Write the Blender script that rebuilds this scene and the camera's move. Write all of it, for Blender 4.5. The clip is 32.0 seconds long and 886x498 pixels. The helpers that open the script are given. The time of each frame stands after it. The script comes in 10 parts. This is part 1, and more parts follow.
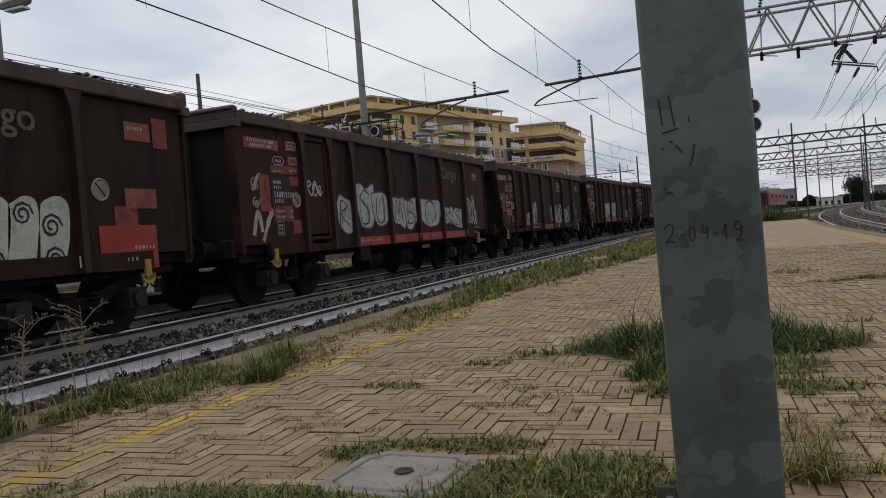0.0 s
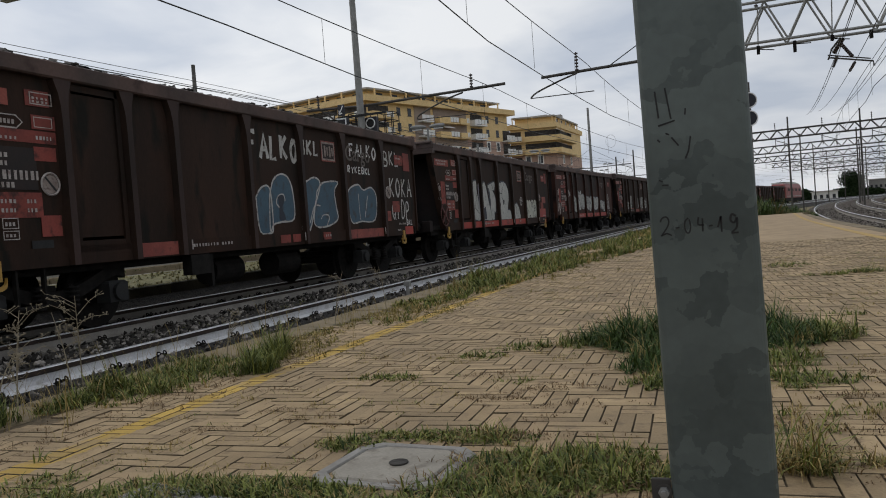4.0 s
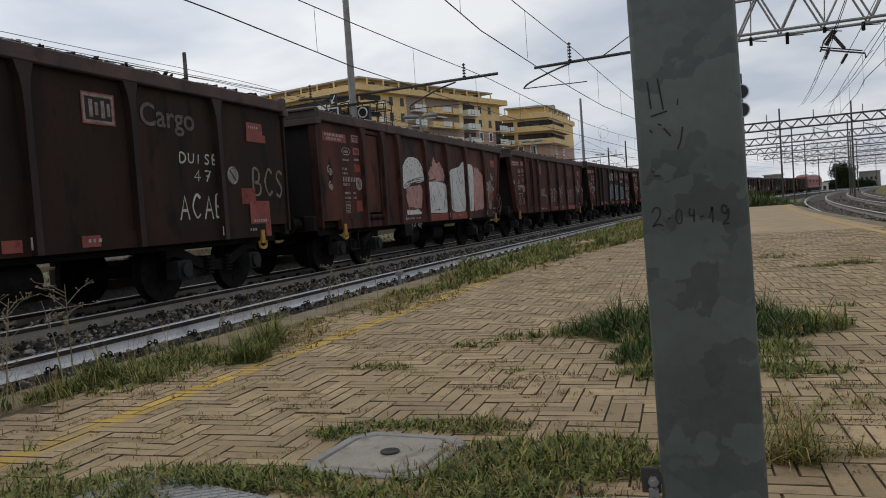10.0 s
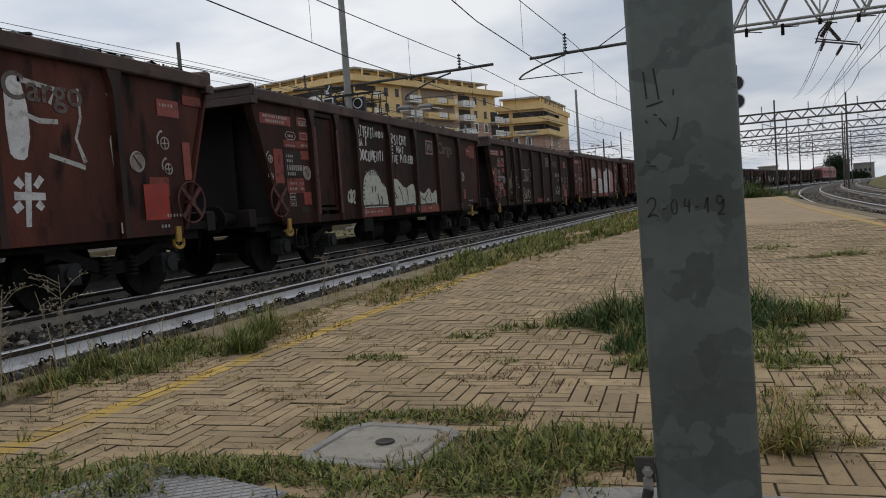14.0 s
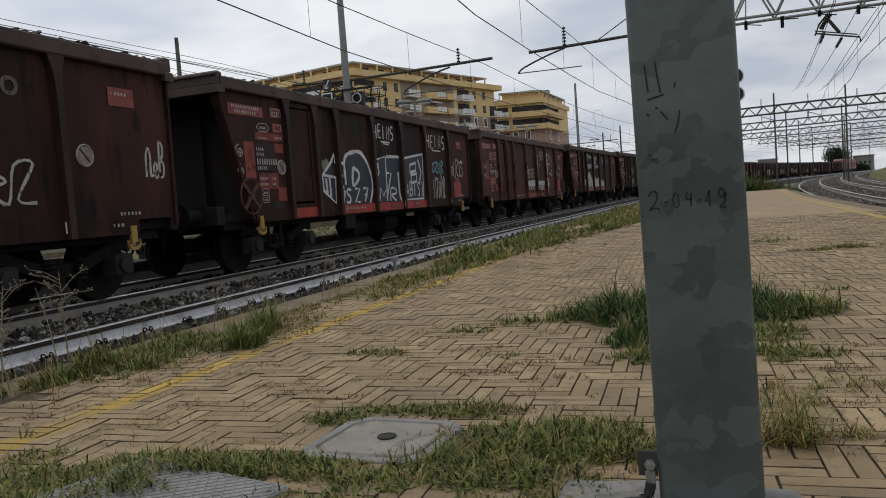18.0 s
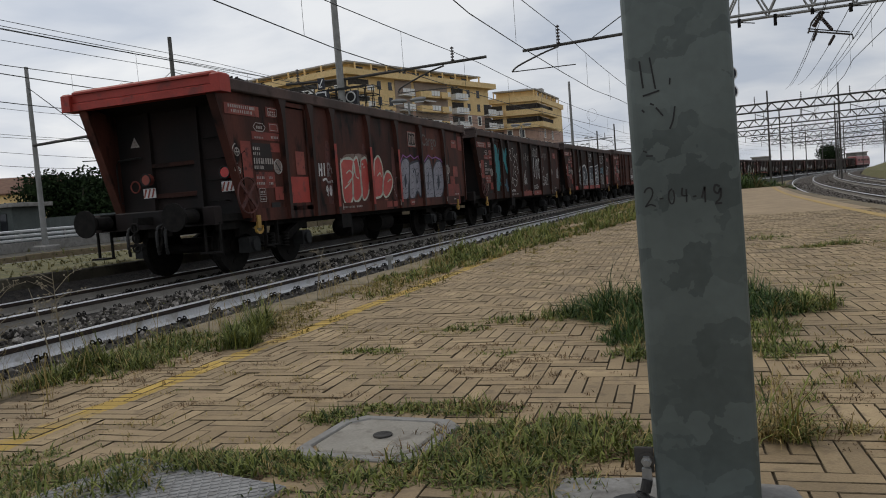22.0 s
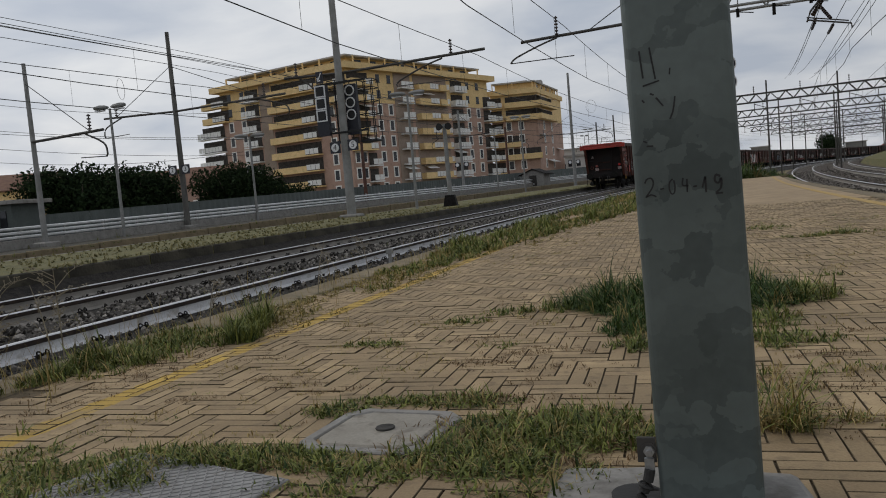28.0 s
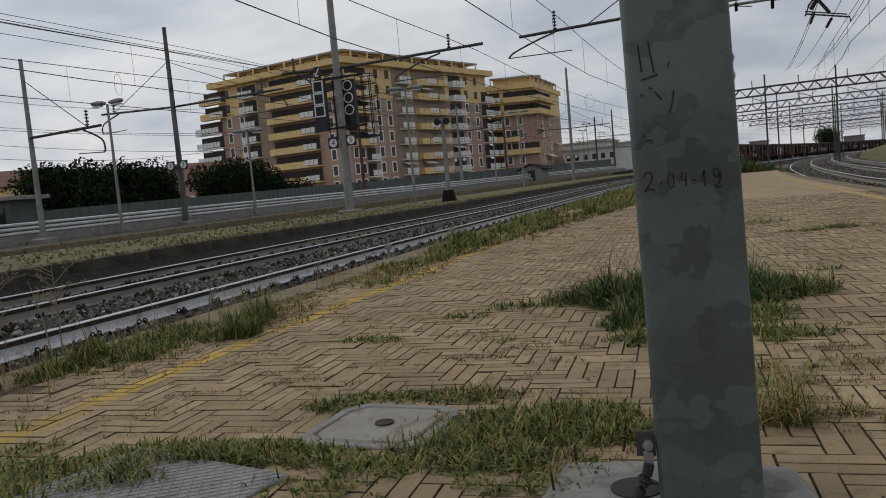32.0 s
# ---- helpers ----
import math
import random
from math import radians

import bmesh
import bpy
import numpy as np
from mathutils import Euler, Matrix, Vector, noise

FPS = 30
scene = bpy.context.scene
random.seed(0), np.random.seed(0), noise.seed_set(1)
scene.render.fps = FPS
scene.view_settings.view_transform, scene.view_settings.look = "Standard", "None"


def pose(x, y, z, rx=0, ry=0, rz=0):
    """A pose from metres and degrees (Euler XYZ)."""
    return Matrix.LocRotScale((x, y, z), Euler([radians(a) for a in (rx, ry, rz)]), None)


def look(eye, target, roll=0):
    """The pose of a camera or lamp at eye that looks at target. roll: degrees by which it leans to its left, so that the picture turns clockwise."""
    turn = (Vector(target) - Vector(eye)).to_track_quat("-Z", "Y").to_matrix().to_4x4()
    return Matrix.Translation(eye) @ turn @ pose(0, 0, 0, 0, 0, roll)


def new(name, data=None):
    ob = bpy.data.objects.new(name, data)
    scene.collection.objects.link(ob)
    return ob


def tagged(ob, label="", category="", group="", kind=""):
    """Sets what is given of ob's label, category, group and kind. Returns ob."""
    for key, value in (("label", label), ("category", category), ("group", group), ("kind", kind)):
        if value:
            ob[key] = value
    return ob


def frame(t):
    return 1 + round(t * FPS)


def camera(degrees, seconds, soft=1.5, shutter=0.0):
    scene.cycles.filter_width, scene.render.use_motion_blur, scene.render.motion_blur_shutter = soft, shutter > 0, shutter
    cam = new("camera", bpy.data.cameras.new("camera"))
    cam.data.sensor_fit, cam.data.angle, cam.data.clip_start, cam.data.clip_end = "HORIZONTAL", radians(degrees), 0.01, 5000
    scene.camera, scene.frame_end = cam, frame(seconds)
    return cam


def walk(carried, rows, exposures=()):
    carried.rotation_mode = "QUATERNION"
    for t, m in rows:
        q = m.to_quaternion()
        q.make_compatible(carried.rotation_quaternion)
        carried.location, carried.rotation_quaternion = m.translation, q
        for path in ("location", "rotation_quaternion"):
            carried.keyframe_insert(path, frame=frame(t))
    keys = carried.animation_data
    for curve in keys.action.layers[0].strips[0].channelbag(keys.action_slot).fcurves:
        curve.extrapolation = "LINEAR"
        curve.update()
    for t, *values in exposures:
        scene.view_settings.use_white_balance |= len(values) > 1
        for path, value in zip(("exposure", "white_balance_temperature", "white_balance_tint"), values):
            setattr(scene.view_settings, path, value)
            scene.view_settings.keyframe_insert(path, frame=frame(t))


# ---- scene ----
from mathutils import geometry

cam = camera(60.605, 32.0, soft=1.0)

# The camera rests on a low support and sinks a little: seconds, eye, yaw, pitch and roll.
PATH = [
    (0, 0.011, -0.009, 0.726, 20.450, -1.119, -4.453),
    (0.5, 0.011, -0.009, 0.725, 20.369, -1.157, -4.404),
    (1, 0.011, -0.010, 0.726, 20.300, -1.325, -4.328),
    (1.5, 0.011, -0.011, 0.726, 20.316, -1.354, -4.290),
    (2, 0.011, -0.011, 0.726, 20.304, -1.412, -4.276),
    (2.5, 0.011, -0.010, 0.725, 20.335, -1.462, -4.310),
    (3, 0.011, -0.009, 0.724, 20.250, -1.498, -4.298),
    (3.5, 0.011, -0.008, 0.724, 20.199, -1.601, -4.255),
    (5.5, 0.012, -0.008, 0.724, 20.165, -1.849, -4.189),
    (6, 0.012, -0.008, 0.724, 20.141, -1.911, -4.114),
    (6.5, 0.012, -0.008, 0.724, 20.010, -2.114, -4.128),
    (7, 0.012, -0.008, 0.724, 19.778, -2.276, -3.956),
    (7.5, 0.012, -0.008, 0.723, 19.853, -2.305, -4.039),
    (8, 0.011, -0.008, 0.723, 19.868, -2.280, -4.013),
    (8.5, 0.011, -0.008, 0.723, 19.933, -2.257, -4.120),
    (9, 0.011, -0.008, 0.723, 19.866, -2.342, -4.032),
    (9.5, 0.011, -0.008, 0.723, 19.877, -2.389, -4.092),
    (10, 0.011, -0.007, 0.723, 19.634, -2.488, -3.986),
    (10.5, 0.011, -0.007, 0.722, 19.580, -2.553, -3.958),
    (11, 0.010, -0.007, 0.722, 19.638, -2.639, -3.942),
    (11.5, 0.010, -0.007, 0.722, 19.654, -2.740, -3.957),
    (12, 0.011, -0.008, 0.722, 19.634, -2.832, -4.037),
    (12.5, 0.011, -0.008, 0.722, 19.511, -2.950, -3.942),
    (13, 0.010, -0.007, 0.721, 19.302, -3.054, -3.957),
    (13.5, 0.010, -0.005, 0.721, 19.300, -3.099, -3.952),
    (14, 0.010, -0.005, 0.721, 19.309, -3.176, -3.924),
    (14.5, 0.009, -0.005, 0.720, 19.365, -3.183, -3.951),
    (16.5, 0.008, -0.005, 0.720, 19.096, -3.418, -3.923),
    (17, 0.007, -0.005, 0.720, 19.124, -3.506, -3.943),
    (17.5, 0.006, -0.004, 0.720, 19.257, -3.551, -4.085),
    (18, 0.006, -0.004, 0.721, 19.322, -3.588, -4.197),
    (18.5, 0.006, -0.003, 0.721, 19.011, -3.626, -3.923),
    (19, 0.006, -0.003, 0.720, 18.885, -3.639, -3.942),
    (19.5, 0.006, -0.004, 0.720, 18.961, -3.633, -4.125),
    (20, 0.006, -0.004, 0.720, 19.104, -3.648, -4.350),
    (20.5, 0.005, -0.003, 0.719, 19.154, -3.577, -4.325),
    (21, 0.004, -0.002, 0.719, 19.103, -3.690, -4.468),
    (21.5, 0.004, -0.001, 0.718, 18.811, -3.740, -4.326),
    (22, 0.003, -0.000, 0.718, 18.935, -3.708, -4.425),
    (22.5, 0.002, 0.000, 0.717, 18.904, -3.695, -4.494),
    (23, 0.002, 0.000, 0.718, 18.895, -3.699, -4.509),
    (23.5, 0.002, -0.000, 0.718, 18.870, -3.769, -4.584),
    (24, 0.002, -0.000, 0.718, 18.772, -3.846, -4.584),
    (24.5, 0.002, -0.001, 0.718, 18.763, -3.848, -4.575),
    (25, 0.002, -0.002, 0.717, 18.844, -3.877, -4.590),
    (25.5, 0.002, -0.002, 0.717, 18.940, -3.931, -4.808),
    (27.5, 0.001, -0.002, 0.717, 18.943, -4.202, -4.978),
    (28, 0.001, -0.001, 0.717, 18.978, -4.238, -4.976),
    (28.5, 0.000, 0.000, 0.717, 19.013, -4.274, -5.010),
    (29, 0.000, 0.002, 0.716, 18.961, -4.346, -5.059),
    (29.5, 0.000, 0.001, 0.715, 18.844, -4.513, -5.052),
    (30, 0.000, 0.001, 0.715, 18.745, -4.541, -5.007),
    (30.5, 0.000, 0.000, 0.715, 18.829, -4.566, -5.068),
    (31, 0.000, -0.000, 0.716, 18.920, -4.551, -5.169),
    (31.5, 0.000, -0.001, 0.716, 18.957, -4.556, -5.156),
    (32, -0.000, -0.000, 0.716, 18.900, -4.612, -5.118),
]


def aim(x, y, z, yaw, pitch, roll):
    """The camera's pose from its eye, its yaw to the left of +y, its pitch and its roll, in degrees."""
    a, b = radians(yaw), radians(pitch)
    way = (-math.sin(a) * math.cos(b), math.cos(a) * math.cos(b), math.sin(b))
    return look((x, y, z), (x + way[0], y + way[1], z + way[2]), roll)


walk(cam, [(row[0], aim(*row[1:])) for row in PATH], [(0, 0.03), (8, 0.08), (19, 0.08), (23, -0.05), (25, -0.10), (28, -0.18), (32, -0.24)])

# ---- world, sun and exposure ----
SUN_TURN, SUN_HIGH = radians(-75), radians(42)      # from +y to the right; above the horizon
world = bpy.data.worlds.new("overcast_sky")
scene.world = world
world.use_nodes = True
wn, wl = world.node_tree.nodes, world.node_tree.links
wn.clear()
w_out, w_bg = wn.new("ShaderNodeOutputWorld"), wn.new("ShaderNodeBackground")
w_sky = wn.new("ShaderNodeTexSky")
w_sky.sky_type, w_sky.sun_disc = "NISHITA", False
w_sky.sun_elevation, w_sky.sun_rotation = SUN_HIGH, SUN_TURN
w_sky.dust_density, w_sky.air_density = 4.0, 1.5
w_co, w_sep, w_add, w_div = wn.new("ShaderNodeTexCoord"), wn.new("ShaderNodeSeparateXYZ"), wn.new("ShaderNodeMath"), wn.new("ShaderNodeVectorMath")
w_comb, w_no, w_ra, w_mix = wn.new("ShaderNodeCombineXYZ"), wn.new("ShaderNodeTexNoise"), wn.new("ShaderNodeValToRGB"), wn.new("ShaderNodeMix")
w_add.operation, w_add.inputs[1].default_value = "ADD", 0.22
w_div.operation = "DIVIDE"
wl.new(w_co.outputs["Generated"], w_sep.inputs[0])
wl.new(w_sep.outputs["Z"], w_add.inputs[0])
for axis in range(3):
    wl.new(w_add.outputs[0], w_comb.inputs[axis])
wl.new(w_co.outputs["Generated"], w_div.inputs[0])
wl.new(w_comb.outputs[0], w_div.inputs[1])
wl.new(w_div.outputs[0], w_no.inputs["Vector"])
w_no.inputs["Scale"].default_value, w_no.inputs["Detail"].default_value, w_no.inputs["Roughness"].default_value = 1.35, 6.0, 0.5
w_no.inputs["Distortion"].default_value = 0.35
w_ra.color_ramp.elements[0].position, w_ra.color_ramp.elements[0].color = 0.36, (4.55, 5.05, 5.95, 1)
w_ra.color_ramp.elements[1].position, w_ra.color_ramp.elements[1].color = 0.62, (7.6, 7.75, 8.0, 1)
wl.new(w_no.outputs["Fac"], w_ra.inputs[0])
w_mix.data_type, w_mix.inputs["Factor"].default_value = "RGBA", 0.93
wl.new(w_sky.outputs[0], w_mix.inputs["A"])
wl.new(w_ra.outputs[0], w_mix.inputs["B"])
w_side, w_glow = wn.new("ShaderNodeMapRange"), wn.new("ShaderNodeMix")
w_side.inputs["From Min"].default_value, w_side.inputs["From Max"].default_value = -0.8, 0.3
w_side.inputs["To Min"].default_value, w_side.inputs["To Max"].default_value = 1.17, 0.95
wl.new(w_sep.outputs["X"], w_side.inputs["Value"])
w_glow.data_type, w_glow.blend_type = "RGBA", "MULTIPLY"
w_glow.inputs["Factor"].default_value = 1.0
wl.new(w_mix.outputs["Result"], w_glow.inputs["A"])
wl.new(w_side.outputs[0], w_glow.inputs["B"])
wl.new(w_glow.outputs["Result"], w_bg.inputs["Color"])
w_bg.inputs["Strength"].default_value = 0.1
wl.new(w_bg.outputs[0], w_out.inputs[0])

sun = new("sun", bpy.data.lights.new("sun", "SUN"))
sun.data.energy, sun.data.angle, sun.data.color = 0.62, radians(18), (1.0, 0.91, 0.78)
sun.matrix_world = look((0, 0, 30), (0 - 30 * math.sin(SUN_TURN) / math.tan(SUN_HIGH), 0 - 30 * math.cos(SUN_TURN) / math.tan(SUN_HIGH), 0))
scene.view_settings.exposure = 0.0


# ---- materials ----
def surface(name, a, b, scale=4.0, rough=0.8, fine=60.0, bump=0.3, metal=0.0, depth=0.01, third=None, vary=0.0, stretch=(1, 1, 1), spread=(0.35, 0.65), spec=0.4, blotch=None, stripe=None):
    """A node material: two colours mixed by a large noise, a third in patches, fine grain and relief; vary: change from object to object."""
    m = bpy.data.materials.new(name)
    m.use_nodes = True
    n, l = m.node_tree.nodes, m.node_tree.links
    s = n["Principled BSDF"]
    s.inputs["Roughness"].default_value, s.inputs["Metallic"].default_value = rough, metal
    s.inputs["Specular IOR Level"].default_value = spec
    co, mp = n.new("ShaderNodeTexCoord"), n.new("ShaderNodeMapping")
    mp.inputs["Scale"].default_value = stretch
    if blotch:                                  # pieces of one floor share the floor's pattern
        place = n.new("ShaderNodeNewGeometry")
        l.new(place.outputs["Position"], mp.inputs["Vector"])
    else:
        l.new(co.outputs["Object"], mp.inputs["Vector"])
    big, small = n.new("ShaderNodeTexNoise"), n.new("ShaderNodeTexNoise")
    big.inputs["Scale"].default_value, big.inputs["Detail"].default_value = scale, 6.0
    small.inputs["Scale"].default_value, small.inputs["Detail"].default_value = fine, 4.0
    for t in (big, small):
        l.new(mp.outputs[0], t.inputs["Vector"])
    ramp = n.new("ShaderNodeValToRGB")
    ramp.color_ramp.elements[0].position, ramp.color_ramp.elements[0].color = spread[0], (*a, 1)
    ramp.color_ramp.elements[1].position, ramp.color_ramp.elements[1].color = spread[1], (*b, 1)
    l.new(big.outputs["Fac"], ramp.inputs[0])
    last = ramp.outputs[0]
    if third:
        spots, cut, mix = n.new("ShaderNodeTexNoise"), n.new("ShaderNodeValToRGB"), n.new("ShaderNodeMix")
        spots.inputs["Scale"].default_value, spots.inputs["Detail"].default_value = scale * 2.7, 8.0
        cut.color_ramp.elements[0].position, cut.color_ramp.elements[1].position = 0.55, 0.68
        mix.data_type = "RGBA"
        mix.inputs["B"].default_value = (*third, 1)
        l.new(mp.outputs[0], spots.inputs["Vector"])
        l.new(spots.outputs["Fac"], cut.inputs[0])
        l.new(cut.outputs[0], mix.inputs["Factor"])
        l.new(last, mix.inputs["A"])
        last = mix.outputs["Result"]
    if blotch:
        dirt, cut2, mix2 = n.new("ShaderNodeTexNoise"), n.new("ShaderNodeValToRGB"), n.new("ShaderNodeMix")
        dirt.inputs["Scale"].default_value, dirt.inputs["Detail"].default_value, dirt.inputs["Roughness"].default_value = 1.5, 9.0, 0.62
        cut2.color_ramp.elements[0].position, cut2.color_ramp.elements[1].position = 0.46, 0.70
        cut2.color_ramp.elements[1].color = (0.85, 0.85, 0.85, 1)
        mix2.data_type = "RGBA"
        mix2.inputs["B"].default_value = (*blotch, 1)
        l.new(mp.outputs[0], dirt.inputs["Vector"])
        l.new(dirt.outputs["Fac"], cut2.inputs[0])
        l.new(cut2.outputs[0], mix2.inputs["Factor"])
        l.new(last, mix2.inputs["A"])
        last = mix2.outputs["Result"]
    if stripe:                                  # a worn painted line along +y: its middle, half its width, its colour
        sep, off, gap, ragged, wob, under, worn, keep, both, mix3 = [n.new("ShaderNode" + k) for k in ("SeparateXYZ", "Math", "Math", "TexNoise", "Math", "Math", "TexNoise", "MapRange", "Math", "Mix")]
        l.new(mp.outputs[0], sep.inputs[0])
        off.operation, off.inputs[1].default_value = "SUBTRACT", stripe[0]
        l.new(sep.outputs["X"], off.inputs[0])
        gap.operation = "ABSOLUTE"
        l.new(off.outputs[0], gap.inputs[0])
        ragged.inputs["Scale"].default_value, ragged.inputs["Detail"].default_value = 22.0, 5.0
        l.new(mp.outputs[0], ragged.inputs["Vector"])
        wob.operation, wob.inputs[1].default_value = "MULTIPLY_ADD", 0.05
        l.new(ragged.outputs["Fac"], wob.inputs[0])
        l.new(gap.outputs[0], wob.inputs[2])
        under.operation, under.inputs[1].default_value = "LESS_THAN", stripe[1] + 0.025
        l.new(wob.outputs[0], under.inputs[0])
        worn.inputs["Scale"].default_value, worn.inputs["Detail"].default_value, worn.inputs["Roughness"].default_value = 2.3, 10.0, 0.7
        l.new(mp.outputs[0], worn.inputs["Vector"])
        keep.inputs["From Min"].default_value, keep.inputs["From Max"].default_value = 0.36, 0.50
        keep.inputs["To Max"].default_value = 0.85
        l.new(worn.outputs["Fac"], keep.inputs["Value"])
        both.operation = "MULTIPLY"
        l.new(under.outputs[0], both.inputs[0])
        l.new(keep.outputs[0], both.inputs[1])
        mix3.data_type = "RGBA"
        mix3.inputs["B"].default_value = (*stripe[2], 1)
        l.new(both.outputs[0], mix3.inputs["Factor"])
        l.new(last, mix3.inputs["A"])
        last = mix3.outputs["Result"]
    grain, mul = n.new("ShaderNodeMapRange"), n.new("ShaderNodeMix")
    grain.inputs["To Min"].default_value, grain.inputs["To Max"].default_value = 0.72, 1.28
    l.new(small.outputs["Fac"], grain.inputs["Value"])
    mul.data_type, mul.blend_type = "RGBA", "MULTIPLY"
    mul.inputs["Factor"].default_value = 1.0
    l.new(last, mul.inputs["A"])
    l.new(grain.outputs[0], mul.inputs["B"])
    last = mul.outputs["Result"]
    if vary:
        info, shift, hsv = n.new("ShaderNodeObjectInfo"), n.new("ShaderNodeMapRange"), n.new("ShaderNodeHueSaturation")
        shift.inputs["To Min"].default_value, shift.inputs["To Max"].default_value = 1 - vary, 1 + vary
        l.new(info.outputs["Random"], shift.inputs["Value"])
        l.new(shift.outputs[0], hsv.inputs["Value"])
        l.new(last, hsv.inputs["Color"])
        last = hsv.outputs[0]
    l.new(last, s.inputs["Base Color"])
    rr = n.new("ShaderNodeMapRange")
    rr.inputs["To Min"].default_value, rr.inputs["To Max"].default_value = max(rough - 0.12, 0.05), min(rough + 0.12, 1)
    l.new(big.outputs["Fac"], rr.inputs["Value"])
    l.new(rr.outputs[0], s.inputs["Roughness"])
    if bump:
        bp = n.new("ShaderNodeBump")
        bp.inputs["Strength"].default_value, bp.inputs["Distance"].default_value = bump, depth
        l.new(small.outputs["Fac"], bp.inputs["Height"])
        l.new(bp.outputs[0], s.inputs["Normal"])
    return m


def leafy(name, a, b, scale=3.0, rough=0.7, power=1.0):
    """Blades and leaves: colour changes from piece to piece, with a little light let through."""
    m = bpy.data.materials.new(name)
    m.use_nodes = True
    n, l = m.node_tree.nodes, m.node_tree.links
    s = n["Principled BSDF"]
    geo, co, no, mix, add = n.new("ShaderNodeNewGeometry"), n.new("ShaderNodeTexCoord"), n.new("ShaderNodeTexNoise"), n.new("ShaderNodeMix"), n.new("ShaderNodeMath")
    no.inputs["Scale"].default_value = scale
    l.new(co.outputs["Object"], no.inputs["Vector"])
    add.operation = "MULTIPLY_ADD"
    add.inputs[1].default_value, add.inputs[2].default_value = 0.95, -0.16
    l.new(geo.outputs["Random Per Island"], add.inputs[0])
    add2 = n.new("ShaderNodeMath")
    add2.operation = "MULTIPLY_ADD"
    add2.inputs[1].default_value = 0.42
    l.new(no.outputs["Fac"], add2.inputs[0])
    l.new(add.outputs[0], add2.inputs[2])
    mix.data_type = "RGBA"
    mix.inputs["A"].default_value, mix.inputs["B"].default_value = (*a, 1), (*b, 1)
    bend = n.new("ShaderNodeMath")
    bend.operation, bend.use_clamp, bend.inputs[1].default_value = "POWER", True, power
    l.new(add2.outputs[0], bend.inputs[0])
    l.new(bend.outputs[0], mix.inputs["Factor"])
    l.new(mix.outputs["Result"], s.inputs["Base Color"])
    s.inputs["Roughness"].default_value, s.inputs["Specular IOR Level"].default_value = rough, 0.25
    return m


def flaked(name, a, b):
    """Hot-dip zinc: large flakes with clear rims, each in a shade of its own."""
    m = surface(name, a, b, 2.0, 0.5, 45, 0.06, 0.25, 0.002)
    n, l = m.node_tree.nodes, m.node_tree.links
    co, no, add, vo, ra, mix = n.new("ShaderNodeTexCoord"), n.new("ShaderNodeTexNoise"), n.new("ShaderNodeMix"), n.new("ShaderNodeTexVoronoi"), n.new("ShaderNodeValToRGB"), n.new("ShaderNodeMix")
    no.inputs["Scale"].default_value, no.inputs["Detail"].default_value = 14.0, 6.0
    l.new(co.outputs["Object"], no.inputs["Vector"])
    add.data_type, add.blend_type = "RGBA", "LINEAR_LIGHT"
    add.inputs["Factor"].default_value = 0.10
    squash = n.new("ShaderNodeMapping")
    squash.inputs["Scale"].default_value, squash.inputs["Rotation"].default_value = (1, 1, 1.5), (0, 0.3, 0)
    l.new(co.outputs["Object"], squash.inputs["Vector"])
    l.new(squash.outputs[0], add.inputs["A"])
    l.new(no.outputs["Color"], add.inputs["B"])
    vo.inputs["Scale"].default_value = 9.5
    l.new(add.outputs["Result"], vo.inputs["Vector"])
    ra.color_ramp.elements[0].position, ra.color_ramp.elements[0].color = 0.15, (*a, 1)
    ra.color_ramp.elements[1].position, ra.color_ramp.elements[1].color = 0.95, (*b, 1)
    sep = n.new("ShaderNodeSeparateColor")
    l.new(vo.outputs["Color"], sep.inputs[0])
    l.new(sep.outputs[0], ra.inputs[0])
    base = n["Principled BSDF"].inputs["Base Color"]
    old = base.links[0].from_socket
    mix.data_type = "RGBA"
    mix.inputs["Factor"].default_value = 0.45
    l.new(old, mix.inputs["A"])
    l.new(ra.outputs[0], mix.inputs["B"])
    l.new(mix.outputs["Result"], base)
    return m


BRICK = surface("clay_paver", (0.285, 0.205, 0.115), (0.385, 0.285, 0.162), 6, 0.87, 130, 0.45, 0, 0.003, (0.225, 0.163, 0.098), 0.17, (1, 1, 1), (0.35, 0.65), 0.3, (0.185, 0.138, 0.085), (-2.285, 0.060, (0.46, 0.30, 0.055)))
# dirt between the pavers; on the brick sides it also stands for shadow
JOINT = surface("dirt_joint", (0.070, 0.053, 0.033), (0.155, 0.118, 0.074), 11, 0.95, 120, 0.7, 0, 0.006, (0.035, 0.032, 0.016), 0, (1, 1, 1), (0.35, 0.65), 0.2)
PAVING = surface("worn_paving", (0.325, 0.238, 0.142), (0.405, 0.298, 0.182), 0.8, 0.88, 25, 0.3, 0, 0.006, (0.28, 0.203, 0.12), 0, (1, 1, 1), (0.35, 0.65), 0.3, (0.25, 0.185, 0.115))
YELLOW = surface("worn_yellow_paint", (0.45, 0.30, 0.085), (0.39, 0.265, 0.09), 14, 0.8, 80, 0.3, 0, 0.004, (0.30, 0.205, 0.10), 0.10, (1, 1, 1), (0.42, 0.58), 0.3, (0.30, 0.215, 0.105))
KERB = surface("edge_stone", (0.155, 0.122, 0.072), (0.225, 0.178, 0.108), 3, 0.9, 50, 0.5, 0, 0.008, (0.085, 0.075, 0.036), 0.1)
CONCRETE = surface("grey_concrete", (0.20, 0.19, 0.175), (0.27, 0.26, 0.24), 4, 0.85, 70, 0.4, 0, 0.005, (0.15, 0.14, 0.125))
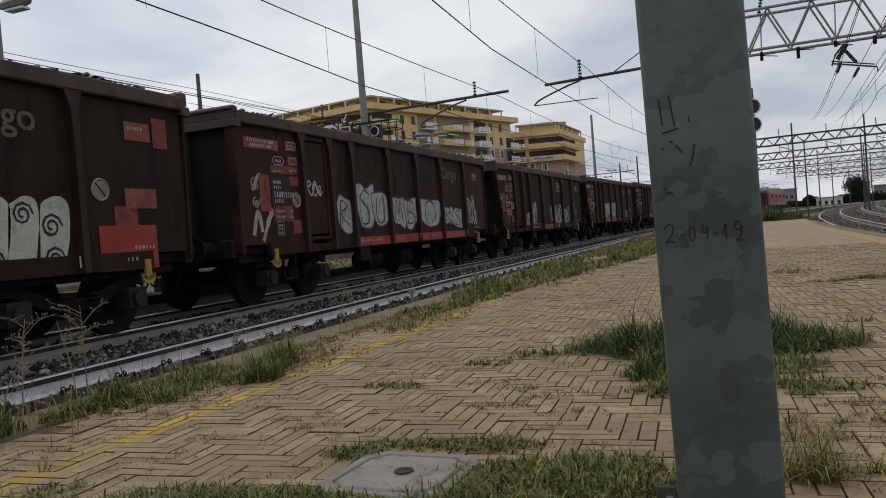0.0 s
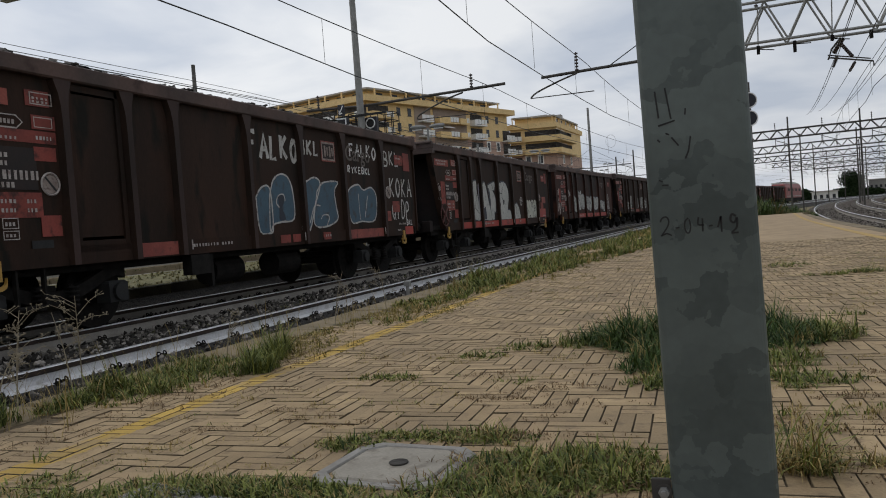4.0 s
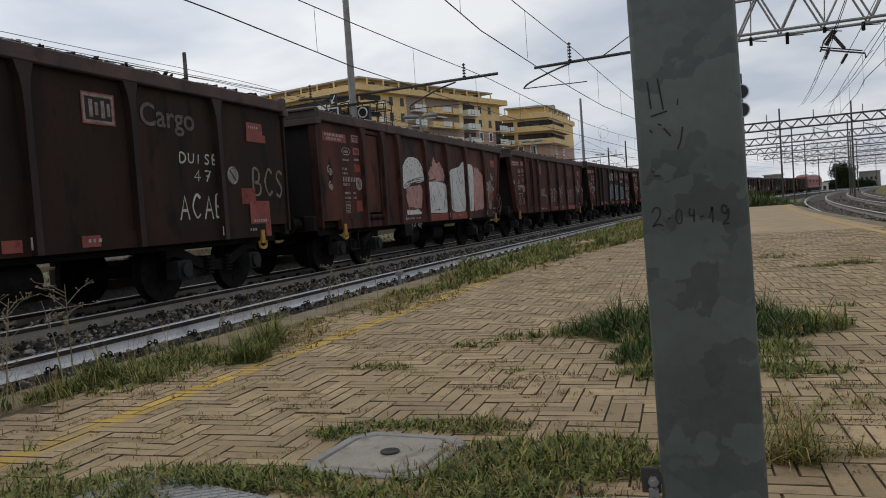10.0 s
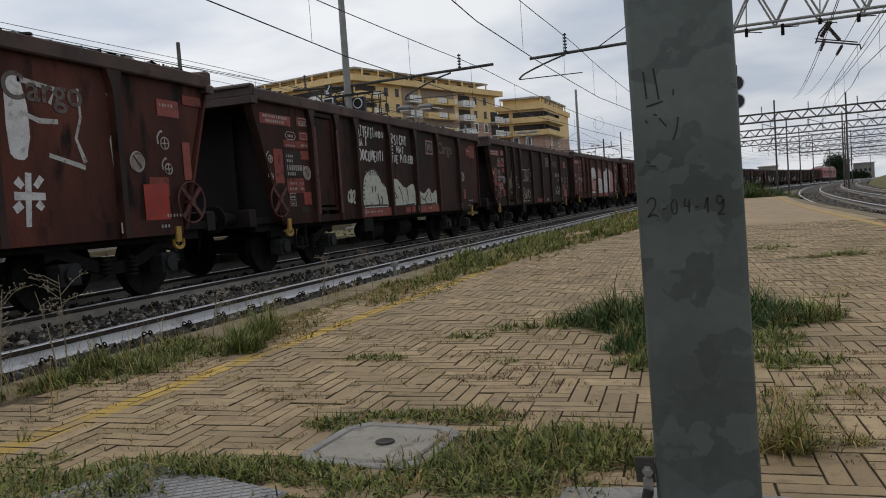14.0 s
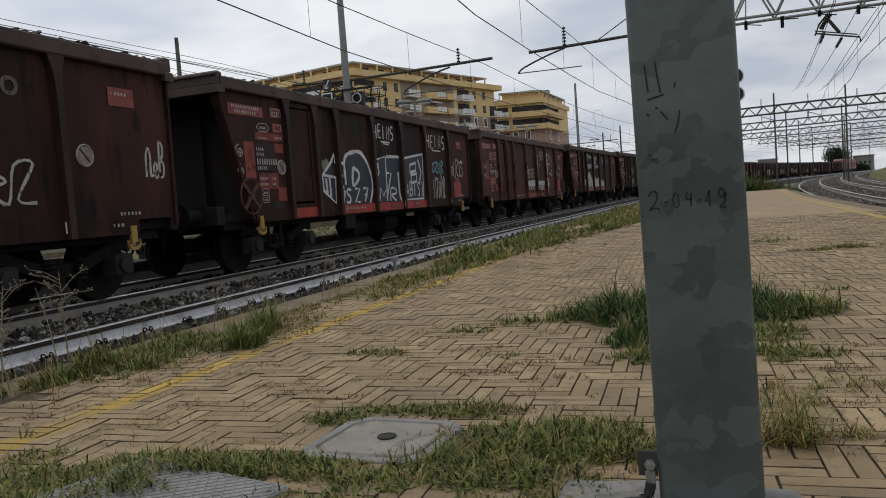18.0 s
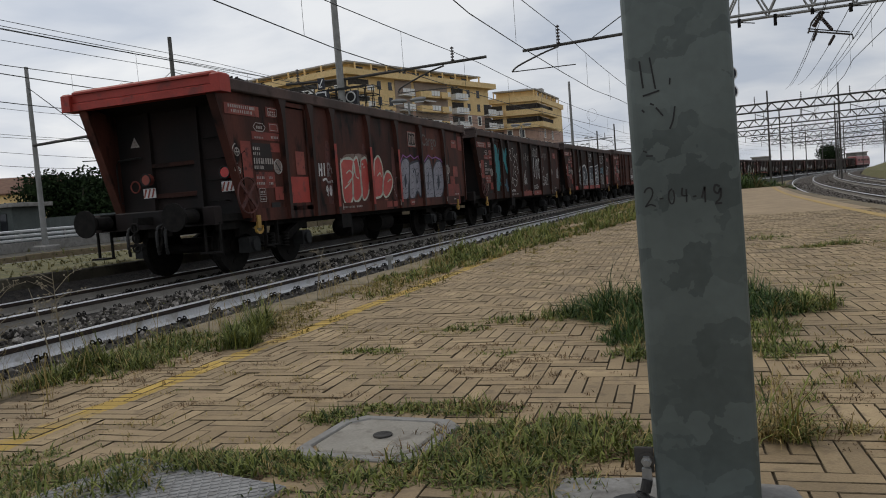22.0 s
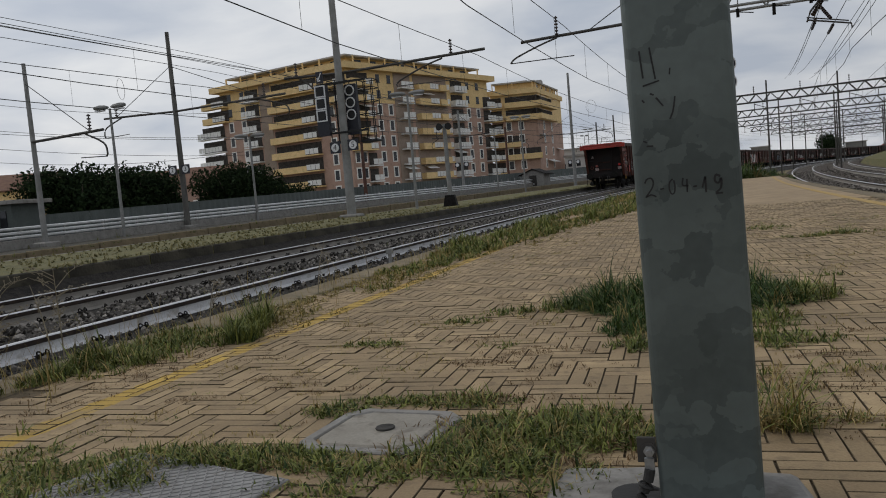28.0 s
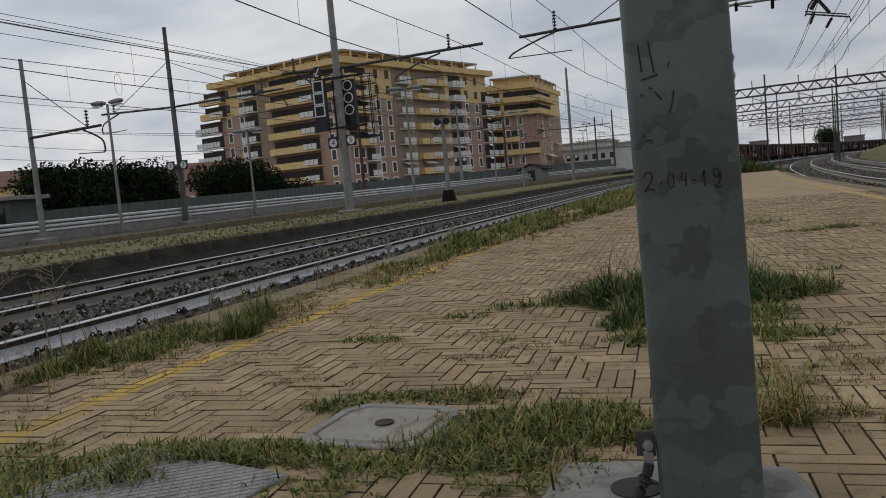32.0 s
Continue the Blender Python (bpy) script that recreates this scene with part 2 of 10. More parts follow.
SLAB = surface("pale_concrete_cover", (0.235, 0.215, 0.18), (0.30, 0.278, 0.235), 6, 0.85, 110, 0.25, 0, 0.003, (0.185, 0.165, 0.135))
# stained concrete; the shadow on the platform sides is darkened into its colour
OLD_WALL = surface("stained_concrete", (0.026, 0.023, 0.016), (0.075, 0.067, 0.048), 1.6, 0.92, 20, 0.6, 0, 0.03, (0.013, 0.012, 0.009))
SLEEPER = surface("sleeper_concrete", (0.12, 0.108, 0.09), (0.19, 0.17, 0.145), 4, 0.9, 60, 0.4, 0, 0.005, (0.06, 0.05, 0.038), 0.12)
BALLAST = surface("dirty_ballast", (0.010, 0.0085, 0.0068), (0.042, 0.035, 0.028), 9, 0.95, 35, 1.0, 0, 0.05, (0.007, 0.006, 0.005))
BALLAST_BROWN = surface("rusty_brown_ballast", (0.035, 0.026, 0.019), (0.085, 0.064, 0.046), 4, 0.95, 25, 1.0, 0, 0.05, (0.022, 0.017, 0.012))
STONE = leafy("ballast_stone", (0.014, 0.012, 0.0095), (0.36, 0.33, 0.295), 5.0, 0.92, 2.6)
EARTH = surface("dry_earth", (0.13, 0.105, 0.05), (0.20, 0.16, 0.085), 0.6, 0.95, 12, 0.8, 0, 0.03, (0.10, 0.105, 0.035))
TURF = surface("dry_turf", (0.095, 0.090, 0.032), (0.165, 0.148, 0.056), 1.5, 0.95, 25, 0.9, 0, 0.03, (0.05, 0.06, 0.022))
RAIL_TOP = surface("polished_rail_head", (0.62, 0.62, 0.63), (0.50, 0.50, 0.51), 8, 0.40, 90, 0.05, 0.7, 0.001)
# rust, darkened further so its colour holds the shadow below the rail head
RAIL_SIDE = surface("rusty_rail", (0.018, 0.012, 0.009), (0.042, 0.027, 0.019), 9, 0.85, 80, 0.4, 0, 0.003)
RAIL_GREY = surface("dusty_rail_web", (0.20, 0.185, 0.165), (0.29, 0.27, 0.24), 3, 0.9, 60, 0.2, 0, 0.003)
RAIL_WHITE = surface("white_rail_paint", (0.62, 0.62, 0.63), (0.52, 0.52, 0.53), 2.2, 0.75, 50, 0.15, 0, 0.002, (0.40, 0.38, 0.35))
IRON = surface("dark_iron", (0.008, 0.0075, 0.007), (0.018, 0.016, 0.0145), 10, 0.85, 80, 0.3, 0.0, 0.003, None, 0, (1, 1, 1), (0.35, 0.65), 0.15)
ZINC = flaked("galvanised_steel", (0.058, 0.072, 0.070), (0.142, 0.170, 0.164))
POLE = surface("weathered_pole_steel", (0.20, 0.20, 0.19), (0.28, 0.28, 0.27), 3, 0.7, 40, 0.15, 0.2)
DARKPOLE = surface("dark_pole_steel", (0.05, 0.047, 0.043), (0.085, 0.078, 0.07), 3, 0.7, 40, 0.15, 0.2)
POLE_DIRTY = surface("sooty_pole_steel", (0.06, 0.057, 0.052), (0.17, 0.165, 0.15), 1.6, 0.75, 40, 0.15, 0.1, 0.003, (0.035, 0.033, 0.03), 0, (1, 1, 0.3))
RUSTPOLE = surface("rust_pole", (0.07, 0.035, 0.025), (0.11, 0.05, 0.035), 3, 0.8, 40, 0.15)
WIRE = surface("weathered_copper_wire", (0.03, 0.032, 0.03), (0.05, 0.052, 0.05), 3, 0.6, 40, 0)
INK = surface("black_marker", (0.012, 0.012, 0.013), (0.02, 0.02, 0.021), 30, 0.6, 120, 0)
RUBBER = surface("black_rubber", (0.015, 0.015, 0.015), (0.028, 0.027, 0.026), 20, 0.7, 90, 0.1)
BOLT = surface("steel_bolt", (0.3, 0.31, 0.31), (0.4, 0.4, 0.4), 20, 0.4, 90, 0.05, 0.7)

WAGON_BROWN = surface("grimy_wagon_brown", (0.0130, 0.0078, 0.0060), (0.060, 0.0220, 0.0150), 1.0, 0.70, 26, 0.25, 0, 0.004, (0.0068, 0.0055, 0.0050), 0.16, (1, 1.5, 0.45), (0.30, 0.72), 0.16)
WAGON_RED = surface("reddish_wagon_brown", (0.028, 0.0125, 0.0092), (0.112, 0.0370, 0.0260), 0.9, 0.68, 26, 0.25, 0, 0.004, (0.0085, 0.0060, 0.0054), 0.16, (1, 1.4, 0.5), (0.32, 0.70), 0.16)
WAGON_BLACK = surface("sooted_wagon_brown", (0.0118, 0.0082, 0.0060), (0.042, 0.0215, 0.0142), 0.8, 0.74, 26, 0.25, 0, 0.004, (0.0105, 0.0090, 0.0066), 0.16, (1, 1.5, 0.45), (0.30, 0.74), 0.16)
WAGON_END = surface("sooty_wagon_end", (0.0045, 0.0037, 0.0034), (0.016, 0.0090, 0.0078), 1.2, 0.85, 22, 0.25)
# lighter brown for post fronts, with the light they catch in the colour
POST_FRONT = surface("rubbed_post_brown", (0.022, 0.0145, 0.0125), (0.050, 0.030, 0.0255), 1.6, 0.66, 30, 0.2, 0, 0.003, (0.015, 0.011, 0.0095), 0.15, (1, 1, 0.4), (0.35, 0.65), 0.2)
CHORD = surface("dusty_brown_chord", (0.058, 0.040, 0.035), (0.105, 0.066, 0.056), 1.3, 0.75, 30, 0.2, 0, 0.003, (0.05, 0.028, 0.024))
FADED = surface("faded_red_paint", (0.20, 0.045, 0.035), (0.28, 0.075, 0.055), 3, 0.7, 40, 0.15, 0, 0.002, (0.12, 0.035, 0.03))
RED = surface("bright_red_paint", (0.36, 0.035, 0.022), (0.28, 0.03, 0.02), 2, 0.55, 40, 0.1, 0, 0.002, (0.18, 0.03, 0.024))
LOCO_RED = surface("locomotive_red", (0.25, 0.05, 0.045), (0.19, 0.04, 0.036), 1, 0.5, 30, 0.05)
SIGN_DULL = surface("dull_sign_disc", (0.20, 0.155, 0.135), (0.30, 0.25, 0.225), 9, 0.7, 60, 0.05, 0, 0.002, (0.11, 0.07, 0.06))
LIGHT = surface("white_lettering", (0.44, 0.40, 0.375), (0.30, 0.265, 0.245), 9, 0.7, 60, 0.05, 0, 0.002, (0.2, 0.15, 0.14))
SILVER = surface("silver_spray", (0.33, 0.335, 0.31), (0.43, 0.43, 0.40), 2.5, 0.5, 40, 0.05, 0, 0.002, (0.20, 0.20, 0.19))
WHITE = surface("white_spray", (0.52, 0.51, 0.50), (0.62, 0.61, 0.60), 3, 0.7, 40, 0.05, 0, 0.002, (0.36, 0.34, 0.33))
CHALK = surface("thin_white_spray", (0.36, 0.35, 0.33), (0.46, 0.45, 0.43), 5, 0.7, 40, 0.05, 0, 0.002, (0.15, 0.12, 0.11))
PINK = surface("pink_spray", (0.36, 0.19, 0.17), (0.44, 0.25, 0.22), 4, 0.7, 40, 0.05, 0, 0.002, (0.25, 0.12, 0.11))
BLUE = surface("dull_blue_spray", (0.035, 0.075, 0.11), (0.05, 0.10, 0.14), 2, 0.6, 40, 0.05, 0, 0.002, (0.04, 0.05, 0.06))
TEAL = surface("teal_spray", (0.01, 0.16, 0.185), (0.02, 0.22, 0.24), 3, 0.6, 40, 0.05, 0, 0.002, (0.015, 0.10, 0.12))
NAVY = surface("black_blue_spray", (0.016, 0.022, 0.035), (0.022, 0.03, 0.045), 3, 0.6, 40, 0.05)
GREY = surface("grey_spray", (0.20, 0.195, 0.23), (0.28, 0.27, 0.30), 6, 0.6, 40, 0.05, 0, 0.002, (0.11, 0.10, 0.12))
RED_DULL = surface("dull_red_paint", (0.070, 0.026, 0.022), (0.115, 0.040, 0.034), 5, 0.75, 40, 0.15, 0, 0.002, (0.04, 0.014, 0.012))
WASH = surface("reddish_wash", (0.15, 0.032, 0.024), (0.25, 0.053, 0.04), 2.6, 0.72, 40, 0.15, 0, 0.002, (0.05, 0.018, 0.014))
VIOLET = surface("violet_spray", (0.20, 0.06, 0.24), (0.26, 0.09, 0.30), 5, 0.6, 40, 0.05)
LAMP_RED = surface("red_lamp_glass", (0.5, 0.03, 0.025), (0.42, 0.02, 0.018), 8, 0.2, 40, 0)
CORAL = surface("coral_red_spray", (0.40, 0.045, 0.038), (0.47, 0.085, 0.068), 3, 0.6, 40, 0.05, 0, 0.002, (0.35, 0.06, 0.05))
CREAM = surface("cream_spray", (0.40, 0.41, 0.34), (0.50, 0.50, 0.43), 3, 0.6, 40, 0.05, 0, 0.002, (0.27, 0.28, 0.22))
TAN = surface("tan_brushed_paint", (0.16, 0.125, 0.088), (0.24, 0.19, 0.14), 6, 0.7, 40, 0.05, 0, 0.002, (0.08, 0.06, 0.045))
MOSS = surface("greenish_spray", (0.15, 0.16, 0.09), (0.22, 0.22, 0.13), 6, 0.7, 40, 0.05, 0, 0.002, (0.06, 0.06, 0.04))
SMEAR = surface("smeared_pale_paint", (0.17, 0.12, 0.10), (0.26, 0.19, 0.165), 3, 0.8, 40, 0.05, 0, 0.002, (0.08, 0.045, 0.038))
BROWN_SPRAY = surface("brown_spray", (0.09, 0.06, 0.042), (0.12, 0.08, 0.058), 6, 0.7, 40, 0.05)
SKY_SPRAY = surface("light_blue_spray", (0.10, 0.24, 0.31), (0.15, 0.30, 0.36), 4, 0.6, 40, 0.05)
STENCIL = surface("faded_grey_stencil", (0.085, 0.070, 0.062), (0.15, 0.125, 0.112), 7, 0.75, 60, 0.05, 0, 0.002, (0.03, 0.022, 0.019))
DARK_FIELD = surface("dark_data_field", (0.014, 0.010, 0.009), (0.026, 0.017, 0.015), 4, 0.75, 40, 0.05)
OCHRE = surface("ochre_hook_paint", (0.42, 0.25, 0.05), (0.34, 0.2, 0.05), 6, 0.6, 40, 0.1)
SCRAP = surface("scrap_load", (0.022, 0.02, 0.018), (0.05, 0.046, 0.04), 6, 0.9, 30, 0.6, 0, 0.02)
SCRAP_PALE = surface("pale_scrap", (0.16, 0.155, 0.15), (0.26, 0.25, 0.24), 6, 0.7, 30, 0.3)
STEEL_GREY = surface("brake_gear_grey", (0.012, 0.012, 0.0122), (0.024, 0.0245, 0.0245), 6, 0.8, 50, 0.2, 0.0)

PLASTER_YELLOW = surface("ochre_yellow_plaster", (0.68, 0.49, 0.235), (0.75, 0.55, 0.275), 0.4, 0.9, 6, 0.1, 0, 0.01, (0.60, 0.43, 0.20))
PLASTER_BROWN = surface("reddish_brown_brick", (0.37, 0.245, 0.19), (0.44, 0.295, 0.23), 0.5, 0.9, 7, 0.1, 0, 0.01, (0.33, 0.215, 0.165))
# darker copy of the brown plaster, with the bays' shade in its colour
PLASTER_SHADED = surface("shaded_brown_plaster", (0.27, 0.21, 0.165), (0.33, 0.26, 0.21), 0.5, 0.9, 7, 0.1)
RAILING = surface("pale_balcony_rail", (0.66, 0.66, 0.64), (0.76, 0.76, 0.74), 2, 0.5, 20, 0)
TRIM = surface("pale_window_trim", (0.74, 0.72, 0.68), (0.82, 0.80, 0.76), 2, 0.8, 20, 0)
GLASS = surface("dark_window_glass", (0.02, 0.022, 0.025), (0.04, 0.043, 0.048), 1, 0.15, 10, 0)
# near-black colour that paints the shade behind the balconies
BALCONY_SHADE = surface("dark_balcony_recess", (0.03, 0.026, 0.022), (0.07, 0.062, 0.055), 2, 0.9, 12, 0)
ROOF = surface("grey_roof", (0.30, 0.285, 0.26), (0.38, 0.36, 0.33), 1, 0.9, 10, 0.2)
TILE_ROOF = surface("terracotta_roof", (0.14, 0.075, 0.05), (0.19, 0.105, 0.07), 2, 0.9, 12, 0.3)
PALE_WALL = surface("pale_plaster", (0.52, 0.51, 0.49), (0.60, 0.59, 0.57), 0.5, 0.9, 8, 0.1)
FENCE_GREY = surface("grey_green_sheet", (0.085, 0.10, 0.095), (0.115, 0.13, 0.125), 1, 0.7, 15, 0.1, 0.2)
GUARD = surface("galvanised_guard_rail", (0.55, 0.56, 0.56), (0.66, 0.67, 0.67), 1.5, 0.5, 25, 0.05, 0.3)
SIGN_BLACK = surface("black_sign", (0.012, 0.013, 0.02), (0.02, 0.02, 0.028), 8, 0.5, 40, 0)
SIGN_WHITE = surface("white_sign", (0.70, 0.70, 0.70), (0.62, 0.62, 0.62), 8, 0.5, 40, 0)
PORCELAIN = surface("brown_insulator", (0.03, 0.02, 0.018), (0.05, 0.033, 0.028), 8, 0.3, 40, 0)

GRASS = leafy("green_grass", (0.014, 0.036, 0.008), (0.235, 0.255, 0.062), 2.5)
GRASS_DEEP = leafy("deep_green_grass", (0.010, 0.030, 0.007), (0.080, 0.128, 0.030), 2.5)
DRY = leafy("dry_grass", (0.19, 0.155, 0.05), (0.43, 0.32, 0.13), 2.5)
BROWN_GRASS = leafy("brown_dead_grass", (0.075, 0.045, 0.022), (0.24, 0.155, 0.075), 2.5)
OLIVE = leafy("olive_flat_grass", (0.075, 0.070, 0.018), (0.27, 0.215, 0.055), 2.0)
MIXED = leafy("half_dry_grass", (0.05, 0.06, 0.02), (0.26, 0.215, 0.085), 1.2)
LEAF = leafy("dark_hedge_leaf", (0.006, 0.013, 0.006), (0.026, 0.042, 0.016), 0.6, 0.85)
LEAF.node_tree.nodes["Principled BSDF"].inputs["Specular IOR Level"].default_value = 0.06
LEAF_LIGHT = leafy("weed_leaf", (0.075, 0.095, 0.024), (0.20, 0.195, 0.062), 0.9)
STALK = surface("dry_stalk", (0.20, 0.17, 0.12), (0.28, 0.24, 0.17), 12, 0.9, 60, 0)
BARK = surface("grey_bark", (0.06, 0.05, 0.04), (0.10, 0.085, 0.07), 6, 0.95, 30, 0.5)


# ---- building helpers ----
class Build:
    """Collects vertices and faces of one mesh."""

    def __init__(self):
        self.v, self.f, self.mi = [], [], []

    def add(self, verts, faces, mi=0):
        k = len(self.v)
        self.v += [tuple(p) for p in verts]
        self.f += [tuple(k + i for i in f) for f in faces]
        self.mi += [mi] * len(faces)
        return self

    def box(self, x0, x1, y0, y1, z0, z1, m=None, mi=0):
        vs = [(x0, y0, z0), (x1, y0, z0), (x1, y1, z0), (x0, y1, z0), (x0, y0, z1), (x1, y0, z1), (x1, y1, z1), (x0, y1, z1)]
        if m is not None:
            vs = [m @ Vector(p) for p in vs]
        return self.add(vs, [(3, 2, 1, 0), (4, 5, 6, 7), (0, 1, 5, 4), (1, 2, 6, 5), (2, 3, 7, 6), (3, 0, 4, 7)], mi)

    def slab(self, x0, x1, y0, y1, z0, z1, b=0.01, m=None, mi=0):
        """A box whose upper edges are bevelled by b."""
        vs = [(x0, y0, z0), (x1, y0, z0), (x1, y1, z0), (x0, y1, z0), (x0, y0, z1 - b), (x1, y0, z1 - b), (x1, y1, z1 - b), (x0, y1, z1 - b),
              (x0 + b, y0 + b, z1), (x1 - b, y0 + b, z1), (x1 - b, y1 - b, z1), (x0 + b, y1 - b, z1)]
        if m is not None:
            vs = [m @ Vector(p) for p in vs]
        return self.add(vs, [(3, 2, 1, 0), (0, 1, 5, 4), (1, 2, 6, 5), (2, 3, 7, 6), (3, 0, 4, 7),
                             (4, 5, 9, 8), (5, 6, 10, 9), (6, 7, 11, 10), (7, 4, 8, 11), (8, 9, 10, 11)], mi)

    def tube(self, pts, r, n=6, mi=0, r1=None, caps=True):
        """A round rod through the points; r1: its radius at the end."""
        pts = [Vector(p) for p in pts]
        k, rings = len(pts), []
        for i, p in enumerate(pts):
            d = (pts[min(i + 1, k - 1)] - pts[max(i - 1, 0)])
            d = d.normalized() if d.length > 1e-9 else Vector((0, 0, 1))
            side = d.cross(Vector((0, 0, 1)) if abs(d.z) < 0.9 else Vector((1, 0, 0))).normalized()
            up = side.cross(d)
            rad = r if r1 is None else r + (r1 - r) * i / max(k - 1, 1)
            rings.append([p + (side * math.cos(2 * math.pi * j / n) + up * math.sin(2 * math.pi * j / n)) * rad for j in range(n)])
        vs = [q for ring in rings for q in ring]
        fs = [(i * n + j, i * n + (j + 1) % n, (i + 1) * n + (j + 1) % n, (i + 1) * n + j) for i in range(k - 1) for j in range(n)]
        if caps:
            fs += [tuple(range(n - 1, -1, -1)), tuple((k - 1) * n + j for j in range(n))]
        return self.add(vs, fs, mi)

    def disc(self, c, axis, r, h, n=16, mi=0):
        c, a = Vector(c), Vector(axis).normalized()
        return self.tube([c - a * h / 2, c + a * h / 2], r, n, mi)

    def ring(self, c, axis, r, t, n=20, k=6, mi=0):
        c, a = Vector(c), Vector(axis).normalized()
        s = a.cross(Vector((0, 0, 1)) if abs(a.z) < 0.9 else Vector((1, 0, 0))).normalized()
        u = s.cross(a)
        vs, fs = [], []
        for i in range(n):
            d = s * math.cos(2 * math.pi * i / n) + u * math.sin(2 * math.pi * i / n)
            vs += [c + d * (r + t * math.cos(2 * math.pi * j / k)) + a * t * math.sin(2 * math.pi * j / k) for j in range(k)]
        for i in range(n):
            for j in range(k):
                fs.append((i * k + j, i * k + (j + 1) % k, ((i + 1) % n) * k + (j + 1) % k, ((i + 1) % n) * k + j))
        return self.add(vs, fs, mi)

    def strip(self, sections, closed=True, mi=0, caps=True):
        """Loft through sections, each a list of as many points."""
        n = len(sections[0])
        vs = [p for sec in sections for p in sec]
        fs, w = [], (n if closed else n - 1)
        for i in range(len(sections) - 1):
            fs += [(i * n + j, i * n + (j + 1) % n, (i + 1) * n + (j + 1) % n, (i + 1) * n + j) for j in range(w)]
        if caps and closed:
            fs += [tuple(range(n - 1, -1, -1)), tuple((len(sections) - 1) * n + j for j in range(n))]
        return self.add(vs, fs, mi)

    def mesh(self, name, *mats, smooth=False):
        me = bpy.data.meshes.new(name)
        me.from_pydata(self.v, [], self.f)
        for m in mats:
            me.materials.append(m)
        if len(mats) > 1:
            me.polygons.foreach_set("material_index", self.mi)
        if smooth:
            me.polygons.foreach_set("use_smooth", [True] * len(self.f))
        me.update()
        return me


def thing(name, label, category, m=None, group="", kind=""):
    """An Empty at a thing's base, which carries its parts."""
    ob = new(name)
    ob.empty_display_size = 0.2
    if m is not None:
        ob.matrix_world = m
    return tagged(ob, label, category, group, kind)


def part(name, data, parent, material=None, label="", m=None):
    """Links a Build or a ready mesh as one mesh object under a thing or a part."""
    me = data.mesh(name, material) if isinstance(data, Build) else data
    ob = new(name, me)
    ob.parent = parent
    if m is not None:
        ob.matrix_basis = m
    if label:
        tagged(ob, label)
    return ob


def solid(name, data, materials, label, category="", kind="", group="", m=None, smooth=False):
    """A top-level thing of one mesh."""
    ob = new(name, data.mesh(name, *materials, smooth=smooth) if isinstance(data, Build) else data)
    if m is not None:
        ob.matrix_world = m
    return tagged(ob, label, category, group, kind)


# ---- the plan: the railway's line ----
RAIL = -0.258                     # rail heads below the platform's surface
MID = -8.510                      # centre of the train's track, where it runs straight along +y
BEND, CURVE, EASE, WIDE = 9.92, 1 / 502.9, 60.0, 1 / 800.0   # the bend opens out after EASE metres
NEAR = 3.574                      # from the train's track to the platform track


def line(s, l=0.0):
    """Place and heading at s metres along the train's track, l metres to its right."""
    d = max(s - BEND, 0.0)
    a = min(d, EASE) * CURVE
    x, y = MID + (1 - math.cos(a)) / CURVE, min(s, BEND) + math.sin(a) / CURVE
    if d > EASE:
        b, a = a, a + (d - EASE) * WIDE
        x, y = x + (math.cos(b) - math.cos(a)) / WIDE, y + (math.sin(a) - math.sin(b)) / WIDE
    return x + l * math.cos(a), y - l * math.sin(a), a


def grade(s):
    """The tracks climb gently beyond the platform."""
    return 0.006 * min(max(s - 30.0, 0.0), 60.0) + 0.0024 * max(s - 90.0, 0.0)


def on_line(s, l, z):
    x, y, a = line(s, l)
    return (x, y, z)


def line_pose(s, l, z):
    x, y, a = line(s, l)
    return pose(x, y, z + grade(s), 0, 0, -math.degrees(a))


def along(s0, s1, step=4.0):
    n = max(2, round((s1 - s0) / step) + 1)
    return [s0 + (s1 - s0) * i / (n - 1) for i in range(n)]


def ribbon(b, profile, s0, s1, step=4.0, mi=0, closed=True):
    """Sweeps a profile of (l, z) along the line."""
    return b.strip([[on_line(s, l, z + (grade(s) if z > -0.59 else 0)) for l, z in profile] for s in along(s0, s1, step)], closed, mi)


# ---- ground ----
gb = Build()
gn, gr = 60, 1800.0
coords = sorted({round(math.copysign(abs(t) ** 2.2, t) * gr, 3) for t in [i / (gn / 2) - 1 for i in range(gn + 1)]})
for y in coords:
    gb.v += [(x, y, -0.62) for x in coords]
gk = len(coords)
gb.f = [(i * gk + j, i * gk + j + 1, (i + 1) * gk + j + 1, (i + 1) * gk + j) for i in range(gk - 1) for j in range(gk - 1)]
gb.mi = [0] * len(gb.f)
solid("ground", gb, [EARTH], "dry earth and sparse weeds of the railway yard", "ground", "structure")

bb = Build()
ribbon(bb, [(6.4, -0.60), (5.30, RAIL - 0.20), (4.9, RAIL - 0.19), (NEAR, RAIL - 0.17), (1.9, RAIL - 0.15), (0, RAIL - 0.17), (-1.1, RAIL - 0.15), (-1.58, RAIL + 0.09), (-1.9, -0.60)], -70, 330, 5)
solid("ballast_bed", bb, [BALLAST], "dirty grey-brown ballast bed under both tracks", "ballast", "structure")

# ---- rails ----
PROFILE = [(-0.075, -0.172), (0.075, -0.172), (0.075, -0.160), (0.012, -0.135), (0.010, -0.060), (0.036, -0.046), (0.036, -0.010), (0.030, 0.0), (-0.030, 0.0), (-0.036, -0.010), (-0.036, -0.046), (-0.010, -0.060), (-0.012, -0.135), (-0.075, -0.160)]


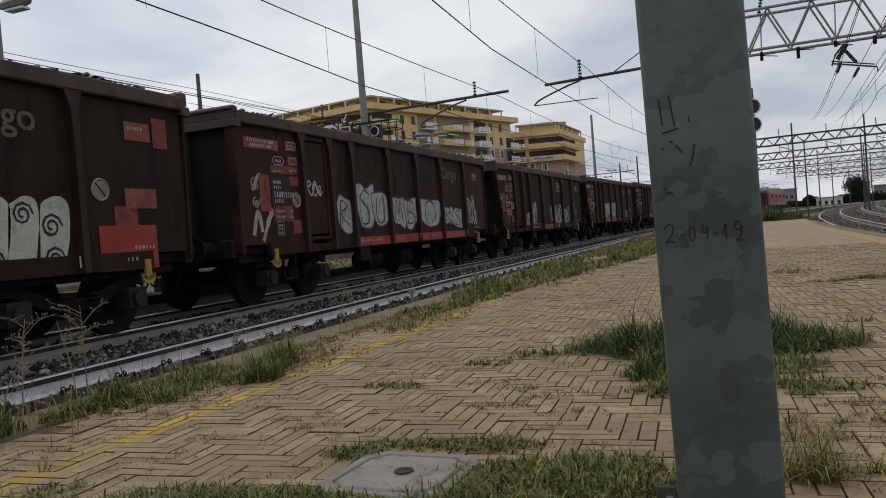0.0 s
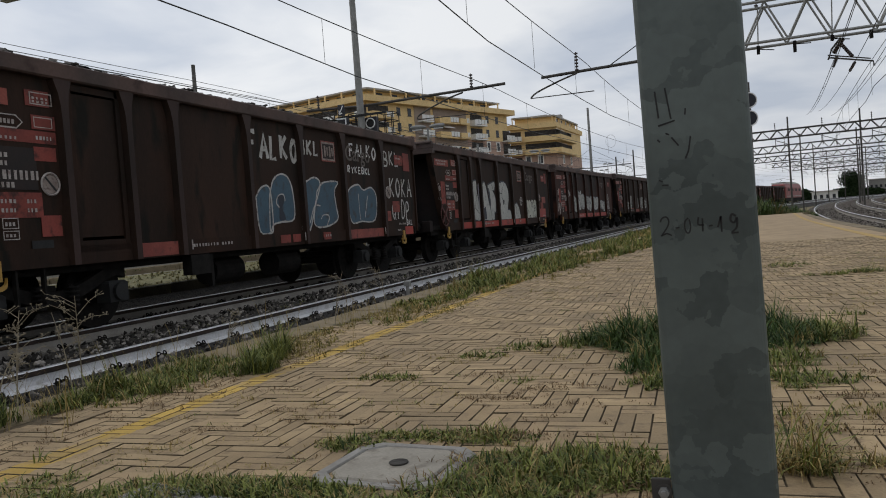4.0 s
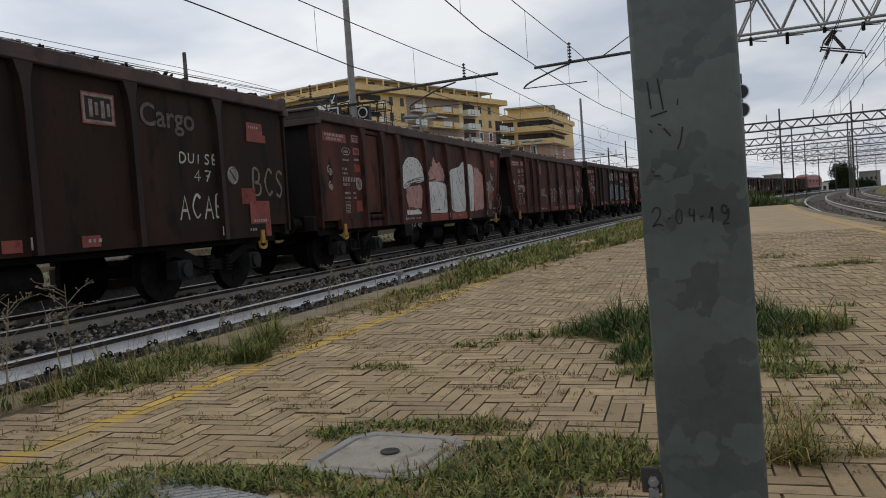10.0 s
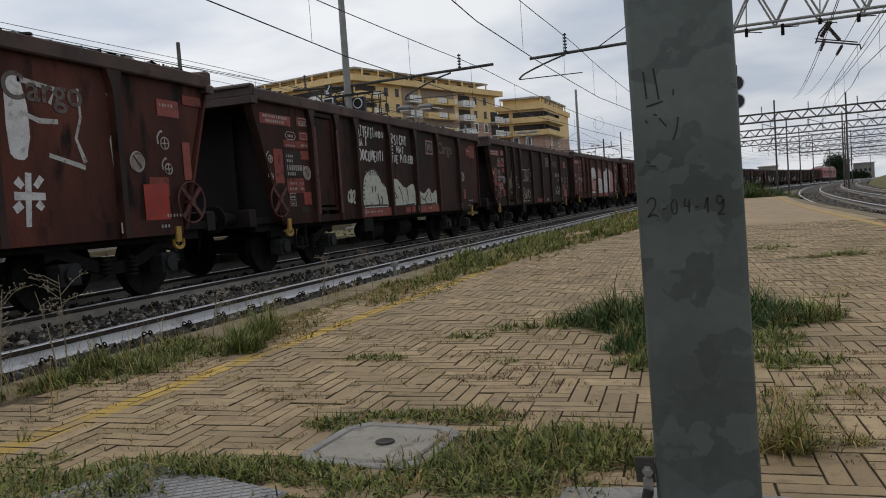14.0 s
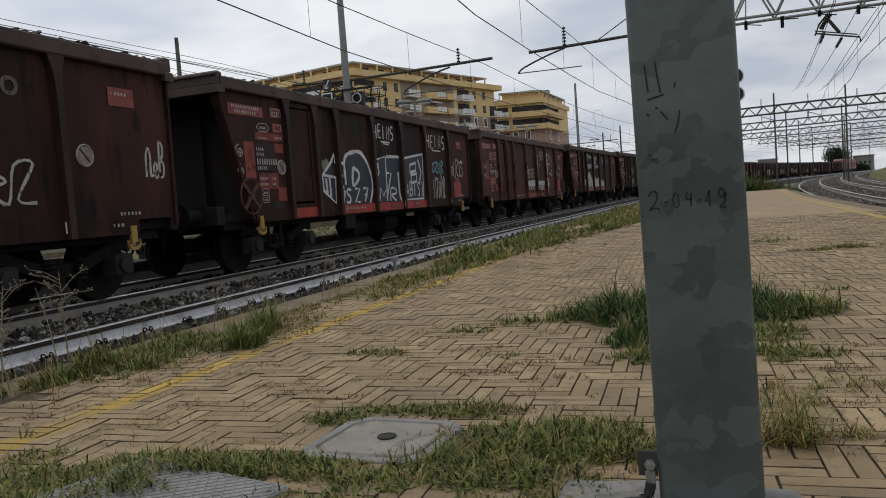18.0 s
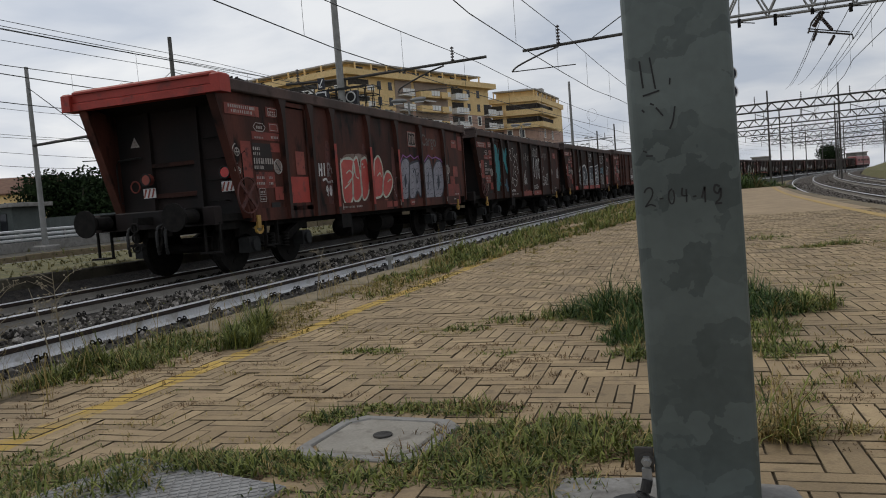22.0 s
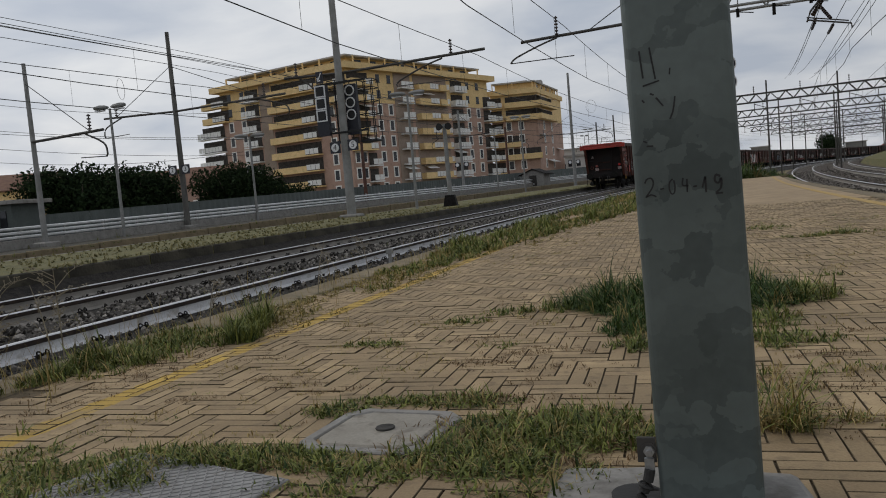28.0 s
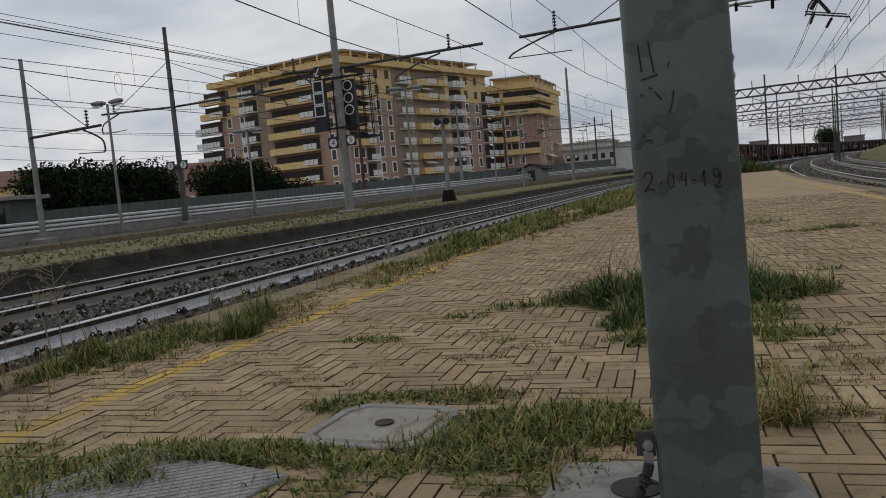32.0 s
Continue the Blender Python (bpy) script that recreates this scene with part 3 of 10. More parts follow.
def rail(parent, l, web, s0=-70, s1=330):
    b = Build()
    secs = [[on_line(s, l + p, RAIL + q + grade(s)) for p, q in PROFILE] for s in along(s0, s1, 3.0)]
    n = len(PROFILE)
    b.strip(secs)
    b.mi = []
    for i in range(len(secs) - 1):
        for j in range(n):
            b.mi.append(0 if j in (6, 7, 8) else 1 if j in (4, 5, 9, 10) else 2)
    b.mi += [2, 2]
    ob = part("rail", b.mesh("rail", RAIL_TOP, RAIL_SIDE, web), parent)
    return ob


track_near = thing("track_near", "railway track beside the platform with one white-painted rail", "railway track", kind="structure")
track_train = thing("track_train", "railway track with dusty rusty rails under the freight train", "railway track", kind="structure")
tagged(rail(track_near, NEAR - 0.7535, RAIL_WHITE), "rail with its side painted white")
rail(track_near, NEAR + 0.7535, RAIL_WHITE)
rail(track_train, 0.7535, RAIL_GREY)
rail(track_train, -0.7535, RAIL_GREY)

sb = Build()
sb.add([(-1.3, -0.15, -0.36), (1.3, -0.15, -0.36), (1.3, 0.15, -0.36), (-1.3, 0.15, -0.36), (-1.3, -0.10, -0.185), (1.3, -0.10, -0.185), (1.3, 0.10, -0.185), (-1.3, 0.10, -0.185)],
       [(3, 2, 1, 0), (4, 5, 6, 7), (0, 1, 5, 4), (1, 2, 6, 5), (2, 3, 7, 6), (3, 0, 4, 7)])
SLEEPER_MESH = sb.mesh("sleeper", SLEEPER)
cb = Build()
for sx in (-1, 1):                # two spring clips, one on each side of a rail's foot
    cb.box(sx * 0.075 - 0.03, sx * 0.075 + 0.03, -0.07, 0.07, -0.185, -0.150)
    for sy in (-0.045, 0.045):
        cb.ring((sx * 0.095, sy, -0.135), (0.2 * sy / 0.045, 1, 0.3), 0.024, 0.008, 10, 5)
    cb.tube([(sx * 0.10, -0.06, -0.15), (sx * 0.11, 0.0, -0.135), (sx * 0.10, 0.06, -0.15)], 0.010, 6)
CLIP_MESH = cb.mesh("rail_clip", IRON)
PITCH = 0.647
for parent, off in ((track_near, NEAR), (track_train, 0.0)):
    rest = Build()
    for i in range(-40, 300):
        s = -0.04 + i * PITCH
        m = line_pose(s, off, RAIL)
        if 2 < i < 60:
            part("sleeper", SLEEPER_MESH, parent, m=m)
            for rl in ((-0.7535,) if off else (-0.7535, 0.7535)):
                part("rail_clip", CLIP_MESH, parent, m=line_pose(s, off + rl, RAIL))
        elif s < 110:
            rest.add([m @ v.co for v in SLEEPER_MESH.vertices], [tuple(p.vertices) for p in SLEEPER_MESH.polygons])
            for rl in (-0.7535, 0.7535):
                rest.box(rl - 0.12, rl + 0.12, -0.06, 0.06, -0.185, -0.12, m)
    tagged(part("sleepers_far", rest, parent, SLEEPER), kind="stuff")

# ---- the platform ----
EDGE = 5.22                       # the platform's edge, right of the train's track
RIGHT = 11.7                      # its other edge
TIP = 43.5                        # its far end
pb = Build()
ribbon(pb, [(EDGE + 0.36, -0.62), (RIGHT - 0.36, -0.62), (RIGHT - 0.36, -0.007), (EDGE + 0.36, -0.007)], -30, TIP - 0.2, 2)
platform = solid("platform", pb, [JOINT], "station platform bed with dark dirt between its pavers", "platform", "structure")

# kerb stones along both edges
for side, l0, l1 in ((0, EDGE, EDGE + 0.36), (1, RIGHT - 0.36, RIGHT)):
    for i in range(-6, 36):
        s = i * 1.2 + 0.35
        x, y, a = line(s + 0.6, (l0 + l1) / 2)
        if s + 1.2 > TIP:
            break
        m = pose(x, y, random.uniform(-0.006, 0.002), 0, random.uniform(-0.4, 0.4), -math.degrees(a))
        k = Build().slab(-0.18, 0.18, -0.594, 0.594, -0.62, 0.0, 0.02)
        part("kerb_stone", k, platform, KERB, m=m)
ke = Build()
ribbon(ke, [(EDGE, -0.62), (RIGHT, -0.62), (RIGHT, -0.004), (EDGE, -0.004)], TIP - 0.2, TIP + 0.25, 0.45)
part("end_kerb", ke, platform, KERB)

# pavers: pairs of slim bricks in a herringbone
UNIT = 0.119
LONG, SLIM = 2 * UNIT - 0.0046, UNIT / 2 - 0.0038


def brick_mesh(name, mat):
    b = Build().slab(-LONG / 2, LONG / 2, -SLIM / 2, SLIM / 2, -0.05, 0.0, 0.0016)
    b.mi = [1] * (len(b.f) - 1) + [0]     # sides in the dirt colour, which also paints the joints' shadow; a bare top
    return b.mesh(name, mat, JOINT)


MANHOLE = (-1.18, -0.76, 1.90, 2.30)
PLATE = (-1.72, -1.10, 1.30, 1.76)
FOOT = (-0.385, 0.195, 1.30, 1.85)
BRICK_MESH = brick_mesh("brick", BRICK)


def covered(x, y):
    for x0, x1, y0, y1 in (MANHOLE, PLATE, FOOT):
        if x0 + 0.05 < x < x1 - 0.05 and y0 + 0.05 < y < y1 - 0.07:
            return True
    return False


def pavers():
    near, joined = [], Build()
    rnd = random.Random(5)
    lay = pose(-1.42, 2.125, 0, 0, 0, 2.2)     # one brick's corner and the bond's slight turn
    for i in range(-26, 53):
        for j in range(-24, 118):
            c = (i + j + 2) % 4
            if c == 0:
                spots = [(i + 1.0, j + 0.25, 0), (i + 1.0, j + 0.75, 0)]
            elif c == 2:
                spots = [(i + 0.25, j + 1.0, 90), (i + 0.75, j + 1.0, 90)]
            else:
                continue
            for u, v, turn in spots:
                x, y = (lay @ Vector((u * UNIT, v * UNIT, 0)))[:2]
                lat = x - line(y)[0]
                if y < -0.5 or covered(x, y) or not (EDGE + 0.36 + 0.07 < lat < RIGHT - 0.45) or y > 15.2:
                    continue
                m = pose(x, y, rnd.gauss(0, 0.0011), rnd.gauss(0, 0.30), rnd.gauss(0, 0.30), turn + 2.2 + rnd.gauss(0, 0.5))
                near.append((math.hypot(x + 0.45, y - 2.6), m))
    near.sort(key=lambda t: t[0])
    for n, (d, m) in enumerate(near):
        if n < 300:
            part("brick", BRICK_MESH, platform, m=m)
        else:
            joined.add([m @ v.co for v in BRICK_MESH.vertices], [tuple(p.vertices) for p in BRICK_MESH.polygons])
            joined.mi[-len(BRICK_MESH.polygons):] = [p.material_index for p in BRICK_MESH.polygons]
    tagged(part("bricks_rest", joined.mesh("bricks_rest", BRICK_ISLE, JOINT), platform), "clay pavers with a worn yellow safety line", kind="stuff")


back = Build()
ribbon(back, [(EDGE + 0.37, -0.3), (RIGHT - 0.37, -0.3), (RIGHT - 0.37, 0.0), (EDGE + 0.37, 0.0)], -28, -0.55, 4)
part("worn_paving", back, platform, PAVING)
far = Build()
ribbon(far, [(EDGE + 0.37, -0.3), (RIGHT - 0.37, -0.3), (RIGHT - 0.37, 0.0), (EDGE + 0.37, 0.0)], 15.1, TIP - 0.2, 2)
part("worn_paving", far, platform, PAVING)
for l0, s0 in ((10.93, 4.0),):
    yl = Build()
    ribbon(yl, [(l0, 0.001), (l0 + 0.14, 0.001), (l0 + 0.14, 0.005), (l0, 0.005)], s0, TIP - 0.6, 2)
    part("yellow_line", yl, platform, YELLOW)


# ---- platform things ----
def manhole():
    x0, x1, y0, y1 = MANHOLE
    t = thing("manhole_cover", "pale concrete manhole cover set in the brick paving", "manhole cover", pose((x0 + x1) / 2, (y0 + y1) / 2, 0, 0, 0, -4))
    w, d = (x1 - x0) / 2, (y1 - y0) / 2
    def plan(q, c):
        """The outline q inside the rim, with its corners cut by c."""
        u, v = w - q, d - q
        return [(-u + c, -v), (u - c, -v), (u, -v + c), (u, v - c), (u - c, v), (-u + c, v), (-u, v - c), (-u, -v + c)]
    rim = [[(x, y, z) for x, y in plan(q, c)] for q, c, z in ((0, 0.055, -0.08), (0, 0.055, 0.003), (0.004, 0.055, 0.007), (0.032, 0.05, 0.007), (0.036, 0.05, 0.002), (0.036, 0.05, -0.06))]
    part("frame", Build().strip(rim, caps=False), t, CONCRETE, "cracked grey rim")
    part("lid", Build().strip([[(x, y, z) for x, y in plan(q, c)] for q, c, z in ((0.044, 0.05, -0.06), (0.044, 0.05, 0.003), (0.050, 0.05, 0.008))]), t, SLAB)
    b = Build().disc((0.01, 0.0, 0.0115), (0, 0, 1), 0.027, 0.004, 18)
    b.ring((0.01, 0.0, 0.011), (0, 0, 1), 0.028, 0.003, 18, 6)
    part("lifting_hole", b, t, SCRAP, "dark round lifting hole")


def steel_plate():
    x0, x1, y0, y1 = PLATE
    t = thing("chequer_plate", "grey steel chequer plate over a pit in the paving", "cover plate", pose((x0 + x1) / 2, (y0 + y1) / 2, 0, 0, 0, -14))
    w, d = (x1 - x0) / 2, (y1 - y0) / 2
    part("plate", Build().slab(-w, w, -d, d, -0.03, 0.010, 0.003), t, PLATE_STEEL)
    b = Build()
    for i in range(34):
        for j in range(24):
            cx, cy = -w + 0.018 + i * (2 * w - 0.03) / 33, -d + 0.018 + j * (2 * d - 0.03) / 23
            a = math.radians(45 if (i + j) % 2 else -45)
            b.slab(-0.010, 0.010, -0.0022, 0.0022, 0.009, 0.0125, 0.001, pose(cx, cy, 0, 0, 0, math.degrees(a)))
    part("tread_ribs", b, t, PLATE_STEEL)


PLATE_STEEL = surface("worn_tread_plate", (0.225, 0.22, 0.215), (0.30, 0.295, 0.285), 5, 0.7, 60, 0.2, 0.1, 0.002, (0.17, 0.155, 0.14))
BRICK_ISLE = BRICK.copy()
BRICK_ISLE.name = "clay_paver_loose"
nt = BRICK_ISLE.node_tree
info = [n for n in nt.nodes if n.type == "OBJECT_INFO"][0]
geo = nt.nodes.new("ShaderNodeNewGeometry")
for lk in list(nt.links):
    if lk.from_node == info:
        nt.links.new(geo.outputs["Random Per Island"], lk.to_socket)


def strokes(b, lines, w, put, mi=0):
    """Flat brush strokes: each line is a list of (u, v); put turns (u, v) into a place."""
    for pts in lines:
        pts = [Vector((p[0], p[1])) for p in pts]
        n = len(pts)
        vs = []
        for i, p in enumerate(pts):
            d = pts[min(i + 1, n - 1)] - pts[max(i - 1, 0)]
            d = d.normalized() if d.length > 1e-9 else Vector((1, 0))
            q = Vector((-d.y, d.x)) * w / 2 * (0.75 + 0.5 * noise.noise((p.x * 7.0, p.y * 7.0, w * 50)) + 0.25)
            vs += [put(*(p + q)), put(*(p - q))]
        b.add(vs, [(2 * i, 2 * i + 1, 2 * i + 3, 2 * i + 2) for i in range(n - 1)], mi)
    return b


def smooth_line(pts, k=5):
    """Catmull-Rom through the points."""
    out, n = [], len(pts)
    for i in range(n - 1):
        p0, p1, p2, p3 = pts[max(i - 1, 0)], pts[i], pts[i + 1], pts[min(i + 2, n - 1)]
        for j in range(k):
            t = j / k
            out.append(tuple(0.5 * ((2 * b) + (-a + c) * t + (2 * a - 5 * b + 4 * c - d) * t * t + (-a + 3 * b - 3 * c + d) * t ** 3) for a, b, c, d in zip(p0, p1, p2, p3)))
    return out + [pts[-1]]


POST_X, POST_Y, POST_W = -0.0165, 1.60, 0.2065


def steel_post():
    t = thing("steel_post", "galvanised square steel post with a date in black marker", "post", pose(POST_X + 0.0046, POST_Y + POST_W / 2, 0, 0, -0.8, 0))
    w, r, n = POST_W / 2, 0.016, 4
    prof = []
    for cx, cy, a0 in ((w - r, w - r, 0), (-w + r, w - r, 90), (-w + r, -w + r, 180), (w - r, -w + r, 270)):
        prof += [(cx + r * math.cos(radians(a0 + 90 * k / n)), cy + r * math.sin(radians(a0 + 90 * k / n))) for k in range(n + 1)]
    b = Build().strip([[(x, y, z) for x, y in prof] for z in (-0.05, 0.5, 1.0, 1.5, 2.5, 3.4)])
    part("shaft", b, t, ZINC)
    x0, x1, y0, y1 = FOOT
    f = Build()
    k = 12
    secs = []
    for sc, z in ((1.0, -0.1), (1.0, 0.004), (0.94, 0.017), (0.5, 0.022)):
        sec = []
        for i in range(24):
            a = 2 * math.pi * i / 24
            ca, sa = math.cos(a), math.sin(a)
            q = 1 / max(abs(ca), abs(sa))
            q = 1 + (q - 1) * 0.72
            wob = 1 + 0.05 * noise.noise((ca * 2, sa * 2, 3.0))
            sec.append(((x0 + x1) / 2 - POST_X + ca * q * wob * sc * (x1 - x0) / 2, (y0 + y1) / 2 - POST_Y - POST_W / 2 + sa * q * wob * sc * (y1 - y0) / 2, z))
        secs.append(sec)
    f.strip(secs)
    part("footing", f, t, CONCRETE, "rough grey concrete footing")
    # marker writing on the front face
    put = lambda u, v: (u * 0.913 - POST_X, -w - 0.0015, 0.715 + (v - 0.715) * 0.913)
    ink = Build()
    dig = {
        "2": [[(0, 0.75), (0.15, 0.95), (0.45, 1.0), (0.6, 0.8), (0.5, 0.5), (0.1, 0.1), (0.0, 0.0)], [(0.0, 0.02), (0.4, 0.12), (0.75, 0.0)]],
        "-": [[(0.1, 0.45), (0.55, 0.5)]],
        "0": [[(0.4, 1.0), (0.12, 0.8), (0.05, 0.4), (0.2, 0.05), (0.45, 0.1), (0.55, 0.5), (0.48, 0.9)]],
        "4": [[(0.15, 1.0), (0.08, 0.5), (0.6, 0.45)], [(0.5, 0.9), (0.45, 0.0)]],
        "1": [[(0.0, 0.3), (0.3, 0.95)], [(0.3, 0.95), (0.28, 0.0)]],
        "9": [[(0.5, 0.9), (0.2, 1.0), (0.1, 0.7), (0.35, 0.55), (0.55, 0.8), (0.5, 0.3), (0.15, 0.05)], [(0.1, 0.0), (0.6, 0.0)]],
    }
    for ch, u, v, h in (("2", -0.108, 0.668, 0.042), ("-", -0.078, 0.672, 0.026), ("0", -0.058, 0.670, 0.034), ("4", -0.030, 0.672, 0.032), ("-", -0.008, 0.672, 0.024), ("1", 0.012, 0.668, 0.036), ("9", 0.036, 0.664, 0.040)):
        strokes(ink, [smooth_line([(u + p * h * 0.72, v + q * h) for p, q in ln]) for ln in dig[ch]], 0.0042, put)
    part("date_in_marker", ink, t, INK, "date 2-04-19 in black marker")
    doodle = Build()
    strokes(doodle, [smooth_line([(u, v + 0.045) for u, v in ln]) for ln in ([(-0.098, 0.945), (-0.094, 0.885)], [(-0.076, 0.95), (-0.068, 0.880)], [(-0.096, 0.868), (-0.060, 0.876)], [(-0.036, 0.900), (-0.038, 0.886)],
                                              [(-0.100, 0.838), (-0.095, 0.832)], [(-0.082, 0.850), (-0.074, 0.846)], [(-0.070, 0.840), (-0.056, 0.820)], [(-0.030, 0.838), (-0.036, 0.808), (-0.044, 0.790)],
                                              [(-0.104, 0.748), (-0.096, 0.744)], [(-0.098, 0.736), (-0.084, 0.735)])], 0.0034, put)
    tagged(part("marker_doodle", doodle, t, INK), "black marker doodle", kind="stuff")
    # earthing lug, bolt and cable at the foot
    lug = part("earthing_lug", Build().slab(-w - 0.040, -w - 0.001, -w + 0.012, -w + 0.020, 0.112, 0.166, 0.002), t, DARKPOLE)
    part("bolt", Build().disc((-w - 0.015, -w + 0.004, 0.139), (0, 1, 0), 0.0115, 0.012, 6).disc((-w - 0.015, -w - 0.004, 0.139), (0, 1, 0), 0.0065, 0.014, 10), lug, BOLT)
    part("washer", Build().disc((-w - 0.015, -w + 0.0095, 0.139), (0, 1, 0), 0.017, 0.003, 14), lug, DARKPOLE)
    part("cable_shoe", Build().slab(-w - 0.026, -w - 0.006, -w + 0.002, -w + 0.009, 0.088, 0.126, 0.003), lug, BOLT)
    c = Build().tube(smooth_line([(-w - 0.016, -w + 0.004, 0.100), (-w - 0.022, -w + 0.002, 0.075), (-w - 0.036, -w - 0.002, 0.045), (-w - 0.046, -w - 0.004, 0.012)], 4), 0.0115, 10)
    part("cable", c, t, RUBBER, "black earthing cable")
    part("cable_tie", Build().ring((-w - 0.027, -w + 0.000, 0.066), (0.4, 0, 1), 0.013, 0.004, 12, 5).box(-w - 0.022, -w - 0.001, -w - 0.002, -w + 0.004, 0.055, 0.060), t, RUBBER)
    h = Build().disc((-w - 0.052, -w + 0.055, 0.0225), (0, 0, 1), 0.056, 0.006, 20)
    part("duct_mouth", h, t, RUBBER, "black cable duct mouth in the footing")


manhole()
steel_plate()
steel_post()


# ---- the freight train ----
TOP, SILL = 3.22, 0.87            # the body's upper and lower edges above the rail heads
HALF, BODY = 1.43, 6.37           # half the width over posts, half the length at the upper edge
CEN = -0.35                       # the body's middle, from the point that the rows place
POSTS = [-4.77, -3.75, -2.85, -1.10, 0.55, 2.20, 4.05]
PANEL_X = 1.337


def panel_mesh(y0, y1, z0=SILL + 0.17, z1=TOP - 0.20, slant=0.0):
    """A pressed side panel; slant draws its lower end corner inwards."""
    b = Build()
    n = 6
    secs = []
    for i in range(n + 1):
        f = i / n
        z = z0 + (z1 - z0) * f
        bow = 0.006 * math.sin(f * math.pi)
        a0, a1 = y0, y1
        if slant < 0:
            a0 = y0 - slant * (1 - f)
        if slant > 0:
            a1 = y1 - slant * (1 - f)
        secs.append([(PANEL_X + bow, a0, z), (PANEL_X + bow, a1, z), (PANEL_X - 0.04, a1, z), (PANEL_X - 0.04, a0, z)])
    return b.strip(secs)


def post_build():
    """A hat-section post whose face flares in a curve into the upper chord."""
    b = Build()
    secs = []
    for z, w, d in ((SILL - 0.02, 0.048, 0.098), (SILL + 0.5, 0.048, 0.098), (2.50, 0.048, 0.098), (2.72, 0.056, 0.096), (2.86, 0.078, 0.092), (2.95, 0.108, 0.088), (TOP - 0.19, 0.135, 0.086)):
        secs.append([(PANEL_X + 0.0, -w - 0.022, z), (PANEL_X + d, -w, z), (PANEL_X + d, w, z), (PANEL_X + 0.0, w + 0.022, z)])
    b.strip(secs)
    # only the front face takes the lighter colour that imitates its lighting
    b.mi = [1 if k % 4 == 1 else 0 for k in range(4 * (len(secs) - 1))] + [0, 0]
    return b


MIRROR = pose(0, 2 * CEN, 0, 0, 0, 180)
TURN = pose(0, 0, 0, 0, 0, 180)
SLANT = 0.75
MESHES = {}


def cached(key, make, *mats, smooth=False):
    if key not in MESHES:
        MESHES[key] = make().mesh(key, *mats, smooth=smooth)
    return MESHES[key]


def end_wall(sgn, slant):
    """The end of the body: upright; where the sides lean outwards to the top beam, it stands at their foot under a sloping soffit."""
    b = Build()
    low = BODY - (SLANT if slant else 0.06)
    ys = sorted((CEN + sgn * low, CEN + sgn * (low - 0.05)))
    b.box(-1.33, 1.33, ys[0], ys[1], SILL, TOP - 0.10)
    if slant:
        b.add([(x, CEN + sgn * y, z) for y, z in ((low - 0.02, TOP - 0.34), (BODY - 0.08, TOP - 0.20), (BODY - 0.08, TOP - 0.14), (low - 0.02, TOP - 0.14)) for x in (-1.33, 1.33)],
              [(0, 1, 3, 2), (2, 3, 5, 4), (4, 5, 7, 6), (6, 7, 1, 0), (0, 2, 4, 6), (1, 7, 5, 3)])
    return b


def end_rib(sgn, slant, x, w, d):
    """An upright rib; those at the corners lean with the sides."""
    low = BODY - (SLANT if slant else 0.06)
    top = BODY if abs(x) > 1 else low
    b = Build()
    b.add([(x - w, (CEN + sgn * low), SILL + 0.05), (x + w, (CEN + sgn * low), SILL + 0.05), (x + w, CEN + sgn * top, TOP - 0.2), (x - w, CEN + sgn * top, TOP - 0.2),
           (x - w, (CEN + sgn * (low + d)), SILL + 0.05), (x + w, (CEN + sgn * (low + d)), SILL + 0.05), (x + w, CEN + sgn * (top + d * 0.6), TOP - 0.2), (x - w, CEN + sgn * (top + d * 0.6), TOP - 0.2)],
          [(0, 1, 2, 3), (7, 6, 5, 4), (0, 4, 5, 1), (1, 5, 6, 2), (2, 6, 7, 3), (3, 7, 4, 0)])
    return b


def bogie_frame():
    b = Build()
    for sx in (-1, 1):
        prof = smooth_line([(-1.15, 0.62), (-0.95, 0.66), (-0.55, 0.50), (-0.2, 0.40), (0.2, 0.40), (0.55, 0.50), (0.95, 0.66), (1.15, 0.62)], 3)
        b.strip([[(sx * 1.00, y, z), (sx * 1.10, y, z), (sx * 1.10, y, z + 0.16), (sx * 1.00, y, z + 0.16)] for y, z in prof])
    b.box(-1.0, 1.0, -0.12, 0.12, 0.46, 0.62)
    return b


def axle_box():
    b = Build()
    b.slab(1.0, 1.22, -0.16, 0.16, 0.33, 0.60, 0.03)
    b.disc((1.24, 0, 0.46), (1, 0, 0), 0.11, 0.06, 14)
    return b


def springs():
    b = Build()
    for k in range(5):
        b.ring((1.12, 0, 0.36 + k * 0.055), (0, 0, 1), 0.07, 0.018, 12, 5)
    b.disc((1.12, 0, 0.48), (0, 0, 1), 0.035, 0.28, 8)
    return b


def wheelset():
    b = Build()
    for sx in (-0.75, 0.75):
        b.disc((sx, 0, 0), (1, 0, 0), 0.46, 0.10, 28)
        b.disc((sx - math.copysign(0.065, sx), 0, 0), (1, 0, 0), 0.485, 0.03, 28)
        b.disc((sx, 0, 0), (1, 0, 0), 0.14, 0.2, 14)
        for k in range(6):
            a = k * math.pi / 3
            b.disc((sx + math.copysign(0.055, sx), 0.27 * math.cos(a), 0.27 * math.sin(a)), (1, 0, 0), 0.05, 0.012, 8)
    b.disc((0, 0, 0), (1, 0, 0), 0.085, 1.4, 12)
    return b


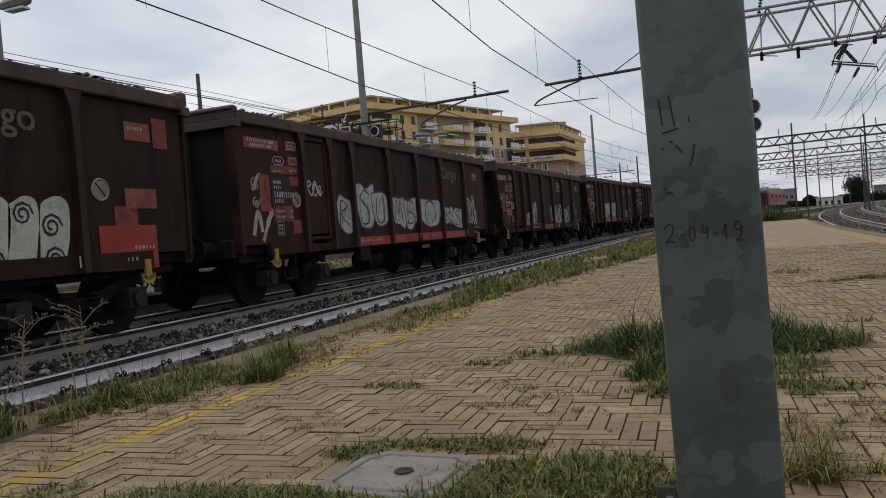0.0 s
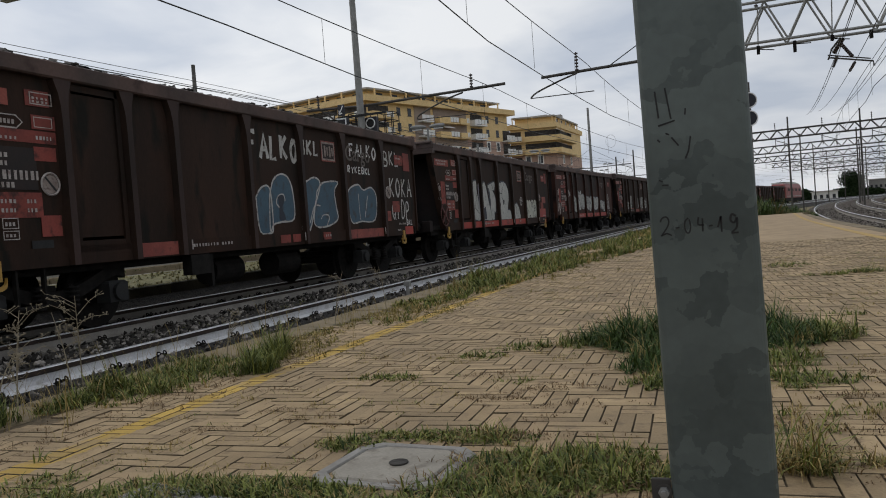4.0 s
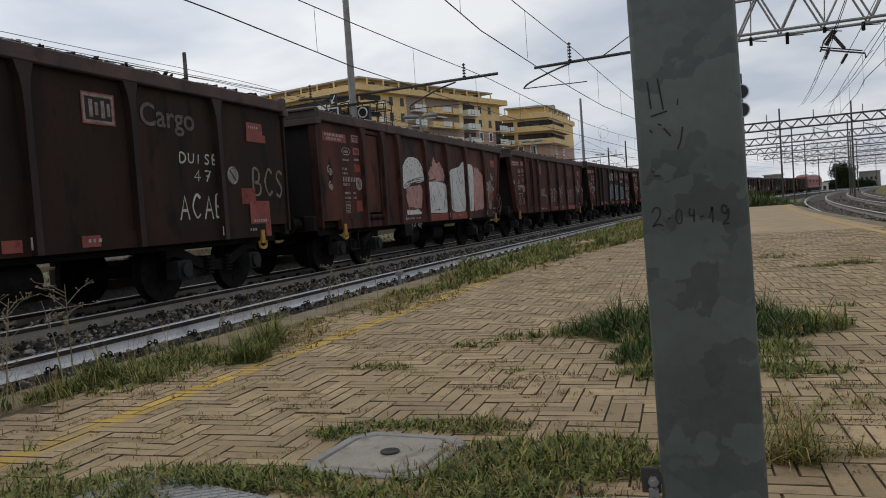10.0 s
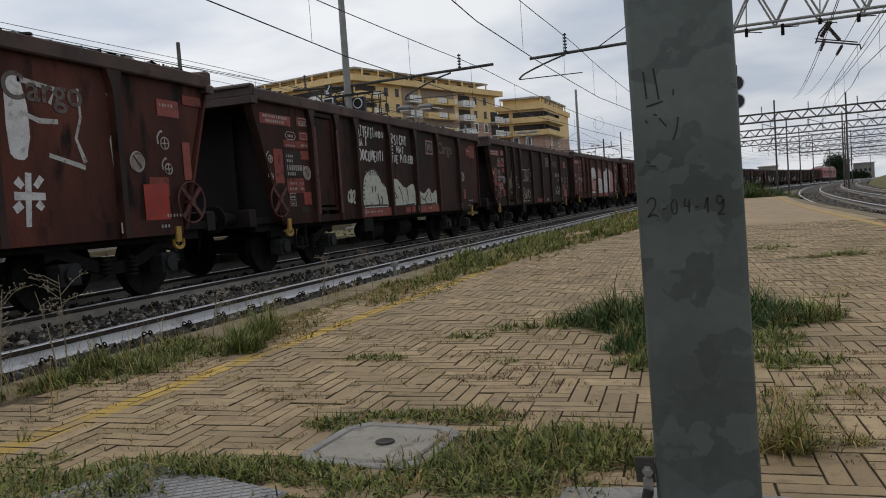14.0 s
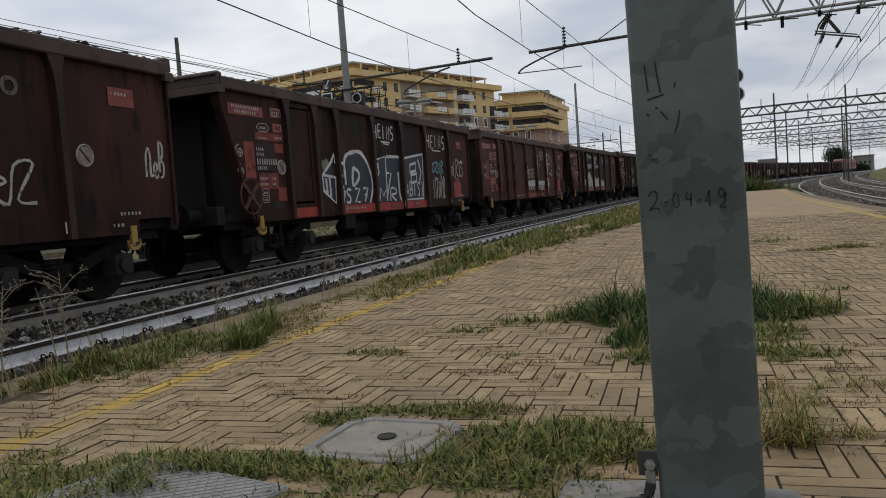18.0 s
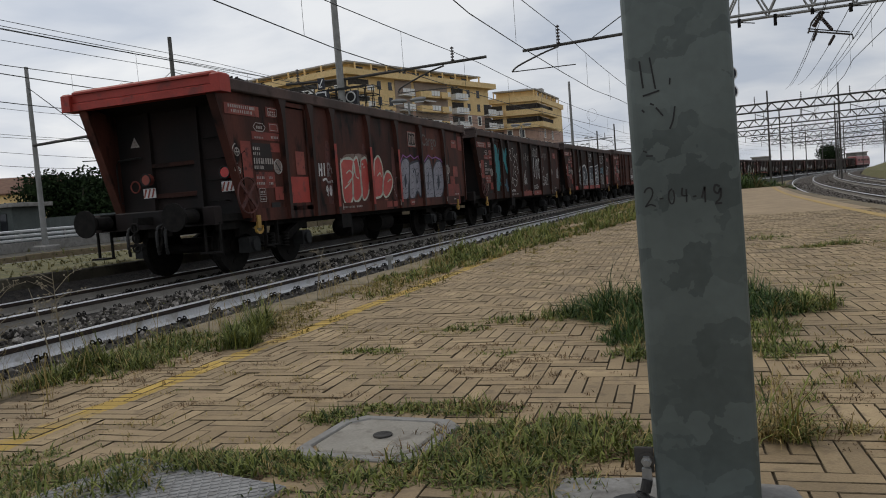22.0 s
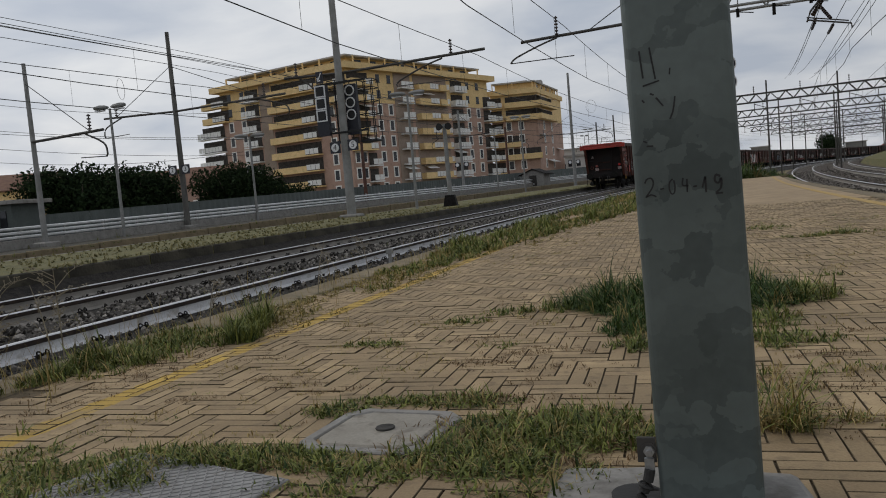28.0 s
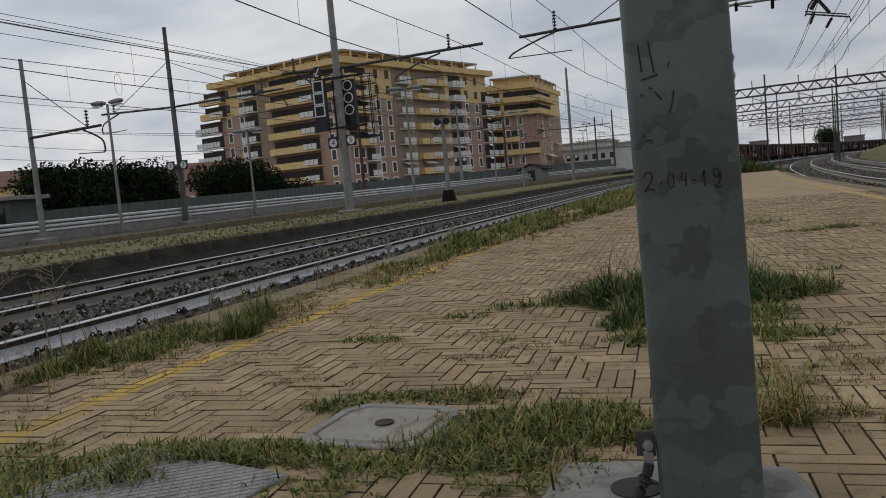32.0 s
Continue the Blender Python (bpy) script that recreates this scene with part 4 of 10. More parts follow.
def hand_wheel():
    b = Build().ring((0, 0, 0), (1, 0, 0), 0.30, 0.014, 28, 6)
    for k in range(4):
        a = math.radians(45 + 90 * k)
        b.box(-0.012, 0.012, -0.03, 0.03, 0.05, 0.29, Matrix.Rotation(a, 4, "X"))
    b.disc((0, 0, 0), (1, 0, 0), 0.06, 0.06, 12)
    b.tube([(0, 0, 0), (-0.14, 0, 0)], 0.025, 8)
    return b


def buffer():
    b = Build()
    b.disc((0, 0.15, 0), (0, 1, 0), 0.11, 0.34, 16)
    b.disc((0, 0.38, 0), (0, 1, 0), 0.085, 0.22, 16)
    b.disc((0, 0.50, 0), (0, 1, 0), 0.225, 0.035, 24)
    b.box(-0.16, 0.16, -0.03, 0.0, -0.14, 0.14)
    return b


def hook():
    b = Build().box(-0.02, 0.02, -0.05, 0.05, -0.10, 0.12)
    b.strip([[(x, y, z) for x in (-0.02, 0.02)] + [(x, y, z - 0.045) for x in (0.02, -0.02)] for y, z in smooth_line([(-0.11, -0.06), (-0.09, -0.13), (0, -0.16), (0.09, -0.13), (0.11, -0.06)], 3)])
    return b


def coupling():
    b = Build().box(-0.05, 0.05, 0, 0.35, -0.06, 0.06)
    for k in range(3):
        b.ring((0, 0.38, -0.10 - 0.16 * k), (1, 0, 0) if k % 2 else (0, 1, 0), 0.07, 0.018, 12, 5)
    b.tube([(-0.35, 0.0, 0.0), (-0.38, 0.2, -0.15), (-0.38, 0.25, -0.4), (-0.3, 0.2, -0.5)], 0.025, 6)
    return b


def load_build(seed):
    """Tangled scrap that stands a little over the wagon's edges."""
    b = Build()
    rnd = random.Random(seed)
    nx, ny = 6, 96
    for j in range(ny + 1):
        for i in range(nx + 1):
            x, y = -1.30 + 2.60 * i / nx, -6.2 + 12.4 * j / ny
            z = TOP - 0.02 + 0.07 * noise.noise((x * 4.0, y * 3.3, seed)) + rnd.uniform(-0.03, 0.045) + (0.04 if 0 < i < nx else 0.03)
            b.v.append((x, y, z))
    w = nx + 1
    for j in range(ny):
        for i in range(nx):
            b.f.append((j * w + i, j * w + i + 1, (j + 1) * w + i + 1, (j + 1) * w + i))
            b.mi.append(0)
    for _ in range(420):                        # chips and bent strips along the edges
        x, y = rnd.choice((rnd.uniform(1.15, 1.36), rnd.uniform(1.15, 1.36), rnd.uniform(-1.3, 1.0))), rnd.uniform(-6.2, 6.2)
        m = pose(x, y, TOP + rnd.uniform(0.0, 0.035), rnd.uniform(-18, 18), rnd.uniform(-18, 18), rnd.uniform(0, 180))
        b.box(-rnd.uniform(0.02, 0.10), rnd.uniform(0.02, 0.10), -rnd.uniform(0.01, 0.04), rnd.uniform(0.01, 0.04), -0.012, 0.012, m, 1 if rnd.random() < 0.35 else 0)
    return b


def plaque(y0, y1, z0, z1, x=PANEL_X + 0.010, t=0.004):
    return Build().box(x, x + t, y0, y1, z0, z1)


def bars(b, y, z, w, h, n, gap=0.25, x=PANEL_X + 0.016, rnd=None):
    """Unreadable lettering as a row of short upright bars."""
    step = w / n
    for i in range(n):
        f = 0.85 if rnd is None else rnd.uniform(0.45, 0.95)
        b.box(x, x + 0.002, y + i * step, y + i * step + step * (1 - gap) * f, z, z + h * 0.85)
    return b


def on_side(depth):
    return lambda u, v: (PANEL_X + 0.008 + depth, u, v)


def text_mesh(key, body, size, mat):
    """Flat lettering in the built-in font, standing in the side's plane, from its lower near corner."""
    if key not in MESHES:
        cu = bpy.data.curves.new(key, "FONT")
        cu.body, cu.size, cu.extrude, cu.offset = body, size, 0.001, 0.012 * size
        tmp = bpy.data.objects.new(key, cu)
        scene.collection.objects.link(tmp)
        me = bpy.data.meshes.new_from_object(tmp.evaluated_get(bpy.context.evaluated_depsgraph_get()))
        bpy.data.objects.remove(tmp)
        me.materials.clear()
        me.materials.append(mat)
        MESHES[key] = me
    return MESHES[key]


def text_part(name, key, body, size, mat, t, y, z, label="", stretch=1.0, out=0.012):
    m = Matrix(((0, 0, 1, PANEL_X + out), (stretch, 0, 0, y), (0, 1, 0, z), (0, 0, 0, 1)))
    part(name, text_mesh(key, body, size, mat), t, None, label, m)


def outline(b, y0, y1, z0, z1, w=0.014, x=PANEL_X + 0.014):
    b.box(x, x + 0.002, y0, y1, z0, z0 + w).box(x, x + 0.002, y0, y1, z1 - w, z1).box(x, x + 0.002, y0, y0 + w, z0 + w, z1 - w).box(x, x + 0.002, y1 - w, y1, z0 + w, z1 - w)
    return b


def no_sign(t, y, z, r):
    """A pale disc with a dark bar and a ring."""
    d = part("round_sign", Build().disc((PANEL_X + 0.011, y, z), (1, 0, 0), r * 0.86, 0.004, 22), t, SIGN_DULL, "round pale sign with a bar across")
    part("sign_ring", Build().ring((PANEL_X + 0.014, y, z), (1, 0, 0), r, r * 0.11, 24, 4), d, LIGHT)
    part("sign_bar", Build().box(0.015, 0.018, -r * 0.85, r * 0.85, -r * 0.09, r * 0.09, pose(PANEL_X, y, z, -48, 0, 0)), d, INK)


def brake_sign(b, y, z, r):
    """A small wheel with a bent arrow, drawn in white lines."""
    b.ring((PANEL_X + 0.013, y, z), (1, 0, 0), r, 0.010, 16, 4)
    b.box(PANEL_X + 0.012, PANEL_X + 0.015, y - r, y + r, z - 0.008, z + 0.008).box(PANEL_X + 0.012, PANEL_X + 0.015, y - 0.008, y + 0.008, z - r, z + r)
    return strokes(b, [smooth_line([(y - 1.6 * r, z - 0.2 * r), (y - 1.7 * r, z + 1.0 * r), (y - 0.9 * r, z + 1.9 * r), (y - 0.4 * r, z + 1.9 * r)], 3)], 0.028, on_side(0.006))


def side_marks(t, n, rnd):
    """Red fields, framed signs and stencilled data on the end panels, as the state railways paint them."""
    shift = rnd.uniform(-0.04, 0.04)
    worn = (WASH, FADED)[n % 2]
    part("data_panel", plaque(-6.46, -5.46, 2.65, 2.83), t, FADED, "faded red data panel")
    part("data_panel", plaque(-5.24, -4.92, 2.68, 2.86), t, worn, "faded red data panel")
    if n not in (6, 7, 13):                     # red fields left round the data
        part("red_wash", plaque(-5.74, -4.86, 2.26, 2.40, PANEL_X + 0.007), t, WASH, "worn reddish painted field")
        part("red_wash", plaque(-5.72, -5.12, 1.42, 1.70, PANEL_X + 0.007), t, worn, "worn reddish painted field")
        part("red_wash", plaque(-6.10, -5.80, 1.60, 2.22, PANEL_X + 0.007), t, WASH, "worn reddish painted field")
        part("data_field", plaque(-5.76, -5.16, 1.73, 2.20, PANEL_X + 0.009), t, DARK_FIELD, "dark field under the wagon's data")
    part("small_label", plaque(-5.18, -4.86, 2.42, 2.58), t, worn)
    part("small_label", plaque(-5.18, -4.88, 2.06, 2.22), t, WASH)
    part("small_label", plaque(-5.16, -4.88, 1.20, 1.44), t, WASH)
    part("small_label", plaque(-5.56, -5.38, 0.97, 1.06), t, RED)
    part("mesh_plate", plaque(-5.31, -5.02, 0.90, 1.16), t, STEEL_GREY, "dull grey plate")
    b = Build()
    bars(b, -6.36, 2.76, 0.80, 0.06, 13, 0.25, rnd=rnd)
    bars(b, -6.28, 2.68, 0.62, 0.06, 10, 0.25, rnd=rnd)
    y0 = -5.72 + shift
    outline(b, -5.18, -4.88, 2.70, 2.84, 0.012)
    outline(b, -5.15, -4.90, 2.44, 2.56, 0.010)
    for z, w, h in ((2.08, 4, 0.06), (1.99, 4, 0.06), (1.75, 5, 0.07)):
        bars(b, y0, z, w * 0.06, h, w, 0.3, rnd=rnd)
    bars(b, y0, 1.84, 0.64, 0.12, 9, 0.28, rnd=rnd)
    for z in (1.58, 1.48):
        bars(b, y0 + 0.04, z, 0.26, 0.05, 5, 0.3, rnd=rnd)
        bars(b, y0 + 0.42, z, 0.14, 0.05, 3, 0.3, rnd=rnd)
    for z in (2.76, 2.72):
        bars(b, -5.15, z, 0.24, 0.03, 4, 0.3, rnd=rnd)
    bars(b, -5.66, 2.28, 0.30, 0.04, 5, 0.3, rnd=rnd)
    bars(b, -5.14, 2.30, 0.24, 0.05, 5, 0.3, rnd=rnd)
    outline(b, -5.66, -5.46, 1.30, 1.42, 0.010)
    outline(b, -5.66, -5.46, 1.18, 1.28, 0.010)
    bars(b, -5.63, 1.33, 0.14, 0.05, 3, 0.3)
    bars(b, -5.63, 1.21, 0.14, 0.04, 3, 0.3)
    strokes(b, [[(-5.68, 2.48), (-5.60, 2.55), (-5.38, 2.55), (-5.30, 2.48), (-5.38, 2.41), (-5.60, 2.41), (-5.68, 2.48)]], 0.016, on_side(0.007))
    bars(b, -5.59, 2.45, 0.20, 0.06, 4, 0.25)
    brake_sign(b, -6.22, 2.03, 0.065)
    brake_sign(b, -6.22, 1.72, 0.055)
    tagged(part("lettering", b, t, LIGHT), "small white stencilled lettering and framed signs", kind="stuff")
    no_sign(t, -4.99, 1.80, 0.125)
    b = Build()
    for y, k in ((-2.62, 1.0), (-1.95, 0.5), (1.30, 0.4), (4.75, 0.35)):
        bars(b, y, 0.955, 0.6 * k, 0.05, max(3, int(9 * k)), 0.3, PANEL_X + 0.042, rnd)
    for y in (-2.72, 0.42, 3.92):
        b.box(PANEL_X + 0.100, PANEL_X + 0.102, y, y + 0.025, 0.92, 1.06)
    tagged(part("sill_lettering", b, t, LIGHT), "small white stencilled marks on the sill", kind="stuff")
    for y0, y1 in ((-0.30, 0.02), (0.10, 0.36), (1.2, 1.5)):
        part("sill_label", plaque(y0, y1, 0.90, 1.04, PANEL_X + 0.037), t, worn, "small framed red label on the sill")
    # the far end panel
    no_sign(t, 4.42, 1.86, 0.13)
    b = Build()
    if n in (6, 3, 7):
        brake_sign(b, 5.00, 2.14, 0.085)
        brake_sign(b, 5.04, 1.78, 0.075)
    bars(b, 4.95, 2.66, 0.30, 0.05, 5, 0.3, rnd=rnd)
    bars(b, 4.92, 1.10, 0.40, 0.05, 6, 0.3, rnd=rnd)
    tagged(part("end_lettering", b, t, LIGHT), "small white stencilled lettering", kind="stuff")
    part("far_data_panel", plaque(4.90, 5.36, 2.52, 2.76), t, worn if n % 3 else FADED, "faded red data panel")
    if n % 3 != 1:
        part("small_label", plaque(4.62, 5.02, 1.40, 1.66), t, WASH)


def emblem(t):
    y0, y1, z0, z1 = 1.42, 1.93, 2.44, 2.80
    part("emblem", plaque(y0, y1, z0, z1, PANEL_X + 0.007), t, DARK_FIELD, "faded square emblem in red and white")
    b = outline(Build(), y0, y1, z0, z1, 0.035)
    for a, c in ((0.10, 0.06), (0.30, 0.06)):
        b.box(PANEL_X + 0.014, PANEL_X + 0.016, y0 + a, y0 + a + c, z0 + 0.07, z1 - 0.07)
    for a in (0.20, 0.40):
        b.box(PANEL_X + 0.014, PANEL_X + 0.016, y0 + a, y0 + a + 0.05, z0 + 0.10, z1 - 0.10)
    part("emblem_lines", b, t, SIGN_DULL)
    part("emblem_rim", outline(Build(), y0 - 0.02, y1 + 0.02, z0 - 0.02, z1 + 0.02, 0.02), t, FADED)


def make_wagon(n, near_slant, far_slant):
    t = thing("freight_wagon", WAGON_LABELS[n], "freight wagon", group="wagons of the freight train")
    rnd = random.Random(100 + n)
    coat = WAGON_RED if n in (0, 3, 6, 7) else WAGON_BLACK if n in (5, 9, 8) or n > 10 else WAGON_BROWN
    c = coat.name
    ends = ((-1, near_slant), (1, far_slant))
    cuts = [CEN - BODY + 0.04] + POSTS + [CEN + BODY - 0.04]
    for side in (1, -1):
        flip = MIRROR if side < 0 else Matrix()
        for k in range(len(cuts) - 1):
            y0, y1 = cuts[k], cuts[k + 1]
            sl = 0
            if side > 0:
                sl = -SLANT if (k == 0 and near_slant) else SLANT if (k == len(cuts) - 2 and far_slant) else 0
            else:
                sl = -SLANT if (k == 0 and far_slant) else SLANT if (k == len(cuts) - 2 and near_slant) else 0
            if k == 1:
                me = cached("door" + c, lambda: panel_mesh(y0, y1, SILL + 0.30, TOP - 0.32), coat)
                d = part("door", me, t, m=flip)
                fr = cached("door_frame" + c, lambda: Build().box(PANEL_X, PANEL_X + 0.035, y0 + 0.09, y0 + 0.16, SILL + 0.2, TOP - 0.22).box(PANEL_X, PANEL_X + 0.035, y1 - 0.16, y1 - 0.09, SILL + 0.2, TOP - 0.22).box(PANEL_X, PANEL_X + 0.035, y0 + 0.09, y1 - 0.09, TOP - 0.30, TOP - 0.22).box(PANEL_X, PANEL_X + 0.03, y0 + 0.09, y1 - 0.09, SILL + 0.12, SILL + 0.26), coat)
                part("door_frame", fr, d)
            else:
                part("side_panel", cached("panel_%d_%g" % (k, sl) + c, lambda: panel_mesh(y0, y1, slant=sl), coat), t, m=flip)
        for y in POSTS:
            part("side_post", cached("side_post" + c, post_build, coat, POST_FRONT), t, m=flip @ pose(0, y, 0))
        ch = cached("top_chord", lambda: Build().strip([[(1.30, y, TOP - 0.20), (1.42, y, TOP - 0.20), (1.44, y, TOP - 0.18), (1.45, y, TOP - 0.02), (1.41, y, TOP + 0.0), (1.30, y, TOP + 0.0)] for y in (CEN - BODY, CEN + BODY)]), CHORD)
        part("top_chord", ch, t, m=flip)
        part("side_sill", cached("side_sill" + c, lambda: Build().strip([[(1.28, y, SILL - 0.02), (PANEL_X + 0.03, y, SILL - 0.02), (PANEL_X + 0.03, y, SILL + 0.20), (1.28, y, SILL + 0.20)] for y in (CEN - 5.58, CEN + 5.58)]), coat), t, m=flip)
    for sgn, sl in ends:
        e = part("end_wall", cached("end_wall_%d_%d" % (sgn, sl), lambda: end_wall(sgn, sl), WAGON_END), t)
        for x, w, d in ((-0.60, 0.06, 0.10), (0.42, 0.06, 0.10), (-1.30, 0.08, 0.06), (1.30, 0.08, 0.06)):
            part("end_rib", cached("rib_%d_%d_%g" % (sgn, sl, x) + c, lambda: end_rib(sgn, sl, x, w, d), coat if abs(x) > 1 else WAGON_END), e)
        bright = RED if (n == 0 and sgn < 0) else CHORD
        bar_b = lambda: Build().slab(-1.45, 1.45, CEN + sgn * BODY - 0.09, CEN + sgn * BODY + 0.09, TOP - 0.27, TOP - 0.14, 0.02).slab(-1.43, 1.43, CEN + sgn * BODY - 0.06, CEN + sgn * BODY + 0.06, TOP - 0.13, TOP + 0.07, 0.03).slab(-1.40, 1.40, CEN + sgn * BODY - 0.10, CEN + sgn * BODY + 0.02, TOP + 0.0, TOP + 0.05, 0.02)
        part("end_chord", cached("end_chord_%d_%s" % (sgn, bright.name), bar_b, bright), t)
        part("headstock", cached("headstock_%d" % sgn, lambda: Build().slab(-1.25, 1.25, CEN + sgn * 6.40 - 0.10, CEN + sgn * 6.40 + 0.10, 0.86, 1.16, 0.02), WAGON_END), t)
        for x in (-0.875, 0.875):
            part("buffer", cached("buffer", buffer, IRON), t, m=pose(x, CEN + sgn * 6.50, 1.02, 0, 0, 0 if sgn > 0 else 180))
        part("coupling", cached("coupling", coupling, IRON), t, m=pose(0, CEN + sgn * 6.50, 1.0, 0, 0, 0 if sgn > 0 else 180))
        if sl:
            part("brake_wheel", cached("brake_wheel_red" if n == 0 else "brake_wheel", hand_wheel, RED_DULL), t, m=pose(1.42, CEN + sgn * (BODY - 0.62), 1.30))
        part("lashing_hook", cached("hook", hook, OCHRE), t, m=pose(1.37, CEN + sgn * 5.45, 0.84))
    if True:
        part("underframe", cached("underframe", lambda: Build().box(-1.22, 1.22, -6.3, 6.3, 0.90, 1.02).box(-0.25, 0.25, -6.3, 6.3, 0.72, 0.90).box(1.02, 1.14, -6.2, 6.2, 0.76, 0.9).box(-1.14, -1.02, -6.2, 6.2, 0.76, 0.9), IRON), t, m=pose(0, CEN, 0))
        part("load", load_build(n * 3.7 + 1).mesh("load", SCRAP, SCRAP_PALE), t, None, "dark scrap metal load", m=pose(0, CEN, 0))
        for y in (-1.2, 0.6):
            part("brake_cylinder", cached("brake_cylinder", lambda: Build().disc((0.75, 0, 0.55), (0, 1, 0), 0.22, 0.75, 18).box(0.68, 0.82, -0.2, 0.2, 0.7, 0.95), IRON), t, m=pose(0, y, 0))
        part("brake_box", cached("brake_box", lambda: Build().slab(1.20, 1.36, -0.22, 0.22, 0.55, 0.86, 0.03).box(1.22, 1.30, 0.3, 0.36, 0.35, 0.86), IRON), t, m=pose(0, -2.45, 0))
        part("step", cached("step", lambda: Build().box(1.28, 1.34, -0.20, -0.17, 0.42, 0.9).box(1.28, 1.34, 0.17, 0.20, 0.42, 0.9).box(1.18, 1.36, -0.20, 0.20, 0.40, 0.43), IRON), t, m=pose(0, -5.35, 0))
    for y in (CEN - 4.5, CEN + 4.5):
        g = part("bogie_frame", cached("bogie_frame", bogie_frame, IRON), t, m=pose(0, y, 0))
        for a in (-0.9, 0.9):
            for flip in (Matrix(), TURN):
                part("axle_box", cached("axle_box", axle_box, STEEL_GREY), g, m=pose(0, a, 0) @ flip)
        for flip in (Matrix(), TURN):
            for sy in (-0.24, 0.24):
                part("bogie_spring", cached("bogie_spring", springs, IRON), g, m=flip @ pose(0, sy, 0))
    wheels = []
    for y in (CEN - 5.4, CEN - 3.6, CEN + 3.6, CEN + 5.4):
        w = part("wheelset", cached("wheelset", wheelset, IRON), t, m=pose(0, y, 0.46))
        wheels.append((w, y))
    side_marks(t, n, rnd)
    if n in (0, 3, 4, 5, 8, 9, 11, 13):
        emblem(t)
    if n in (0, 1, 3, 4, 5, 7, 8, 9, 10, 12, 14):
        text_part("faded_lettering", "cargo", "Cargo", 0.44, STENCIL, t, 2.40, 2.50, "faded grey lettering reading Cargo", 1.05)
    return t, wheels


WAGON_LABELS = {
    0: "dark brown open freight wagon with red end beam and red graffiti",
    1: "dark brown open freight wagon with tall teal graffiti and white tags",
    2: "dark brown open freight wagon with white-outlined black block graffiti",
    3: "dark brown open freight wagon with large white brushed letters and patches",
    4: "dark brown open freight wagon with white lettering and round white graffiti",
    5: "plain dark brown open freight wagon with thin yellowish tags",
    6: "dark brown open freight wagon with white and pink painted shapes",
    7: "dark brown open freight wagon with white outline tags",
    8: "dark brown open freight wagon with dull blue graffiti",
    9: "dark brown open freight wagon with large silver graffiti",
    10: "dark brown open freight wagon with silver graffiti and a cream tag",
}
for extra in range(11, 19):
    WAGON_LABELS[extra] = "dark brown open freight wagon loaded with scrap metal"
SLANTED = {0: (1, 0), 1: (1, 0), 2: (1, 0), 3: (0, 1), 4: (1, 0), 5: (1, 0), 6: (0, 1), 7: (1, 1), 8: (1, 0), 9: (1, 0), 10: (0, 0), 11: (1, 0), 12: (1, 0), 13: (0, 1), 14: (1, 0), 15: (1, 0), 16: (1, 0), 17: (1, 0), 18: (1, 0)}
TRAIN = [make_wagon(n, *SLANTED[n]) for n in range(19)]


def make_loco():
    t = thing("locomotive", "red electric locomotive with a grey roof pulling the wagons", "locomotive")
    b = Build()
    prof = [(-1.45, 1.0), (-1.45, 3.0), (-1.15, 3.75), (1.15, 3.75), (1.45, 3.0), (1.45, 1.0)]
    secs = []
    for y, k, cut in ((-9.2, 0.86, 0.75), (-8.9, 0.97, 0.35), (-8.2, 1.0, 0.0), (8.2, 1.0, 0.0), (8.9, 0.97, 0.35), (9.2, 0.86, 0.75)):
        secs.append([(x * k, y, z if z < 3.1 else z - cut * 0.4) for x, z in prof])
    b.strip(secs)
    part("body", b, t, LOCO_RED)
    part("roof", Build().slab(-1.05, 1.05, -8.0, 8.0, 3.74, 3.98, 0.1), t, ROOF)
    part("underframe", Build().box(-1.3, 1.3, -8.6, 8.6, 0.35, 1.0), t, IRON)
    for y in (-5.5, 5.5):
        part("pantograph", Build().box(-0.8, 0.8, y - 0.8, y + 0.8, 4.0, 4.12).tube([(0, y - 0.8, 4.1), (0, y + 0.9, 4.5), (0, y - 0.4, 4.75)], 0.04).box(-0.8, 0.8, y - 0.45, y - 0.35, 4.74, 4.8), t, IRON)
    for y in (-6.0, -3.4, 3.4, 6.0):
        part("wheelset", cached("wheelset", wheelset, IRON), t, m=pose(0, y, 0.5))
    for sgn in (-1, 1):
        for x in (-0.875, 0.875):
            part("buffer", cached("buffer", buffer, IRON), t, m=pose(x, sgn * 9.1, 1.02, 0, 0, 0 if sgn > 0 else 180))
        part("windscreen", Build().box(-1.0, 1.0, sgn * 9.03 - 0.03, sgn * 9.03 + 0.03, 2.2, 2.9), t, GLASS)
    for y in (-6, -2, 2, 6):
        part("side_grille", Build().box(1.44, 1.47, y - 0.9, y + 0.9, 2.3, 2.8), t, STEEL_GREY)
    part("stripe", Build().box(1.445, 1.46, -8.2, 8.2, 1.25, 1.4), t, LIGHT)
    return t


LOCO = make_loco()

# metres run by the train at these times
RUN = ((0, 0.36), (1.3, 7.27), (2, 11.36), (4, 23.16), (6, 35.10), (8, 47.16), (10, 59.56), (12, 72.41), (14, 85.61), (16, 99.09), (18, 112.79), (20, 126.73), (22, 140.95), (24, 155.58), (26, 170.72), (28, 186.42), (30, 202.59), (32, 218.67))
TAIL = -46.3 - 6 * 14.04 + 6.72   # the last wagon at the start


